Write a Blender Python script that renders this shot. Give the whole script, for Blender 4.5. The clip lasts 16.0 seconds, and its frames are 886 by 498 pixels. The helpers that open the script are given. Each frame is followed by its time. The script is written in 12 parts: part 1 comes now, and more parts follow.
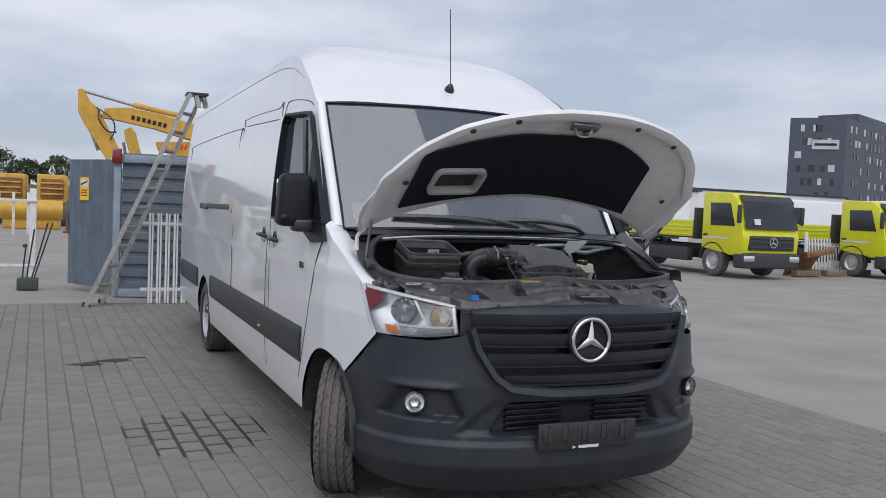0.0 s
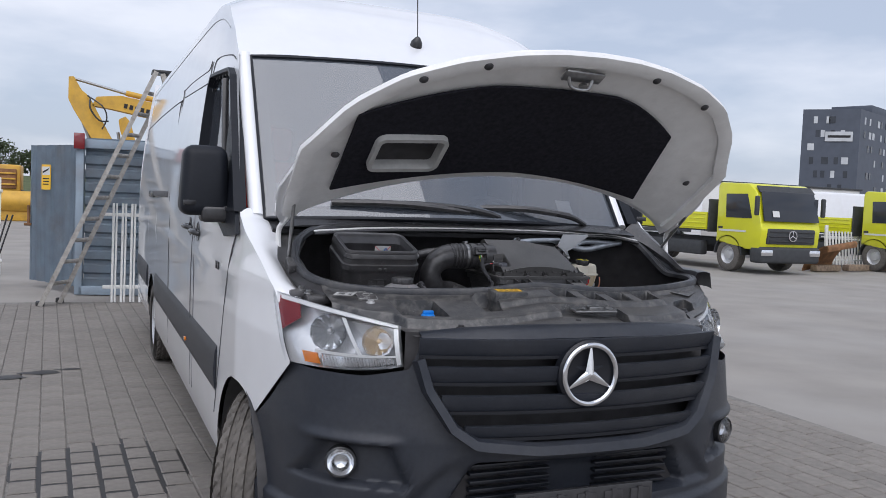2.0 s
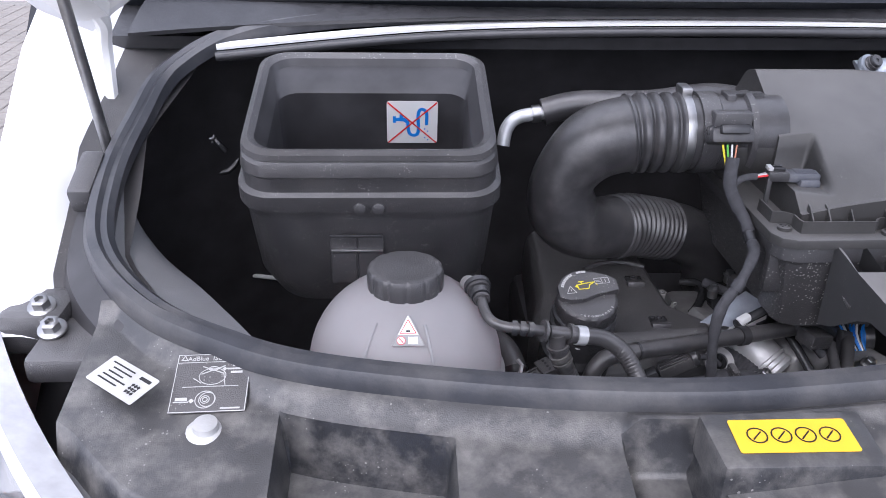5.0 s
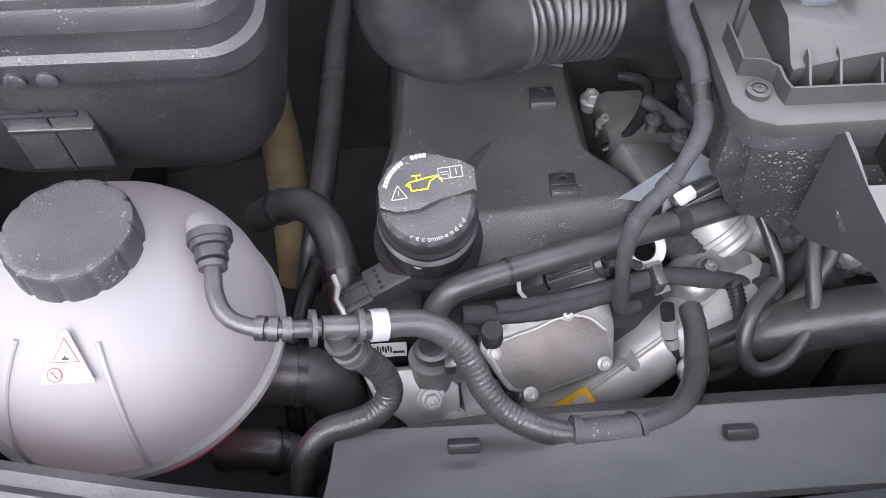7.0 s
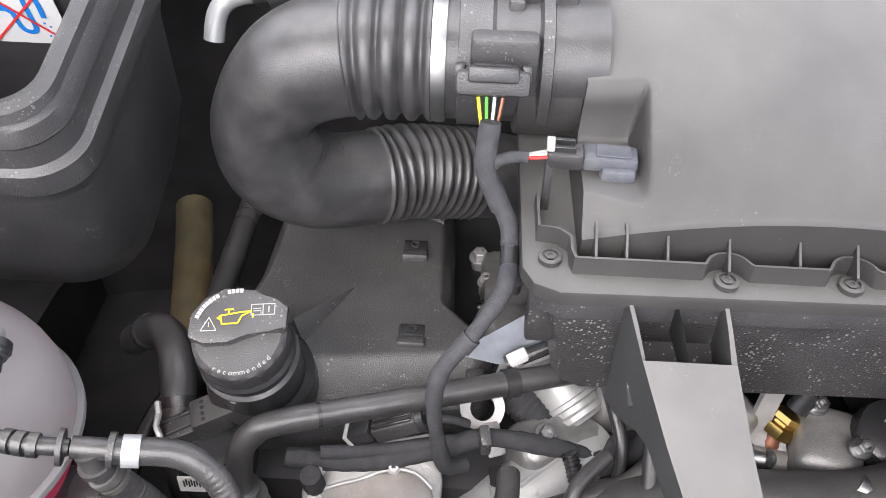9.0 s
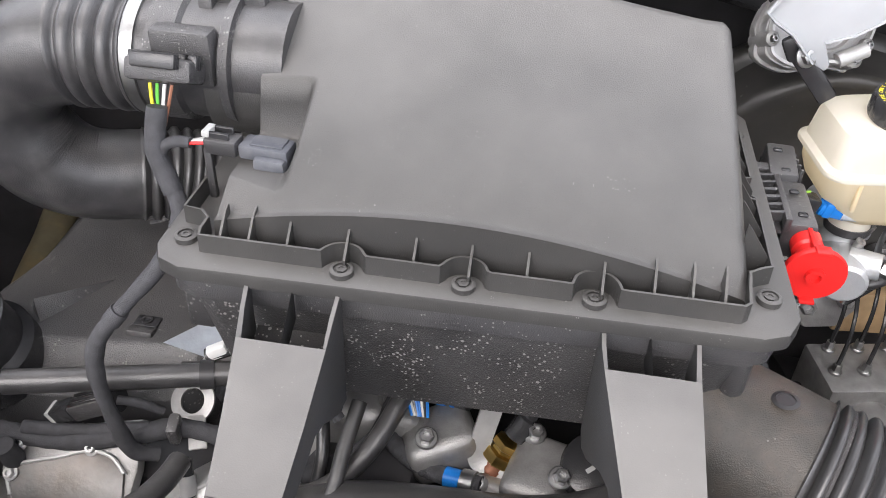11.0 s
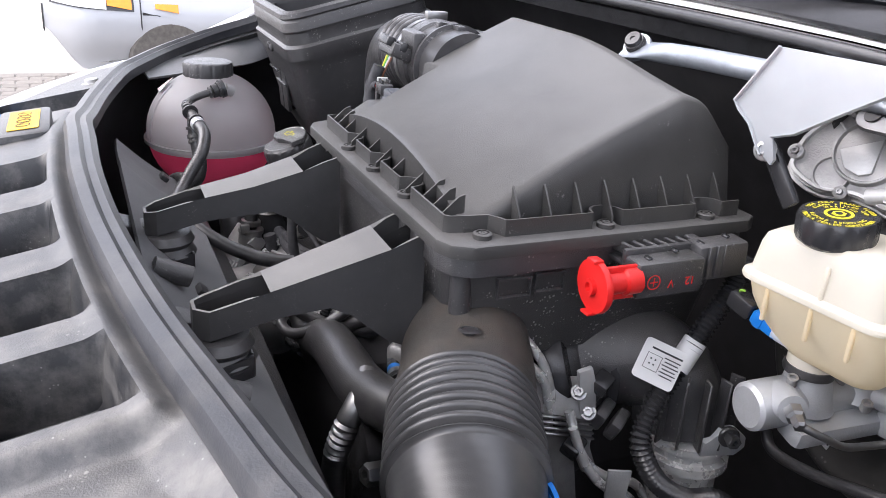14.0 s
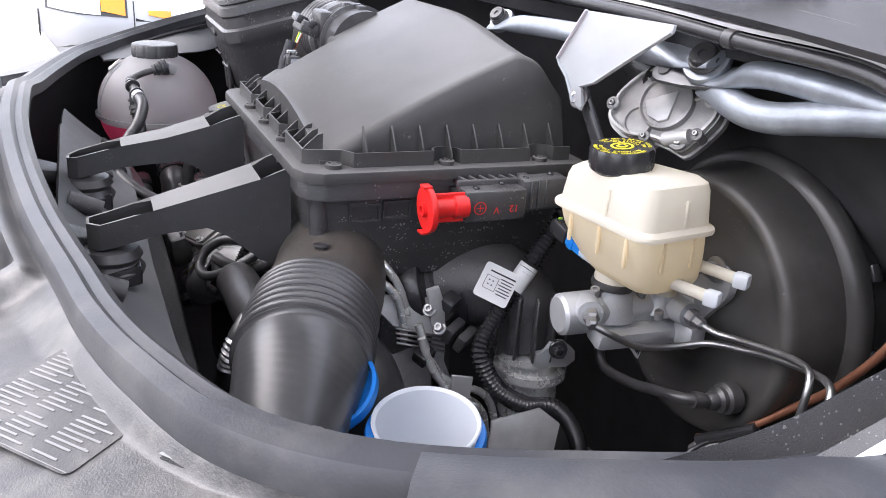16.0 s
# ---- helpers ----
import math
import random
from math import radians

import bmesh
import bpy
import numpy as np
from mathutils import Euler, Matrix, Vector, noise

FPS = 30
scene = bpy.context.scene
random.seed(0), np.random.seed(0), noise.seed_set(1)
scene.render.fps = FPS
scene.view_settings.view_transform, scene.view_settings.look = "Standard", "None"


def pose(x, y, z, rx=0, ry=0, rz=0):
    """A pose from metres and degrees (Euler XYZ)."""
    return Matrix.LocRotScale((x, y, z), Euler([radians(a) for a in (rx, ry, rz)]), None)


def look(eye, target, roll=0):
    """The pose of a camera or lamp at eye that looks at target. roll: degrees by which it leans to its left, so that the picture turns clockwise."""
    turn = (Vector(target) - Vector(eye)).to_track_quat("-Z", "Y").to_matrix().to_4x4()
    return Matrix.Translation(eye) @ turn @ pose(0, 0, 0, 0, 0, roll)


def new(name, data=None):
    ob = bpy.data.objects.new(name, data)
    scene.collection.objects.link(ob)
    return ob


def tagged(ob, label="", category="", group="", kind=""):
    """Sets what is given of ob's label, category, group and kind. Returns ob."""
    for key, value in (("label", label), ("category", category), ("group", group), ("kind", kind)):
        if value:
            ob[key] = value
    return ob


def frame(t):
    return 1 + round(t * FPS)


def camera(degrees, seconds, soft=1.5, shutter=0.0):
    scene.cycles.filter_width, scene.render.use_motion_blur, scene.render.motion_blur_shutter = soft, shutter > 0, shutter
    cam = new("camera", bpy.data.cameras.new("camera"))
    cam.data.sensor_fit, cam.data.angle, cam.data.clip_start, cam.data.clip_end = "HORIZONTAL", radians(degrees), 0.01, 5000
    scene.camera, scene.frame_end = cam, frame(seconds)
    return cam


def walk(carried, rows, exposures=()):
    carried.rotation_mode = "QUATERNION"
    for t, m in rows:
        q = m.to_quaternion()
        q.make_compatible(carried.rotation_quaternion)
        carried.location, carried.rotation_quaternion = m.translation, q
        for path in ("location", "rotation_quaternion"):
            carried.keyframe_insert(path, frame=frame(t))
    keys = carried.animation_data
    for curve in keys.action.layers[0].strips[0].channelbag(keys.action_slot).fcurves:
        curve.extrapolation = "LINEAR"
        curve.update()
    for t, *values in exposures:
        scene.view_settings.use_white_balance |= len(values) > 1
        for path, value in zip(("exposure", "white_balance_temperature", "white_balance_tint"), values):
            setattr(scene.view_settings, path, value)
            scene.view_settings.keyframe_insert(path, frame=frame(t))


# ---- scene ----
cam = camera(56.3, 16.0, soft=0.75)

PATH = [
    (0, (-2.175, -3.272, 1.522), (-1.387, -1.436, 1.428), 2.4),
    (0.5, (-2.12, -3.221, 1.498), (-1.339, -1.383, 1.405), 2.5),
    (1, (-2.001, -3.019, 1.489), (-1.226, -1.178, 1.389), 2.5),
    (1.5, (-1.775, -2.732, 1.518), (-1.023, -0.883, 1.398), 2.3),
    (2, (-1.522, -2.342, 1.493), (-0.755, -0.498, 1.381), 2.4),
    (2.5, (-1.298, -1.954, 1.497), (-0.541, -0.108, 1.366), 2.7),
    (3, (-1.096, -1.547, 1.508), (-0.354, 0.305, 1.366), 3.5),
    (3.2, (-1.0, -1.377, 1.51), (-0.308, 0.494, 1.357), 3.7),
    (5.3, (-0.431, -0.049, 1.619), (-0.36, 1.643, 0.554), 1.1),
    (5.5, (-0.413, 0.044, 1.621), (-0.344, 1.647, 0.427), 1.4),
    (6, (-0.363, 0.184, 1.614), (-0.328, 1.542, 0.146), 1.1),
    (6.5, (-0.303, 0.251, 1.593), (-0.262, 1.484, 0.019), -2.6),
    (7, (-0.246, 0.257, 1.594), (-0.198, 1.477, 0.009), -0.9),
    (7.5, (-0.185, 0.256, 1.594), (-0.162, 1.481, 0.013), 3.1),
    (8, (-0.149, 0.264, 1.594), (-0.166, 1.517, 0.035), 2.1),
    (8.2, (-0.139, 0.265, 1.598), (-0.15, 1.574, 0.086), 2.2),
    (10.3, (0.134, 0.209, 1.588), (-0.028, 1.792, 0.377), 1.7),
    (10.5, (0.172, 0.222, 1.581), (-0.004, 1.809, 0.377), 2.0),
    (11, (0.243, 0.23, 1.564), (0.014, 1.816, 0.367), 2.4),
    (11.5, (0.366, 0.251, 1.536), (-0.025, 1.813, 0.349), 3.4),
    (12, (0.499, 0.243, 1.537), (-0.167, 1.701, 0.34), 3.6),
    (12.5, (0.662, 0.322, 1.533), (-0.273, 1.615, 0.326), 3.6),
    (13, (0.773, 0.392, 1.508), (-0.391, 1.5, 0.318), 4.1),
    (13.5, (0.884, 0.391, 1.476), (-0.567, 1.294, 0.437), 3.8),
    (14, (0.99, 0.397, 1.455), (-0.706, 1.153, 0.711), 3.8),
    (14.5, (1.041, 0.448, 1.444), (-0.669, 1.171, 0.701), 3.7),
    (15, (1.052, 0.527, 1.431), (-0.658, 1.248, 0.686), 2.8),
    (15.5, (1.075, 0.527, 1.42), (-0.629, 1.279, 0.693), 3.9),
    (16, (1.188, 0.476, 1.433), (-0.523, 1.229, 0.721), 4.3),
]
walk(cam, [(t, look(eye, target, roll)) for t, eye, target, roll in PATH], exposures=[(0, -.02, 6250, 14), (1.5, .05, 6250, 14), (3, .58, 5950, 15), (5.3, 1.60, 6000, 20), (5.5, 1.70, 6000, 20), (6, 2.2, 6100, 20), (7, 2.42, 6250, 19), (8.2, 2.5, 6550, 16), (10.5, 2.15, 6700, 14), (12.5, 2.15, 6650, 15), (13.5, 2.15, 6550, 17), (14.1, 1.9, 6450, 17), (14.5, 1.74, 6450, 17), (15, 1.92, 6400, 17), (16, 2.08, 6400, 17)])

# ---- world and light ----
world = bpy.data.worlds.new("overcast_sky")
scene.world = world
world.use_nodes = True
wn = world.node_tree.nodes
wl = world.node_tree.links
wn.clear()
sky = wn.new("ShaderNodeTexSky")
sky.sky_type, sky.sun_disc = "NISHITA", False
sky.sun_elevation, sky.sun_rotation = radians(51), radians(202)
sky.air_density, sky.dust_density = 1.0, 2.0
sky_bg = wn.new("ShaderNodeBackground")
sky_bg.inputs["Strength"].default_value = 0.12
wl.new(sky.outputs[0], sky_bg.inputs["Color"])
wtc = wn.new("ShaderNodeTexCoord")
wmap = wn.new("ShaderNodeMapping")
wmap.inputs["Scale"].default_value = (1.0, 1.0, 3.2)
wl.new(wtc.outputs["Generated"], wmap.inputs["Vector"])
wnoise = wn.new("ShaderNodeTexNoise")
wnoise.inputs["Scale"].default_value, wnoise.inputs["Detail"].default_value = 2.6, 6.0
wl.new(wmap.outputs[0], wnoise.inputs["Vector"])
wramp = wn.new("ShaderNodeValToRGB")
wramp.color_ramp.elements[0].position, wramp.color_ramp.elements[0].color = 0.38, (0.50, 0.56, 0.645, 1)
wramp.color_ramp.elements[1].position, wramp.color_ramp.elements[1].color = 0.61, (0.88, 0.89, 0.91, 1)
wl.new(wnoise.outputs["Fac"], wramp.inputs["Fac"])
cloud_bg = wn.new("ShaderNodeBackground")
cloud_bg.inputs["Strength"].default_value = 0.98
wl.new(wramp.outputs[0], cloud_bg.inputs["Color"])
wmix = wn.new("ShaderNodeMixShader")
wmix.inputs["Fac"].default_value = 0.8
wl.new(sky_bg.outputs[0], wmix.inputs[1])
wl.new(cloud_bg.outputs[0], wmix.inputs[2])
wout = wn.new("ShaderNodeOutputWorld")
wl.new(wmix.outputs[0], wout.inputs["Surface"])

sun = new("sun", bpy.data.lights.new("sun", "SUN"))
sun.data.energy, sun.data.angle, sun.data.color = 1.5, radians(70), (1.0, 0.98, 0.95)
sun.matrix_world = look((-12, -30, 40), (0, 0, 0))


# ---- materials ----
def mat(name, color, rough=0.5, metal=0.0, var=0.15, scale=30.0, bump=0.0, bscale=None, dirt=None, dirt_amt=0.0, dirt_scale=3.0, coat=0.0,
        trans=0.0, ior=1.45, spec=0.5, emit=None, sss=0.0, per_object=0.0, specks=0.0, speck_scale=160.0, speck_min=0.48, lit_dust=0.0, sss_scale=0.6):
    """A principled material with grain, wear and fine relief at real size (object coordinates in metres)."""
    m = bpy.data.materials.new(name)
    m.use_nodes = True
    n, l = m.node_tree.nodes, m.node_tree.links
    b = n["Principled BSDF"]
    b.inputs["Roughness"].default_value = rough
    b.inputs["Metallic"].default_value = metal
    b.inputs["IOR"].default_value = ior
    b.inputs["Specular IOR Level"].default_value = spec
    b.inputs["Coat Weight"].default_value = coat
    b.inputs["Coat Roughness"].default_value = 0.04
    b.inputs["Transmission Weight"].default_value = trans
    if sss:
        b.inputs["Subsurface Weight"].default_value = sss
        b.inputs["Subsurface Radius"].default_value = (0.04, 0.03, 0.03)
        b.inputs["Subsurface Scale"].default_value = sss_scale
    tc = n.new("ShaderNodeTexCoord")
    nz = n.new("ShaderNodeTexNoise")
    nz.inputs["Scale"].default_value, nz.inputs["Detail"].default_value = scale, 5.0
    l.new(tc.outputs["Object"], nz.inputs["Vector"])
    lo = tuple(c * (1 - var) for c in color) + (1,)
    hi = tuple(min(1.0, c * (1 + var)) for c in color) + (1,)
    ramp = n.new("ShaderNodeValToRGB")
    ramp.color_ramp.elements[0].position, ramp.color_ramp.elements[0].color = 0.3, lo
    ramp.color_ramp.elements[1].position, ramp.color_ramp.elements[1].color = 0.7, hi
    l.new(nz.outputs["Fac"], ramp.inputs["Fac"])
    col = ramp.outputs[0]
    if per_object:
        info = n.new("ShaderNodeObjectInfo")
        geo = n.new("ShaderNodeNewGeometry")
        add = n.new("ShaderNodeMath")
        add.operation = "ADD"
        l.new(info.outputs["Random"], add.inputs[0])
        l.new(geo.outputs["Random Per Island"], add.inputs[1])
        mr = n.new("ShaderNodeMapRange")
        mr.inputs["From Max"].default_value = 2.0
        mr.inputs["To Min"].default_value, mr.inputs["To Max"].default_value = 1 - per_object, 1 + per_object
        l.new(add.outputs[0], mr.inputs["Value"])
        vm = n.new("ShaderNodeVectorMath")
        vm.operation = "SCALE"
        l.new(col, vm.inputs[0])
        l.new(mr.outputs[0], vm.inputs["Scale"])
        col = vm.outputs[0]
    if dirt:
        dn = n.new("ShaderNodeTexNoise")
        dn.inputs["Scale"].default_value, dn.inputs["Detail"].default_value, dn.inputs["Roughness"].default_value = dirt_scale, 8.0, 0.65
        l.new(tc.outputs["Object"], dn.inputs["Vector"])
        dr = n.new("ShaderNodeValToRGB")
        dr.color_ramp.elements[0].position, dr.color_ramp.elements[0].color = 0.45, (0, 0, 0, 1)
        dr.color_ramp.elements[1].position, dr.color_ramp.elements[1].color = 0.75, (dirt_amt, dirt_amt, dirt_amt, 1)
        l.new(dn.outputs["Fac"], dr.inputs["Fac"])
        mx = n.new("ShaderNodeMix")
        mx.data_type = "RGBA"
        l.new(dr.outputs[0], mx.inputs["Factor"])
        l.new(col, mx.inputs["A"])
        mx.inputs["B"].default_value = (*dirt, 1)
        col = mx.outputs["Result"]
        ra = n.new("ShaderNodeMapRange")
        ra.inputs["To Min"].default_value, ra.inputs["To Max"].default_value = rough, min(1.0, rough + 0.35)
        l.new(dr.outputs[0], ra.inputs["Value"])
        l.new(ra.outputs[0], b.inputs["Roughness"])
    if lit_dust:
        # dust tone on upward faces that also paints in their brighter lighting
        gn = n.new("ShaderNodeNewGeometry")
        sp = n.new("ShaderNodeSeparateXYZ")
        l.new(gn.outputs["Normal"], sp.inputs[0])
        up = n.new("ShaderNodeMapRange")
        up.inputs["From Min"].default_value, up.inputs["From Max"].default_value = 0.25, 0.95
        up.inputs["To Max"].default_value = lit_dust
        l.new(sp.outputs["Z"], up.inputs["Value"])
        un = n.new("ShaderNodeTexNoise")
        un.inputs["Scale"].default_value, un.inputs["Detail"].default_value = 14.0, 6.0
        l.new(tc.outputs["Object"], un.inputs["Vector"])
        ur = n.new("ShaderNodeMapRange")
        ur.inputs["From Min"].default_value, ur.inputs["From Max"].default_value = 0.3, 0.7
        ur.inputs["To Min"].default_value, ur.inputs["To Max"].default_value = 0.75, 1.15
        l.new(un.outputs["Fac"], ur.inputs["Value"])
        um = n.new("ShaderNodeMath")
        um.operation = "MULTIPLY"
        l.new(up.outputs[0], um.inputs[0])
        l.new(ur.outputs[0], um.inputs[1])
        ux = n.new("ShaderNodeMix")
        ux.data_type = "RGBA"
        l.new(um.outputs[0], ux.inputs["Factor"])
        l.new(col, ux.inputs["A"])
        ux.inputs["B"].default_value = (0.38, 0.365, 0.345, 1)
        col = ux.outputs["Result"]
    if specks:
        vo = n.new("ShaderNodeTexVoronoi")
        vo.inputs["Scale"].default_value = speck_scale
        l.new(tc.outputs["Object"], vo.inputs["Vector"])
        sn = n.new("ShaderNodeTexNoise")
        sn.inputs["Scale"].default_value, sn.inputs["Detail"].default_value = speck_scale * 0.09, 4.0
        l.new(tc.outputs["Object"], sn.inputs["Vector"])
        lim = n.new("ShaderNodeMapRange")
        lim.inputs["From Min"].default_value, lim.inputs["From Max"].default_value = speck_min, speck_min + 0.27
        lim.inputs["To Min"].default_value, lim.inputs["To Max"].default_value = 0.0, 0.50
        l.new(sn.outputs["Fac"], lim.inputs["Value"])
        less = n.new("ShaderNodeMath")
        less.operation = "LESS_THAN"
        size = n.new("ShaderNodeSeparateColor")
        l.new(vo.outputs["Color"], size.inputs[0])
        vary = n.new("ShaderNodeMath")
        vary.operation = "POWER"
        vary.inputs[1].default_value = 1.6
        l.new(size.outputs[0], vary.inputs[0])
        span = n.new("ShaderNodeMath")
        span.operation = "MULTIPLY"
        l.new(lim.outputs[0], span.inputs[0])
        l.new(vary.outputs[0], span.inputs[1])
        l.new(vo.outputs["Distance"], less.inputs[0])
        l.new(span.outputs[0], less.inputs[1])
        amt = n.new("ShaderNodeMath")
        amt.operation = "MULTIPLY"
        amt.inputs[1].default_value = specks
        l.new(less.outputs[0], amt.inputs[0])
        sx = n.new("ShaderNodeMix")
        sx.data_type = "RGBA"
        l.new(amt.outputs[0], sx.inputs["Factor"])
        l.new(col, sx.inputs["A"])
        sx.inputs["B"].default_value = (0.42, 0.41, 0.39, 1)
        col = sx.outputs["Result"]
    l.new(col, b.inputs["Base Color"])
    if bump:
        bn = n.new("ShaderNodeTexNoise")
        bn.inputs["Scale"].default_value, bn.inputs["Detail"].default_value = bscale or scale * 8, 4.0
        l.new(tc.outputs["Object"], bn.inputs["Vector"])
        bp = n.new("ShaderNodeBump")
        bp.inputs["Strength"].default_value, bp.inputs["Distance"].default_value = bump, 0.002
        l.new(bn.outputs["Fac"], bp.inputs["Height"])
        l.new(bp.outputs[0], b.inputs["Normal"])
    if emit:
        b.inputs["Emission Color"].default_value = (*emit[0], 1)
        b.inputs["Emission Strength"].default_value = emit[1]
    return m


def see_through(name, color, clear, rough=0.25, tint=(1, 1, 1)):
    """A thin, partly clear skin: gloss and colour mixed with plain see-through."""
    m = mat(name, color, rough, var=0.05, scale=8)
    n, l = m.node_tree.nodes, m.node_tree.links
    t = n.new("ShaderNodeBsdfTransparent")
    t.inputs["Color"].default_value = (*tint, 1)
    mx = n.new("ShaderNodeMixShader")
    mx.inputs["Fac"].default_value = clear
    l.new(n["Principled BSDF"].outputs[0], mx.inputs[1])
    l.new(t.outputs[0], mx.inputs[2])
    l.new(mx.outputs[0], n["Material Output"].inputs["Surface"])
    return m


def glass_pane(name, tint, gloss_rough=0.02, ior=1.6, sky_tint=0.0):
    """Thin glass: gloss by Fresnel over tinted see-through."""
    m = bpy.data.materials.new(name)
    m.use_nodes = True
    n, l = m.node_tree.nodes, m.node_tree.links
    n.remove(n["Principled BSDF"])
    t = n.new("ShaderNodeBsdfTransparent")
    t.inputs["Color"].default_value = (*tint, 1)
    g = n.new("ShaderNodeBsdfGlossy")
    g.inputs["Roughness"].default_value = gloss_rough
    fr = n.new("ShaderNodeFresnel")
    fr.inputs["IOR"].default_value = ior
    mx = n.new("ShaderNodeMixShader")
    l.new(fr.outputs[0], mx.inputs["Fac"])
    # bluish diffuse share paints the sky's reflection into the glass colour
    df = n.new("ShaderNodeBsdfDiffuse")
    df.inputs["Color"].default_value = (0.46, 0.52, 0.62, 1)
    m2 = n.new("ShaderNodeMixShader")
    m2.inputs["Fac"].default_value = sky_tint
    l.new(t.outputs[0], m2.inputs[1])
    l.new(df.outputs[0], m2.inputs[2])
    l.new(m2.outputs[0], mx.inputs[1])
    l.new(g.outputs[0], mx.inputs[2])
    l.new(mx.outputs[0], n["Material Output"].inputs["Surface"])
    return m


DUST = (0.36, 0.34, 0.31)
def milky(name, color, through_=0.5):
    """Thin cloudy plastic: part of the light soaks through the wall, the rest comes back, under a soft gloss."""
    m = bpy.data.materials.new(name)
    m.use_nodes = True
    n, l = m.node_tree.nodes, m.node_tree.links
    b, out = n["Principled BSDF"], n["Material Output"]
    tc, nz, ramp = n.new("ShaderNodeTexCoord"), n.new("ShaderNodeTexNoise"), n.new("ShaderNodeValToRGB")
    nz.inputs["Scale"].default_value, nz.inputs["Detail"].default_value = 14.0, 4.0
    l.new(tc.outputs["Object"], nz.inputs["Vector"])
    ramp.color_ramp.elements[0].position, ramp.color_ramp.elements[0].color = 0.3, (*(c * 0.95 for c in color), 1)
    ramp.color_ramp.elements[1].position, ramp.color_ramp.elements[1].color = 0.7, (*(min(1.0, c * 1.04) for c in color), 1)
    l.new(nz.outputs["Fac"], ramp.inputs["Fac"])
    l.new(ramp.outputs[0], b.inputs["Base Color"])
    b.inputs["Roughness"].default_value = 0.36
    b.inputs["Specular IOR Level"].default_value = 0.35
    tr, mix = n.new("ShaderNodeBsdfTranslucent"), n.new("ShaderNodeMixShader")
    l.new(ramp.outputs[0], tr.inputs["Color"])
    mix.inputs["Fac"].default_value = through_
    l.new(b.outputs[0], mix.inputs[1])
    l.new(tr.outputs[0], mix.inputs[2])
    l.new(mix.outputs[0], out.inputs["Surface"])
    return m


M_PAINT = mat("white_paint", (0.78, 0.79, 0.81), 0.28, var=0.02, scale=6, coat=1.0, dirt=(0.55, 0.54, 0.52), dirt_amt=0.18, dirt_scale=2.0)
M_PAINT_IN = mat("white_inner_paint", (0.80, 0.80, 0.79), 0.42, var=0.06, scale=9, coat=0.3, dirt=(0.45, 0.44, 0.42), dirt_amt=0.40, dirt_scale=5)
M_BUMPER = mat("dark_grey_plastic", (0.022, 0.0255, 0.034), 0.42, var=0.12, scale=60, bump=0.25, bscale=900, dirt=DUST, dirt_amt=0.06)
M_TRIM = mat("black_trim", (0.030, 0.030, 0.032), 0.27, spec=0.7, var=0.15, scale=40, bump=0.15, bscale=700)
M_CASE = mat("mirror_black", (0.010, 0.012, 0.017), 0.45, spec=0.3, var=0.12, scale=60, bump=0.2, bscale=900)
M_GRILLE = mat("grille_black", (0.011, 0.0125, 0.017), 0.34, var=0.1, scale=40)
M_BLACK = mat("deep_black_plastic", (0.036, 0.035, 0.037), 0.42, var=0.3, scale=20)
M_PLASTIC = mat("bay_plastic", (0.043, 0.042, 0.044), 0.28, spec=0.75, var=0.18, scale=25, bump=0.4, bscale=900, dirt=DUST, dirt_amt=0.06, dirt_scale=14, specks=0.38, speck_scale=380, speck_min=0.40, lit_dust=0.10)
M_LEG = mat("bracket_plastic", (0.044, 0.044, 0.045), 0.48, spec=0.45, var=0.12, scale=18, bump=0.12, bscale=1000, dirt=DUST, dirt_amt=0.06, dirt_scale=12, specks=0.2, speck_scale=520, lit_dust=0.36)
M_LID = mat("airbox_plastic", (0.041, 0.040, 0.039), 0.40, var=0.10, scale=14, bump=0.22, bscale=1100, dirt=DUST, dirt_amt=0.05, dirt_scale=9, specks=0.24, speck_scale=520, lit_dust=0.20)
M_BOXWALL = mat("dust_spattered_plastic", (0.045, 0.044, 0.045), 0.30, spec=0.7, var=0.2, scale=22, bump=0.4, bscale=800, dirt=DUST, dirt_amt=0.05, dirt_scale=12, specks=0.6, speck_scale=330, speck_min=0.30)
M_DUCT = mat("duct_plastic", (0.050, 0.050, 0.052), 0.30, spec=0.7, var=0.12, scale=30, bump=0.07, bscale=900, dirt=DUST, dirt_amt=0.08, dirt_scale=16)
M_DUSTY = mat("dusty_grey_plastic", (0.023, 0.024, 0.027), 0.36, spec=0.7, var=0.22, scale=60, bump=0.2, bscale=700, dirt=DUST, dirt_amt=0.34, dirt_scale=26, specks=0.34, speck_scale=260, lit_dust=0.10)
M_GREYPL = mat("grey_baffle_plastic", (0.17, 0.171, 0.176), 0.38, var=0.1, scale=18, bump=0.2, bscale=600, dirt=DUST, dirt_amt=0.15, dirt_scale=8)
M_RUBBER = mat("rubber", (0.039, 0.038, 0.040), 0.29, spec=0.75, var=0.2, scale=50, bump=0.2, bscale=800, dirt=DUST, dirt_amt=0.08, dirt_scale=25, lit_dust=0.08)
M_SEAL = mat("seal_rubber", (0.042, 0.044, 0.050), 0.36, var=0.12, scale=30, bump=0.12, bscale=500, dirt=DUST, dirt_amt=0.18, dirt_scale=12)
M_TYRE = mat("tyre_rubber", (0.105, 0.097, 0.088), 0.75, var=0.25, scale=30, bump=0.3, bscale=300, dirt=(0.2, 0.18, 0.16), dirt_amt=0.5, dirt_scale=8)
M_TAPE = mat("cloth_tape", (0.055, 0.055, 0.06), 0.75, var=0.2, scale=120, bump=0.5, bscale=1200)
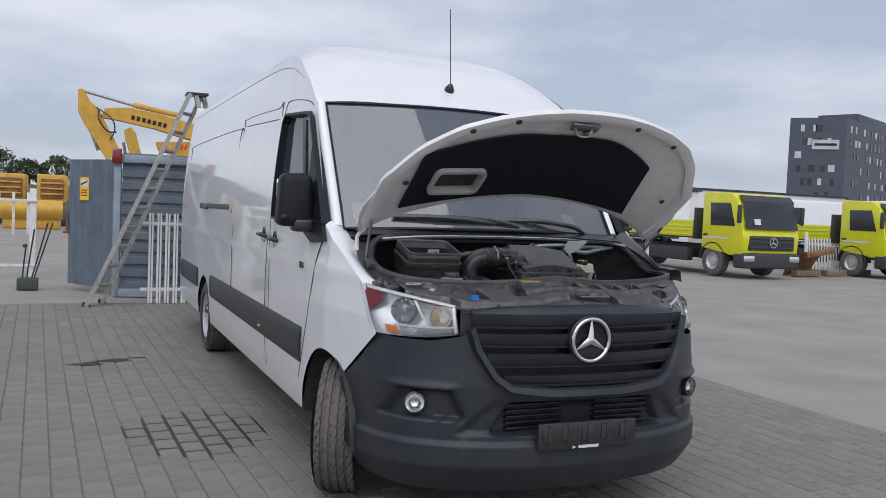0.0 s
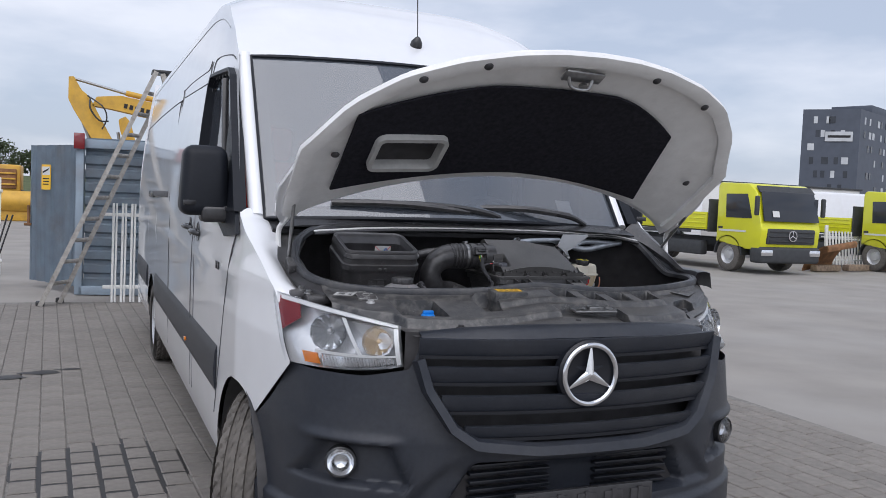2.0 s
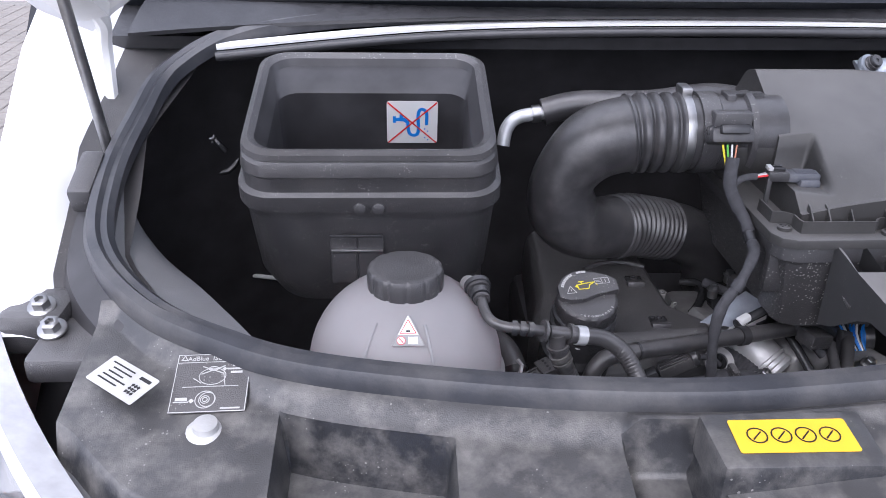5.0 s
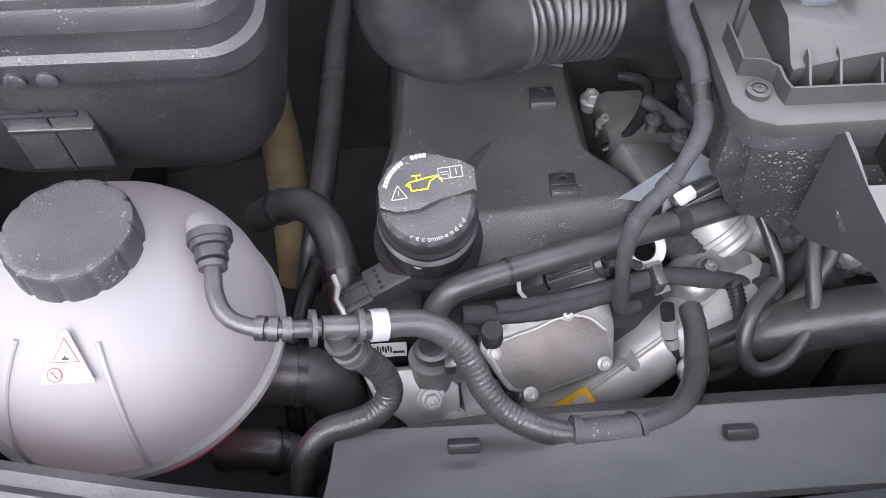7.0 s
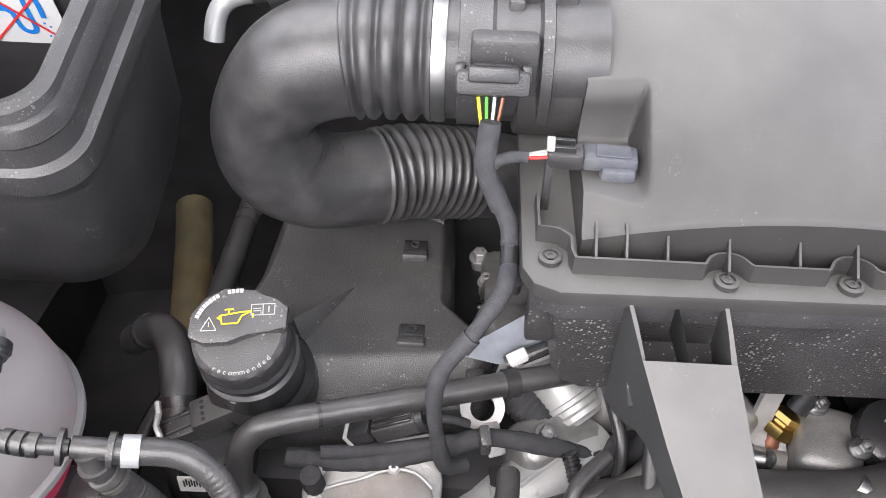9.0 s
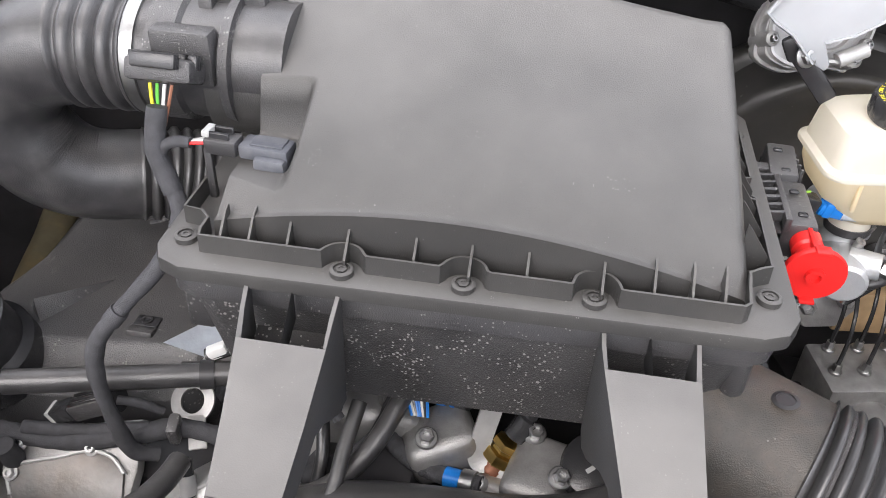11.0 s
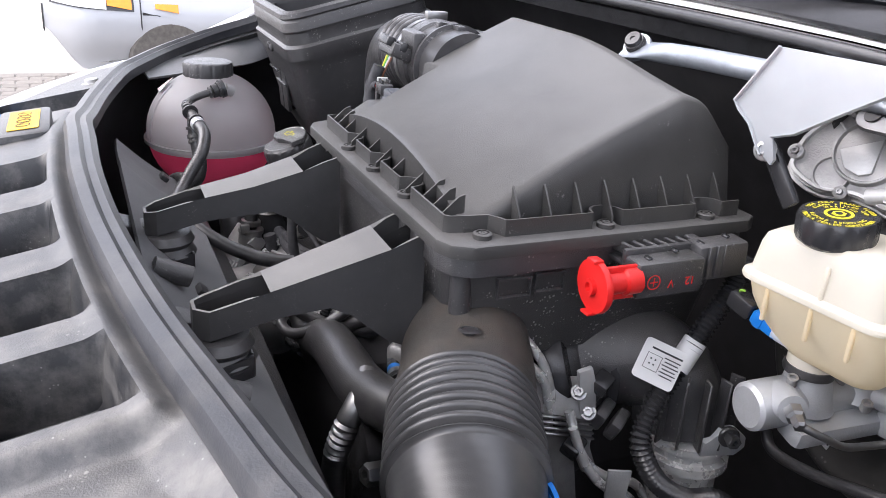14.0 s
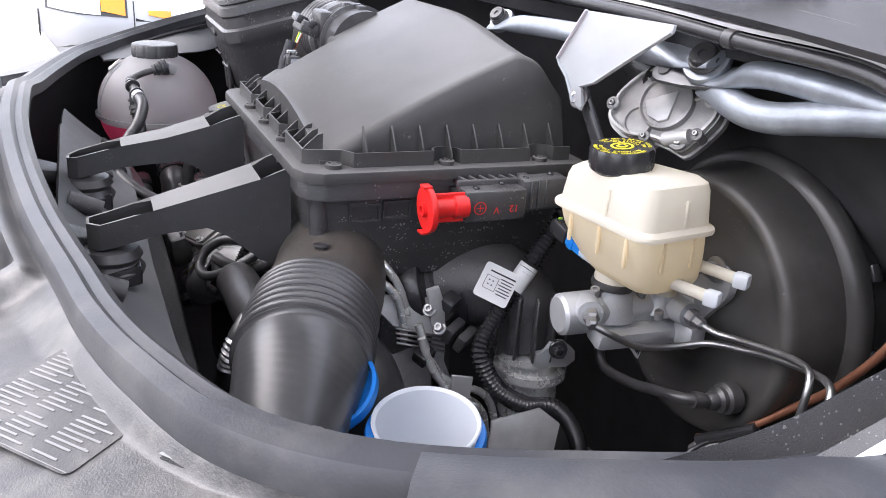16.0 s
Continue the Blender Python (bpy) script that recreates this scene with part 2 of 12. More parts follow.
M_CHROME = mat("chrome", (0.75, 0.76, 0.78), 0.10, metal=1.0, var=0.02)
M_REFLECT = mat("lamp_reflector", (0.80, 0.81, 0.83), 0.16, metal=1.0, var=0.05, scale=40)
M_BRIGHT = mat("bright_bare_metal", (0.72, 0.72, 0.70), 0.26, metal=0.55, var=0.12, scale=60, bump=0.1, dirt=(0.3, 0.29, 0.28), dirt_amt=0.2, dirt_scale=40)
M_STEEL = mat("steel", (0.36, 0.36, 0.36), 0.40, metal=1.0, var=0.15, scale=60, bump=0.1)
M_ALU = mat("cast_aluminium", (0.35, 0.345, 0.34), 0.44, metal=0.6, var=0.18, scale=45, bump=0.25, bscale=600, dirt=(0.12, 0.11, 0.10), dirt_amt=0.35, dirt_scale=20)
M_ALUW = mat("silver_paint", (0.52, 0.53, 0.54), 0.4, metal=0.45, var=0.08, scale=40, bump=0.2, bscale=500)
M_CASTW = mat("pale_cast_metal", (0.50, 0.50, 0.495), 0.42, metal=0.40, var=0.10, scale=40, bump=0.2, bscale=500, dirt=(0.2, 0.19, 0.18), dirt_amt=0.25, dirt_scale=18)
M_NECK = mat("dusty_duct_neck", (0.060, 0.056, 0.051), 0.40, var=0.2, scale=40, bump=0.4, bscale=900, dirt=(0.16, 0.12, 0.09), dirt_amt=0.4, dirt_scale=22, specks=0.25, speck_scale=420)
M_PLATE = mat("stained_plate", (0.20, 0.195, 0.19), 0.45, metal=0.5, var=0.3, scale=30, bump=0.2, dirt=(0.22, 0.12, 0.05), dirt_amt=0.22, dirt_scale=16)
M_ZINC = mat("zinc_bars", (0.34, 0.37, 0.41), 0.44, metal=0.70, var=0.16, scale=45, bump=0.15, bscale=400, dirt=(0.22, 0.22, 0.23), dirt_amt=0.3, dirt_scale=30)
M_BRASS = mat("brass", (0.62, 0.42, 0.14), 0.3, metal=1.0, var=0.15, scale=40)
M_BROWN = mat("lit_ground_brown", (0.42, 0.29, 0.16), 0.7, var=0.2, scale=30, bump=0.3)
M_COPPER = mat("copper_brown", (0.30, 0.13, 0.08), 0.4, metal=0.6, var=0.15)
M_RED = mat("red_plastic", (0.72, 0.022, 0.020), 0.36, var=0.06, scale=30)
M_BLUE = mat("blue_plastic", (0.010, 0.19, 0.62), 0.34, var=0.06, scale=30)
M_WHITE = mat("white_label", (0.64, 0.64, 0.63), 0.5, var=0.03)
M_INK = mat("label_ink", (0.015, 0.015, 0.016), 0.6, var=0.1)
M_GREYINK = mat("grey_print", (0.42, 0.42, 0.41), 0.6, var=0.1)
M_PALEINK = mat("pale_print", (0.26, 0.26, 0.257), 0.6, var=0.12)
M_YELLOW = mat("yellow_label", (0.85, 0.50, 0.03), 0.5, var=0.05)
M_YINK = mat("yellow_print", (0.72, 0.62, 0.03), 0.5, var=0.05)
M_REDINK = mat("red_print", (0.70, 0.03, 0.03), 0.5, var=0.05)
M_AMBER = mat("amber_lens", (0.75, 0.22, 0.02), 0.2, var=0.1, coat=1.0)
M_LAMPTRIM = mat("lamp_trim", (0.74, 0.75, 0.76), 0.3, metal=0.1, var=0.03)
M_LAMPGREY = mat("lamp_inner_grey", (0.70, 0.71, 0.73), 0.25, metal=0.55, var=0.1, scale=60)
M_AMBERGLASS = mat("amber_bulb", (0.70, 0.50, 0.28), 0.2, var=0.1)
M_REDLENS = mat("red_reflector", (0.20, 0.010, 0.014), 0.18, var=0.1, coat=1.0)
M_TANK = milky("milky_tank", (0.57, 0.566, 0.572), 0.61)
M_TANKLOW = milky("tank_wall_over_coolant", (0.95, 0.10, 0.22), 0.52)
M_COOLANT = mat("pink_coolant", (0.72, 0.06, 0.13), 0.25, var=0.05, scale=10)
M_RESERV = milky("ivory_reservoir", (0.88, 0.84, 0.74), 0.5)
M_RESERVLOW = milky("reservoir_over_fluid", (0.95, 0.85, 0.65), 0.6)
M_DRUM = mat("gloss_black_paint", (0.048, 0.046, 0.044), 0.33, var=0.2, scale=20, bump=0.05, dirt=DUST, dirt_amt=0.2, specks=0.2, speck_scale=200)
M_FUNNEL = mat("milk_white_plastic", (0.29, 0.30, 0.315), 0.35, var=0.04, sss=0.2)
M_NECKWHITE = milky("filler_white", (0.80, 0.83, 0.87), 0.4)
M_GLASS = glass_pane("window_glass", (0.50, 0.54, 0.54), ior=1.75, sky_tint=0.10)
M_SCREEN = glass_pane("windscreen_glass", (0.22, 0.24, 0.27), ior=2.2, sky_tint=0.16)
M_CLEAR = glass_pane("lamp_clear", (0.92, 0.93, 0.94))
M_SMOKE = glass_pane("lamp_smoke", (0.55, 0.56, 0.58))
M_MIRROR = mat("mirror_glass", (0.8, 0.8, 0.8), 0.03, metal=1.0, var=0.0)
M_SEATCLOTH = mat("seat_cloth", (0.03, 0.03, 0.033), 0.85, var=0.2, scale=150, bump=0.3)
M_SEATRED = mat("red_cloth", (0.32, 0.03, 0.025), 0.8, var=0.15, scale=80)
M_PAD = mat("insulation_felt", (0.019, 0.019, 0.025), 0.95, var=0.3, scale=60, bump=0.6, bscale=260, spec=0.2)


# ---- mesh helpers ----
def part(name, bm, material, parent=None, label="", xf=None, smooth=38, kind=""):
    """Links a bmesh as one mesh object under a thing or a part. The mesh is in world metres."""
    if xf is not None:
        bm.transform(xf)
    bmesh.ops.recalc_face_normals(bm, faces=bm.faces[:])
    me = bpy.data.meshes.new(name)
    bm.to_mesh(me)
    bm.free()
    me.materials.append(material)
    me.shade_smooth()
    me.set_sharp_from_angle(angle=radians(smooth))
    ob = new(name, me)
    if parent is not None:
        ob.parent = parent
        if parent.parent is None and parent.type == "EMPTY":
            ob.matrix_parent_inverse = parent.matrix_basis.inverted()
    if label or kind:
        tagged(ob, label, kind=kind)
    return ob


def thing(name, loc, label, category, group="", kind=""):
    e = new(name)
    e.empty_display_size = 0.05
    e.matrix_basis = Matrix.Translation(loc)
    return tagged(e, label, category, group, kind)


def B():
    return bmesh.new()


def rbox(bm, c, size, rot=(0, 0, 0), bev=0.004, seg=2, taper=None):
    """A bevelled box; taper scales the upper face in x and y."""
    r = bmesh.ops.create_cube(bm, size=1.0)
    vs = r["verts"]
    for v in vs:
        if taper and v.co.z > 0:
            v.co.x *= taper[0]
            v.co.y *= taper[1]
    bmesh.ops.transform(bm, matrix=pose(*c, *rot) @ Matrix.Diagonal((*size, 1)), verts=vs)
    if bev > 0:
        es = list({e for v in vs for e in v.link_edges})
        bmesh.ops.bevel(bm, geom=es, offset=bev, segments=seg, profile=0.5, affect="EDGES", clamp_overlap=True)
    return bm


def spline(pts, n, closed=False):
    """A Catmull-Rom line through the points, n steps a span."""
    P = [Vector(p) for p in pts]
    out = []
    k = len(P)
    spans = k if closed else k - 1
    for i in range(spans):
        if closed:
            a, b, c, d = P[(i - 1) % k], P[i], P[(i + 1) % k], P[(i + 2) % k]
        else:
            a, b, c, d = P[max(i - 1, 0)], P[i], P[i + 1], P[min(i + 2, k - 1)]
        for j in range(n):
            t = j / n
            out.append(0.5 * ((2 * b) + (c - a) * t + (2 * a - 5 * b + 4 * c - d) * t * t + (3 * b - a - 3 * c + d) * t ** 3))
    if not closed:
        out.append(P[-1].copy())
    return out


def resample(line, step):
    out, acc = [line[0].copy()], 0.0
    for a, b in zip(line, line[1:]):
        d = (b - a).length
        while d > 0 and acc + d >= step:
            a = a + (b - a) * ((step - acc) / d)
            out.append(a.copy())
            d = (b - a).length
            acc = 0.0
        acc += d
    out.append(line[-1].copy())
    return out


def sweep(bm, line, ring, closed=False, up=None):
    """Sweeps ring(i, s) -> list of (a, b) across a line; a is sideways, b up."""
    n = len(line)
    rows, s = [], 0.0
    prev = None
    for i, p in enumerate(line):
        if closed:
            t = (line[(i + 1) % n] - line[i - 1]).normalized()
        else:
            t = (line[min(i + 1, n - 1)] - line[max(i - 1, 0)]).normalized()
        if up is not None:
            side = t.cross(up).normalized()
        else:
            if prev is None:
                ref = Vector((0, 0, 1)) if abs(t.z) < 0.9 else Vector((1, 0, 0))
                side = t.cross(ref).normalized()
            else:
                side = (prev - t * prev.dot(t)).normalized()
            prev = side
        nrm = side.cross(t).normalized()
        if i:
            s += (p - line[i - 1]).length
        rows.append([bm.verts.new(p + side * a + nrm * b) for a, b in ring(i, s)])
    m = len(rows[0])
    for i in range(n if closed else n - 1):
        r0, r1 = rows[i], rows[(i + 1) % n]
        for j in range(m):
            bm.faces.new((r0[j], r0[(j + 1) % m], r1[(j + 1) % m], r1[j]))
    if not closed:
        bm.faces.new(rows[0])
        bm.faces.new(list(reversed(rows[-1])))
    return bm


def tube(bm, pts, r, seg=12, step=0.012, wave=None, n=8):
    """A round tube along points. wave: (pitch, depth) for corrugation, or a function of length."""
    line = resample(spline(pts, n), step if wave is None or callable(wave) else wave[0] / 4)

    def ring(i, s):
        if wave is None:
            q = r
        elif callable(wave):
            q = r * wave(s)
        else:
            q = r + wave[1] * math.sin(2 * math.pi * s / wave[0])
        return [(q * math.cos(2 * math.pi * k / seg), q * math.sin(2 * math.pi * k / seg)) for k in range(seg)]

    return sweep(bm, line, ring)


def frame_of(axis):
    z = Vector(axis).normalized()
    ref = Vector((0, 0, 1)) if abs(z.z) < 0.9 else Vector((0, 1, 0))
    x = ref.cross(z).normalized()
    return Matrix((x, z.cross(x), z)).transposed()


def lathe(bm, prof, origin, axis=(0, 0, 1), seg=32, ripple=None, caps=True):
    """Turns (radius, height) pairs round an axis. ripple(k, r, h) gives the radius at segment k."""
    R, o = frame_of(axis), Vector(origin)
    rows = []
    for r, h in prof:
        row = []
        for k in range(seg):
            q = ripple(k, r, h) if ripple else r
            a = 2 * math.pi * k / seg
            row.append(bm.verts.new(o + R @ Vector((q * math.cos(a), q * math.sin(a), h))))
        rows.append(row)
    for r0, r1 in zip(rows, rows[1:]):
        for k in range(seg):
            bm.faces.new((r0[k], r0[(k + 1) % seg], r1[(k + 1) % seg], r1[k]))
    if caps and prof[0][0] > 1e-5:
        bm.faces.new(list(reversed(rows[0])))
    if caps and prof[-1][0] > 1e-5:
        bm.faces.new(rows[-1])
    return bm


def rod(bm, a, b, r0, r1=None, seg=16):
    a, b = Vector(a), Vector(b)
    return lathe(bm, [(r0, 0), (r0 if r1 is None else r1, (b - a).length)], a, b - a, seg)


def bolt(bm, c, axis=(0, 0, 1), r=0.006, h=0.005):
    """A flanged bolt head with a hex and a recess."""
    lathe(bm, [(r * 1.5, 0), (r * 1.5, h * 0.25), (r * 1.35, h * 0.35)], c, axis, 20)
    c2 = Vector(c) + Vector(axis).normalized() * h * 0.3
    lathe(bm, [(r, 0), (r, h * 0.9), (r * 0.85, h), (r * 0.5, h), (r * 0.45, h * 0.5)], c2, axis, 6)
    return bm


def patch(bm, fn, nu, nv, thick=0.0, skip=None):
    """A sheet fn(u, v), u and v from 0 to 1; thick: second skin along -normal, closed at the rim. skip(p): cells left out."""
    g = [[Vector(fn(i / nu, j / nv)) for j in range(nv + 1)] for i in range(nu + 1)]
    vs = {}

    def vert(i, j):
        if (i, j) not in vs:
            vs[i, j] = bm.verts.new(g[i][j])
        return vs[i, j]

    faces = []
    for i in range(nu):
        for j in range(nv):
            c = (g[i][j] + g[i + 1][j] + g[i + 1][j + 1] + g[i][j + 1]) / 4
            if skip and skip(c):
                continue
            faces.append(bm.faces.new((vert(i, j), vert(i + 1, j), vert(i + 1, j + 1), vert(i, j + 1))))
    if thick:
        bmesh.ops.recalc_face_normals(bm, faces=faces)
        bmesh.ops.solidify(bm, geom=faces, thickness=thick)
    return bm


def prism(bm, poly, place, depth, bev=0.0):
    """A plate with the outline poly (2D); place(a, b, h) gives the world place; h from 0 to depth."""
    lo = [bm.verts.new(place(a, b, 0)) for a, b in poly]
    hi = [bm.verts.new(place(a, b, depth)) for a, b in poly]
    k = len(poly)
    fs = [bm.faces.new(list(reversed(lo))), bm.faces.new(hi)]
    for i in range(k):
        fs.append(bm.faces.new((lo[i], lo[(i + 1) % k], hi[(i + 1) % k], hi[i])))
    if bev:
        es = list({e for v in hi for e in v.link_edges})
        bmesh.ops.bevel(bm, geom=es, offset=bev, segments=2, profile=0.5, affect="EDGES", clamp_overlap=True)
    return bm


def round_rect(w, h, r, n=5):
    out = []
    for cx, cy, a0 in ((w / 2 - r, h / 2 - r, 0), (-w / 2 + r, h / 2 - r, 90), (-w / 2 + r, -h / 2 + r, 180), (w / 2 - r, -h / 2 + r, 270)):
        for k in range(n + 1):
            a = radians(a0 + 90 * k / n)
            out.append((cx + r * math.cos(a), cy + r * math.sin(a)))
    return out


def on(origin, ax, ay):
    """A placing function for prism() on a plane with the two axes."""
    o, x, y = Vector(origin), Vector(ax).normalized(), Vector(ay).normalized()
    z = x.cross(y).normalized()
    return lambda a, b, h: o + x * a + y * b + z * h


def letters(name, body, size, origin, ax, ay, material, parent, depth=0.0003, align="CENTER"):
    """Raised lettering on a plane."""
    cu = bpy.data.curves.new(name, "FONT")
    cu.body, cu.size, cu.extrude, cu.align_x, cu.align_y = body, size, depth, align, "CENTER"
    cu.resolution_u = 3
    tmp = bpy.data.objects.new(name, cu)
    me = bpy.data.meshes.new_from_object(tmp)
    bpy.data.objects.remove(tmp)
    x, y = Vector(ax).normalized(), Vector(ay).normalized()
    z = x.cross(y).normalized()
    y = z.cross(x)
    me.transform(Matrix.Translation(origin) @ Matrix((x, y, z)).transposed().to_4x4())
    me.materials.clear()
    me.materials.append(material)
    ob = new(name, me)
    ob.parent = parent
    if parent.parent is None and parent.type == "EMPTY":
        ob.matrix_parent_inverse = parent.matrix_basis.inverted()
    return ob


def lerp_table(t, x):
    """Straight-line lookup in rows of (x, y)."""
    if x <= t[0][0]:
        return t[0][1]
    for (a, p), (b, q) in zip(t, t[1:]):
        if x <= b:
            return p + (q - p) * (x - a) / (b - a)
    return t[-1][1]


def smooth_step(a, b, x):
    t = min(1.0, max(0.0, (x - a) / (b - a)))
    return t * t * (3 - 2 * t)

# ---- the van ----
VAN = Matrix.Rotation(radians(1.0), 4, "Z")
van = thing("van", (0, 0, 0), "white high-roof panel van with dark grey bumper and its bonnet open", "van")
AXLE_F, AXLE_R, LENGTH, WHEEL_R = 0.99, 5.36, 7.3, 0.352
TOP = [(0.42, 0.93), (0.61, 1.157), (0.80, 1.25), (1.12, 1.41), (1.60, 2.13), (1.85, 2.30), (2.2, 2.48), (2.6, 2.56), (7.3, 2.56)]
CROWN = [(1.60, 2.165), (1.82, 2.32), (2.05, 2.49), (2.3, 2.61), (2.6, 2.68), (3.2, 2.71), (7.0, 2.70), (7.3, 2.67)]


def half_width(y, z):
    w = 1.0
    if z > 1.3:
        w -= 0.125 * ((z - 1.3) / 1.15) ** 1.7
    if z < 0.5:
        w -= 0.03 * ((0.5 - z) / 0.25) ** 2
    if y < 2.2 and z > 1.0:
        w -= 0.05 * ((2.2 - y) / 1.1) ** 2 * min(1, (z - 1.0) / 0.8)
    if y < 1.0:
        w -= 0.085 * ((1.0 - y) / 0.58) ** 1.1
    w += 0.006 * math.exp(-((z - 1.18) / 0.05) ** 2)
    return w


def side_bottom(y):
    z = 0.34 if y > 0.8 else 0.93 - (y - 0.42) * 0.76
    for c, r in ((AXLE_F, 0.43), (AXLE_R, 0.43)):
        if abs(y - c) < r:
            z = max(z, 0.33 + math.sqrt(r * r - (y - c) ** 2))
    return z


WINDOW = [(1.13, 1.43), (1.60, 2.03), (1.68, 2.07), (2.22, 2.10), (2.26, 2.05), (2.26, 1.43)]


def inside(poly, a, b):
    hit = False
    for (x0, y0), (x1, y1) in zip(poly, poly[1:] + poly[:1]):
        if (y0 > b) != (y1 > b) and a < (x1 - x0) * (b - y0) / (y1 - y0) + x0:
            hit = not hit
    return hit


def side_panel(sign):
    ys = [0.42 + 0.03 * i for i in range(0, 8)]
    y = ys[-1]
    while y < 7.3:
        y += 0.02 if (y < 2.4 or abs(y - AXLE_R) < 0.46) else 0.06
        ys.append(min(y, 7.3))

    def fn(u, v):
        y = ys[min(len(ys) - 1, round(u * (len(ys) - 1)))]
        z0, z1 = side_bottom(y), lerp_table(TOP, y)
        z = z0 + (max(z1, z0 + 0.01) - z0) * v
        return (sign * half_width(y, z) + (0.05 * (1 - smooth_step(1.2, 2.2, y)) if sign > 0 else 0.0), y, z)

    bm = B()
    patch(bm, fn, len(ys) - 1, 56, skip=lambda p: inside(WINDOW, p.y, p.z))
    return part("side_panel", bm, M_PAINT, van, xf=VAN)


def roof_fn(u, v):
    y = 1.60 + (LENGTH - 1.60) * u ** 1.6
    zg = lerp_table(TOP, y)
    wg = half_width(y, zg)
    zc = lerp_table(CROWN, y)
    a = abs(2 * v - 1)
    return (math.copysign(wg * a, v - 0.5), y, zg + (zc - zg) * (1 - a ** 4.5))


side_panel(-1)
side_panel(1)
part("roof", patch(B(), roof_fn, 60, 36), M_PAINT, van, xf=VAN)
bm = B()
patch(bm, lambda u, v: ((2 * u - 1) * half_width(7.3, 0.4 + 2.15 * v), 7.3, 0.4 + 2.24 * v), 12, 12)
part("rear_wall", bm, M_PAINT, van, xf=VAN)
bm = B()
rbox(bm, (0, 4.4, 0.40), (1.9, 5.7, 0.1), bev=0.02)
part("underbody", bm, M_BLACK, van, xf=VAN)
# added unseen plate that keeps light out from under the nose
bm = B()
rbox(bm, (0, 0.92, 0.40), (1.30, 1.35, 0.03), bev=0.01)
part("light_stop_tray", bm, M_BLACK, van, xf=VAN)
# cab floor and partition keep the daylight out from behind
bm = B()
rbox(bm, (0, 2.55, 1.4), (1.72, 0.03, 1.9), bev=0.005)
part("partition", bm, M_SEATCLOTH, van, xf=VAN)


def side_line(name, pts, r, material, sign=-1, off=0.0):
    bm = B()
    tube(bm, [(sign * (half_width(y, z) + off), y, z) for y, z in pts], r, seg=6, step=0.03)
    return part(name, bm, material, van, xf=VAN)


M_SEAM = mat("roof_seam_grey", (0.40, 0.41, 0.42), 0.6, var=0.05)
M_GAP = mat("panel_gap", (0.10, 0.10, 0.105), 0.7, var=0.1)
for sgn in (-1, 1):
    side_line("door_seam", [(2.36, 0.42), (2.36, 0.9), (2.37, 1.4), (2.36, 1.9), (2.33, 2.16), (2.2, 2.2), (1.8, 2.16), (1.66, 2.12)], 0.0035, M_GAP, sgn)
    side_line("door_seam", [(1.50, 0.5), (1.36, 0.85), (1.22, 1.2), (1.10, 1.38)], 0.0035, M_GAP, sgn)
    side_line("door_seam", [(2.44, 0.42), (2.44, 1.2), (2.43, 2.14), (2.6, 2.18), (3.7, 2.2), (3.78, 2.1), (3.8, 1.3), (3.8, 0.42)], 0.003, M_GAP, sgn)
    side_line("roof_seam", [(2.0, 2.33), (2.5, 2.46), (3.5, 2.50), (7.2, 2.50)], 0.003, M_SEAM, sgn)
    # dark raised lines draw the shade of grooves in the white panel
    side_line("groove_shade", [(3.9, 1.42), (3.9, 2.05), (4.1, 2.14), (6.9, 2.14), (7.0, 2.05), (7.0, 1.42)], 0.004, M_GAP, sgn)
    side_line("groove_shade", [(2.5, 2.10), (3.7, 2.14)], 0.0035, M_GAP, sgn)
    # lower moulding in two lengths
    for y0, y1 in ((1.46, AXLE_R - 0.44), (AXLE_R + 0.44, 7.2)):
        bm = B()
        patch(bm, lambda u, v: (sgn * (half_width(y0 + (y1 - y0) * u, 0.60 + 0.21 * v) + 0.014 * math.sin(math.pi * min(1, max(0, v * 1.0)) ) ** 0.4 + 0.001),
                                y0 + (y1 - y0) * u, 0.60 + 0.21 * v), 40, 8, thick=0.01)
        part("side_moulding", bm, M_BUMPER, van, "dark grey plastic side moulding", xf=VAN)
    bm = B()
    rbox(bm, (sgn * 1.018, 2.56, 0.66), (0.012, 0.05, 0.022), bev=0.004)
    part("side_marker", bm, M_AMBER, van, "small amber side marker lamp", xf=VAN)
    for hy, hz in ((2.22, 1.285), (2.56, 1.30)):
        bm = B()
        x = sgn * half_width(hy, hz)
        lathe(bm, [(0.055, 0), (0.05, 0.004), (0.03, -0.006), (0.0, -0.01)], (x, hy, hz), (sgn, 0, 0), 24)
        part("handle_recess", bm, M_TRIM, van, xf=VAN)
        bm = B()
        tube(bm, [(x + sgn * 0.004, hy - 0.085, hz - 0.01), (x + sgn * 0.032, hy - 0.05, hz), (x + sgn * 0.034, hy + 0.05, hz + 0.002), (x + sgn * 0.004, hy + 0.085, hz)], 0.014, seg=10)
        part("door_handle", bm, M_TRIM, van, "black plastic door handle", xf=VAN)
    bm = B()
    rbox(bm, (sgn * (half_width(5, 1.47) + 0.004), 4.9, 1.47), (0.02, 1.7, 0.045), bev=0.006)
    part("slide_rail", bm, M_GAP, van, xf=VAN)
    bm = B()
    rbox(bm, (sgn * (half_width(5.5, 1.47) + 0.008), 5.45, 1.46), (0.025, 0.45, 0.05), bev=0.006)
    part("slide_rail_cover", bm, M_TRIM, van, xf=VAN)
    # badge on the front door: plain bars
    bm = B()
    for k in range(2):
        rbox(bm, (sgn * (half_width(1.5, 1.17) + 0.003), 1.475 + 0.05 * k, 1.17), (0.004, 0.03, 0.035), bev=0.001)
    part("badge", bm, M_TRIM, van, xf=VAN)


